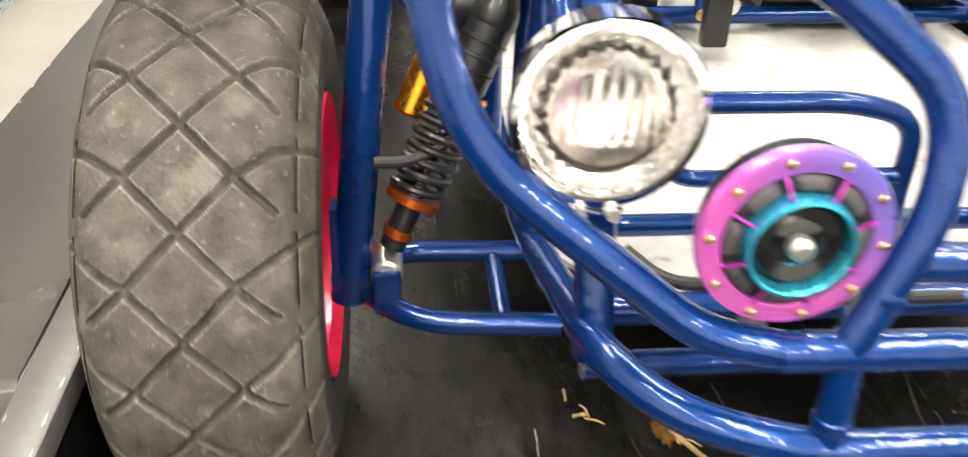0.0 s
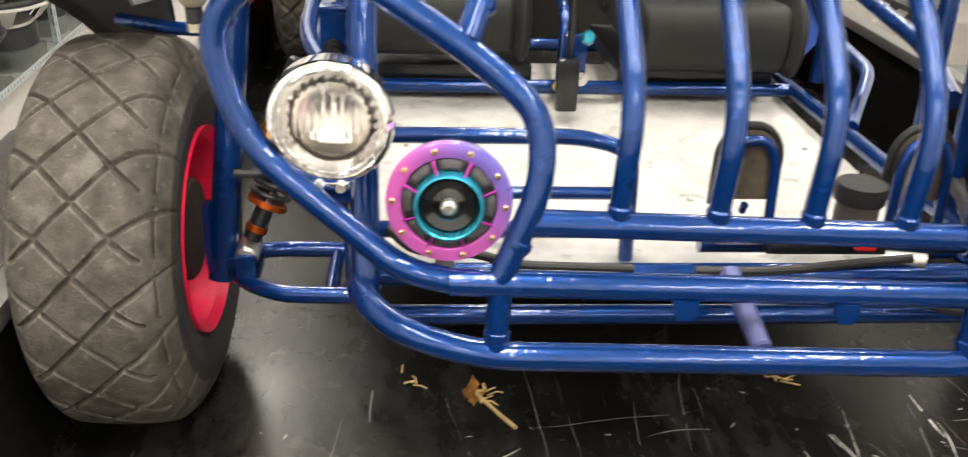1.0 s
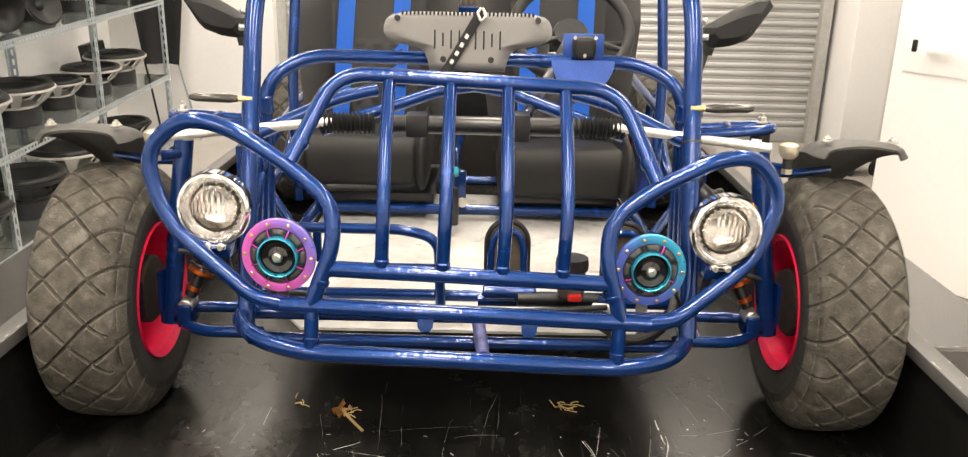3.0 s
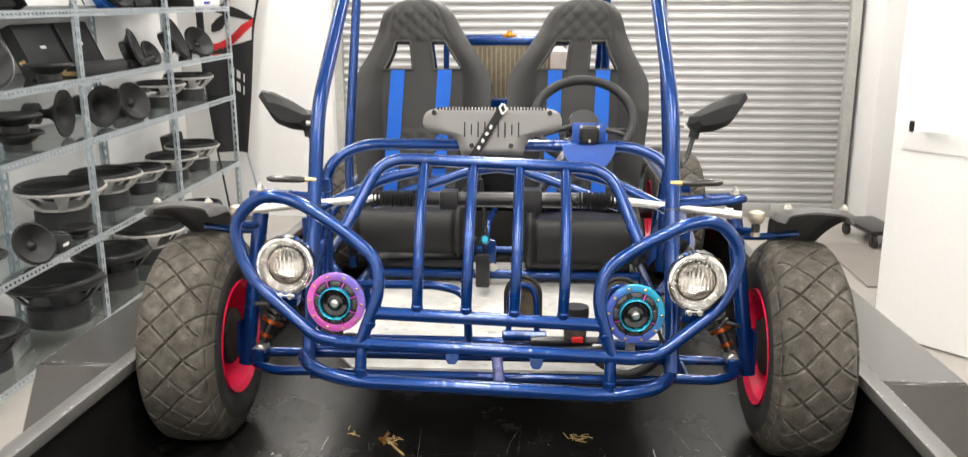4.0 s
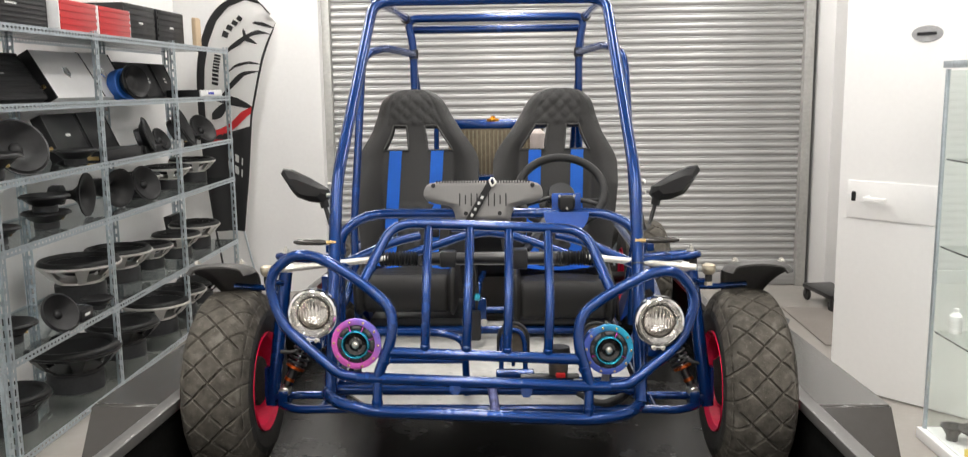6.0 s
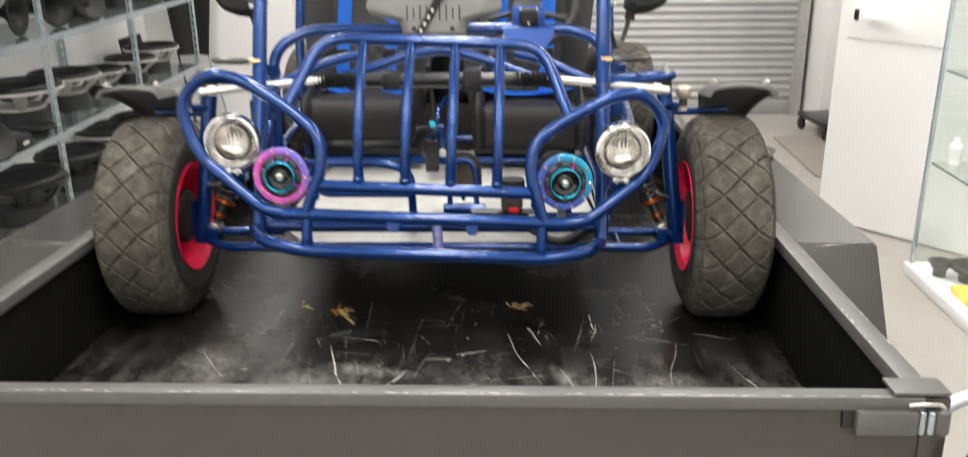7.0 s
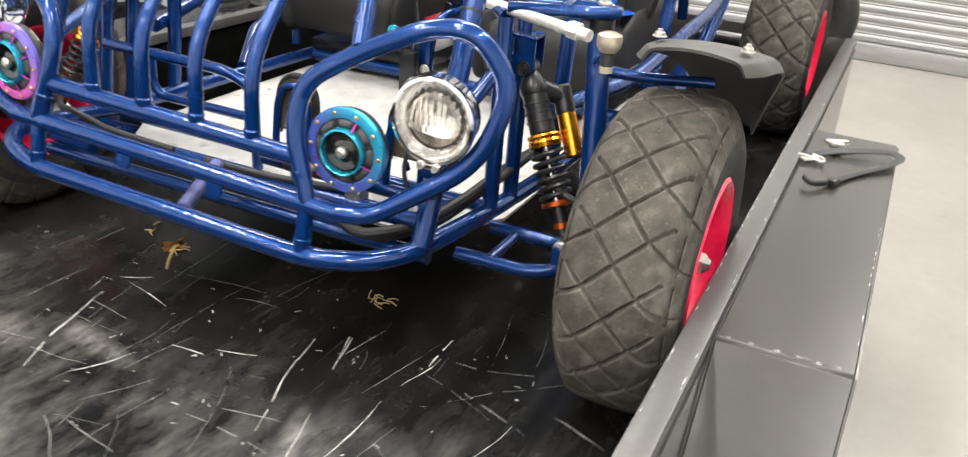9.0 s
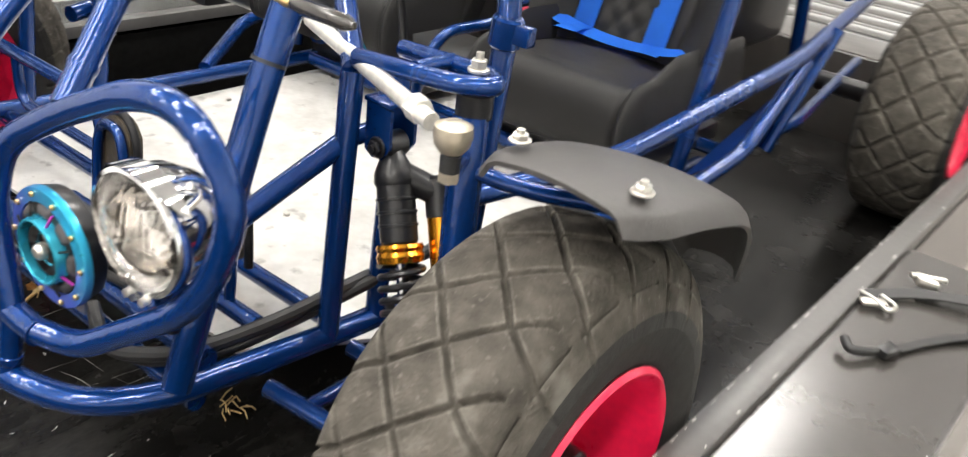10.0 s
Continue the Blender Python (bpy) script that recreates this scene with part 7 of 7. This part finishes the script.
# ---- litter and scratches on the deck ----
def litter(at, seed, stalks, leaf):
    rg = random.Random(seed)
    d = thing("dry_plant_scrap", "scrap of dry orange leaf and straw on the deck" if leaf else "small tuft of dry straw on the deck", "plant scrap", group="plant scraps")
    d.matrix_basis = TILT @ pose(*at, 0)
    if leaf:
        for k in range(4):
            b = grid_shell(4, 5, lambda u, v: Vector(((u - 0.5) * 0.02 * math.sin(math.pi * (0.15 + 0.8 * v)), (v - 0.5) * 0.045, 0.004 + 0.006 * math.sin(4 * u + 3 * v + k))))
            b.transform(pose(rg.uniform(-0.012, 0.012), rg.uniform(-0.02, 0.025), 0.002 * k, 0, 0, rg.uniform(-50, 50)))
            bmesh.ops.solidify(b, geom=b.faces[:], thickness=0.0008)
            part("leaf_blade", b, LEAF, d)
    for k in range(stalks):
        a = rg.uniform(-0.6, 0.6) + (math.pi / 2 if k % 3 == 0 else 0)
        ln = rg.uniform(0.014, 0.034)
        o = Vector((rg.uniform(-0.02, 0.02), rg.uniform(-0.02, 0.02), 0.003))
        e = o + Vector((math.cos(a) * ln, math.sin(a) * ln, rg.uniform(0, 0.003)))
        part("stalk", sweep(bmesh.new(), [o, o.lerp(e, 0.5) + Vector((rg.uniform(-0.004, 0.004), rg.uniform(-0.004, 0.004), 0.002)), e], 0.0014, 5), STRAW, d)
    if leaf:
        part("stem", sweep(bmesh.new(), rounded([(0.0, 0.01, 0.003), (0.03, -0.04, 0.004), (0.055, -0.075, 0.003)], 0.03), 0.0035, 6), STRAW, d)


litter((-0.283, 0.235), 3, 8, True)
litter((0.224, 0.29), 6, 12, False)
litter((-0.39, 0.29), 9, 5, False)


def scratches():
    """Shallow pale gouges and chips, each a thin raised sliver on the deck."""
    rg = random.Random(12)
    b = bmesh.new()

    def stroke(x, y, ang, ln, w, wob=0.0):
        n = max(2, int(ln / 0.02))
        if abs(x) > TX - 0.05:
            return
        p = Vector((x, y, 0.0006))
        prev = None
        a = ang
        for i in range(n + 1):
            d = Vector((math.cos(a), math.sin(a), 0))
            s = Vector((-d.y, d.x, 0)) * w * (0.35 + 0.65 * math.sin(math.pi * (i + 0.4) / (n + 0.8))) * rg.uniform(0.5, 1.3)
            ring = (b.verts.new(p - s), b.verts.new(p + s))
            if prev and rg.random() > 0.1:
                b.faces.new((prev[0], ring[0], ring[1], prev[1]))
            prev = ring
            p = p + d * (ln / n)
            a += rg.gauss(0, wob)
            if abs(p.x) > TX - 0.03 or not TY0 + 0.05 < p.y < TY1:
                break
    for k in range(58):      # long fine lines, mostly lengthwise
        stroke(rg.gauss(0.12, 0.34), rg.uniform(-0.72, 0.25), radians(rg.choice((90, 90, 75, 105, 60, 20)) + rg.gauss(0, 12)), rg.uniform(0.05, 0.3), rg.uniform(0.0003, 0.0007), 0.07)
    for k in range(26):      # crosswise scrapes
        stroke(rg.gauss(0.0, 0.35), rg.uniform(-0.7, 0.2), radians(rg.gauss(0, 14)), rg.uniform(0.05, 0.2), rg.uniform(0.0005, 0.0013), 0.08)
    faint = part("scratch_wear", b, SCRATCH_DIM, trailer, "faint pale scratches in the deck", smooth=0)
    tagged(faint, kind="stuff")
    b = bmesh.new()
    for k in range(120):     # chips
        stroke(rg.gauss(0.05, 0.36), rg.uniform(-0.7, 0.25), radians(rg.uniform(0, 180)), rg.uniform(0.004, 0.016), rg.uniform(0.0006, 0.0013), 0.3)
    for x, y, a, ln, w in ((-0.3, 0.07, 30, 0.09, 0.0016), (-0.25, 0.075, -12, 0.14, 0.0016), (-0.31, 0.065, -70, 0.06, 0.001), (0.42, 0.05, 80, 0.12, 0.0014), (0.43, 0.26, -92, 0.13, 0.0022), (0.2, 0.1, -75, 0.12, 0.001),
                           (0.07, -0.03, 15, 0.08, 0.002), (-0.01, -0.06, 8, 0.07, 0.002), (0.25, 0.16, -80, 0.1, 0.0012), (0.3, 0.2, -100, 0.12, 0.001), (-0.45, 0.18, 95, 0.1, 0.001), (0.33, -0.1, -70, 0.15, 0.0016),
                           (-0.263, 0.018, -80, 0.28, 0.0021), (-0.046, -0.113, -112, 0.14, 0.0016), (0.201, 0.104, -79, 0.3, 0.0015), (0.414, -0.007, -84, 0.21, 0.0012), (0.642, 0.048, -95, 0.24, 0.001),
                           (0.759, -0.087, -79, 0.13, 0.0016), (0.259, 0.141, -74, 0.115, 0.0015), (-0.601, 0.005, -67, 0.2, 0.0012)):
        stroke(x, y, radians(a), ln, w * 0.7, 0.06)
    ob = part("chip_wear", b, SCRATCH, trailer, "pale chips and gouges in the deck", smooth=0)
    tagged(ob, kind="stuff")


scratches()


def edge_chips():
    """Flecks of bare metal where the trailer's edges have been knocked, each a thin sliver lying on the steel."""
    rg = random.Random(31)
    b = bmesh.new()

    def fleck(c, along, across, ln, w):
        q = [b.verts.new(c + along * (ln * k) + across * (w * j)) for k, j in ((-0.5, -rg.uniform(0.2, 0.5)), (rg.uniform(-0.1, 0.2), -0.5), (0.5, rg.uniform(-0.3, 0.3)), (rg.uniform(-0.2, 0.2), 0.5))]
        b.faces.new(q)
    ex, ey = Vector((1, 0, 0)), Vector((0, 1, 0))
    for s in (-1, 1):
        for k in range(70):       # inner and outer edge of the side rails
            x = TX + 0.008 + rg.choice((-0.0165, -0.0165, 0.0165)) + rg.uniform(-0.0008, 0.0008)
            fleck(Vector((s * x, rg.uniform(TY0 + 0.05, 1.6), TH + 0.0007)), ey, ex, rg.uniform(0.004, 0.03), rg.uniform(0.001, 0.0026))
        for k in range(34):       # folds of the box mudguard
            if rg.random() < 0.5:
                fleck(Vector((s * rg.uniform(TX + 0.04, 1.13), 0.0715 + rg.uniform(0, 0.004), TH - 0.0075)), ex, ey, rg.uniform(0.003, 0.016), rg.uniform(0.001, 0.002))
            else:
                fleck(Vector((s * (1.132 + rg.uniform(-0.001, 0.001)), rg.uniform(0.03, 1.2), TH - 0.0075)), ey, ex, rg.uniform(0.004, 0.02), rg.uniform(0.001, 0.002))
    for k in range(90):           # front lip of the tailgate rail
        fleck(Vector((rg.uniform(-0.88, 0.88), TY0 - 0.0195 + rg.uniform(-0.001, 0.001), TH + 0.0147)), ex, ey, rg.uniform(0.004, 0.03), rg.uniform(0.001, 0.0022))
    ob = part("edge_wear", b, SCRATCH, trailer, "bare flecks along the knocked steel edges", smooth=0)
    tagged(ob, kind="stuff")


edge_chips()
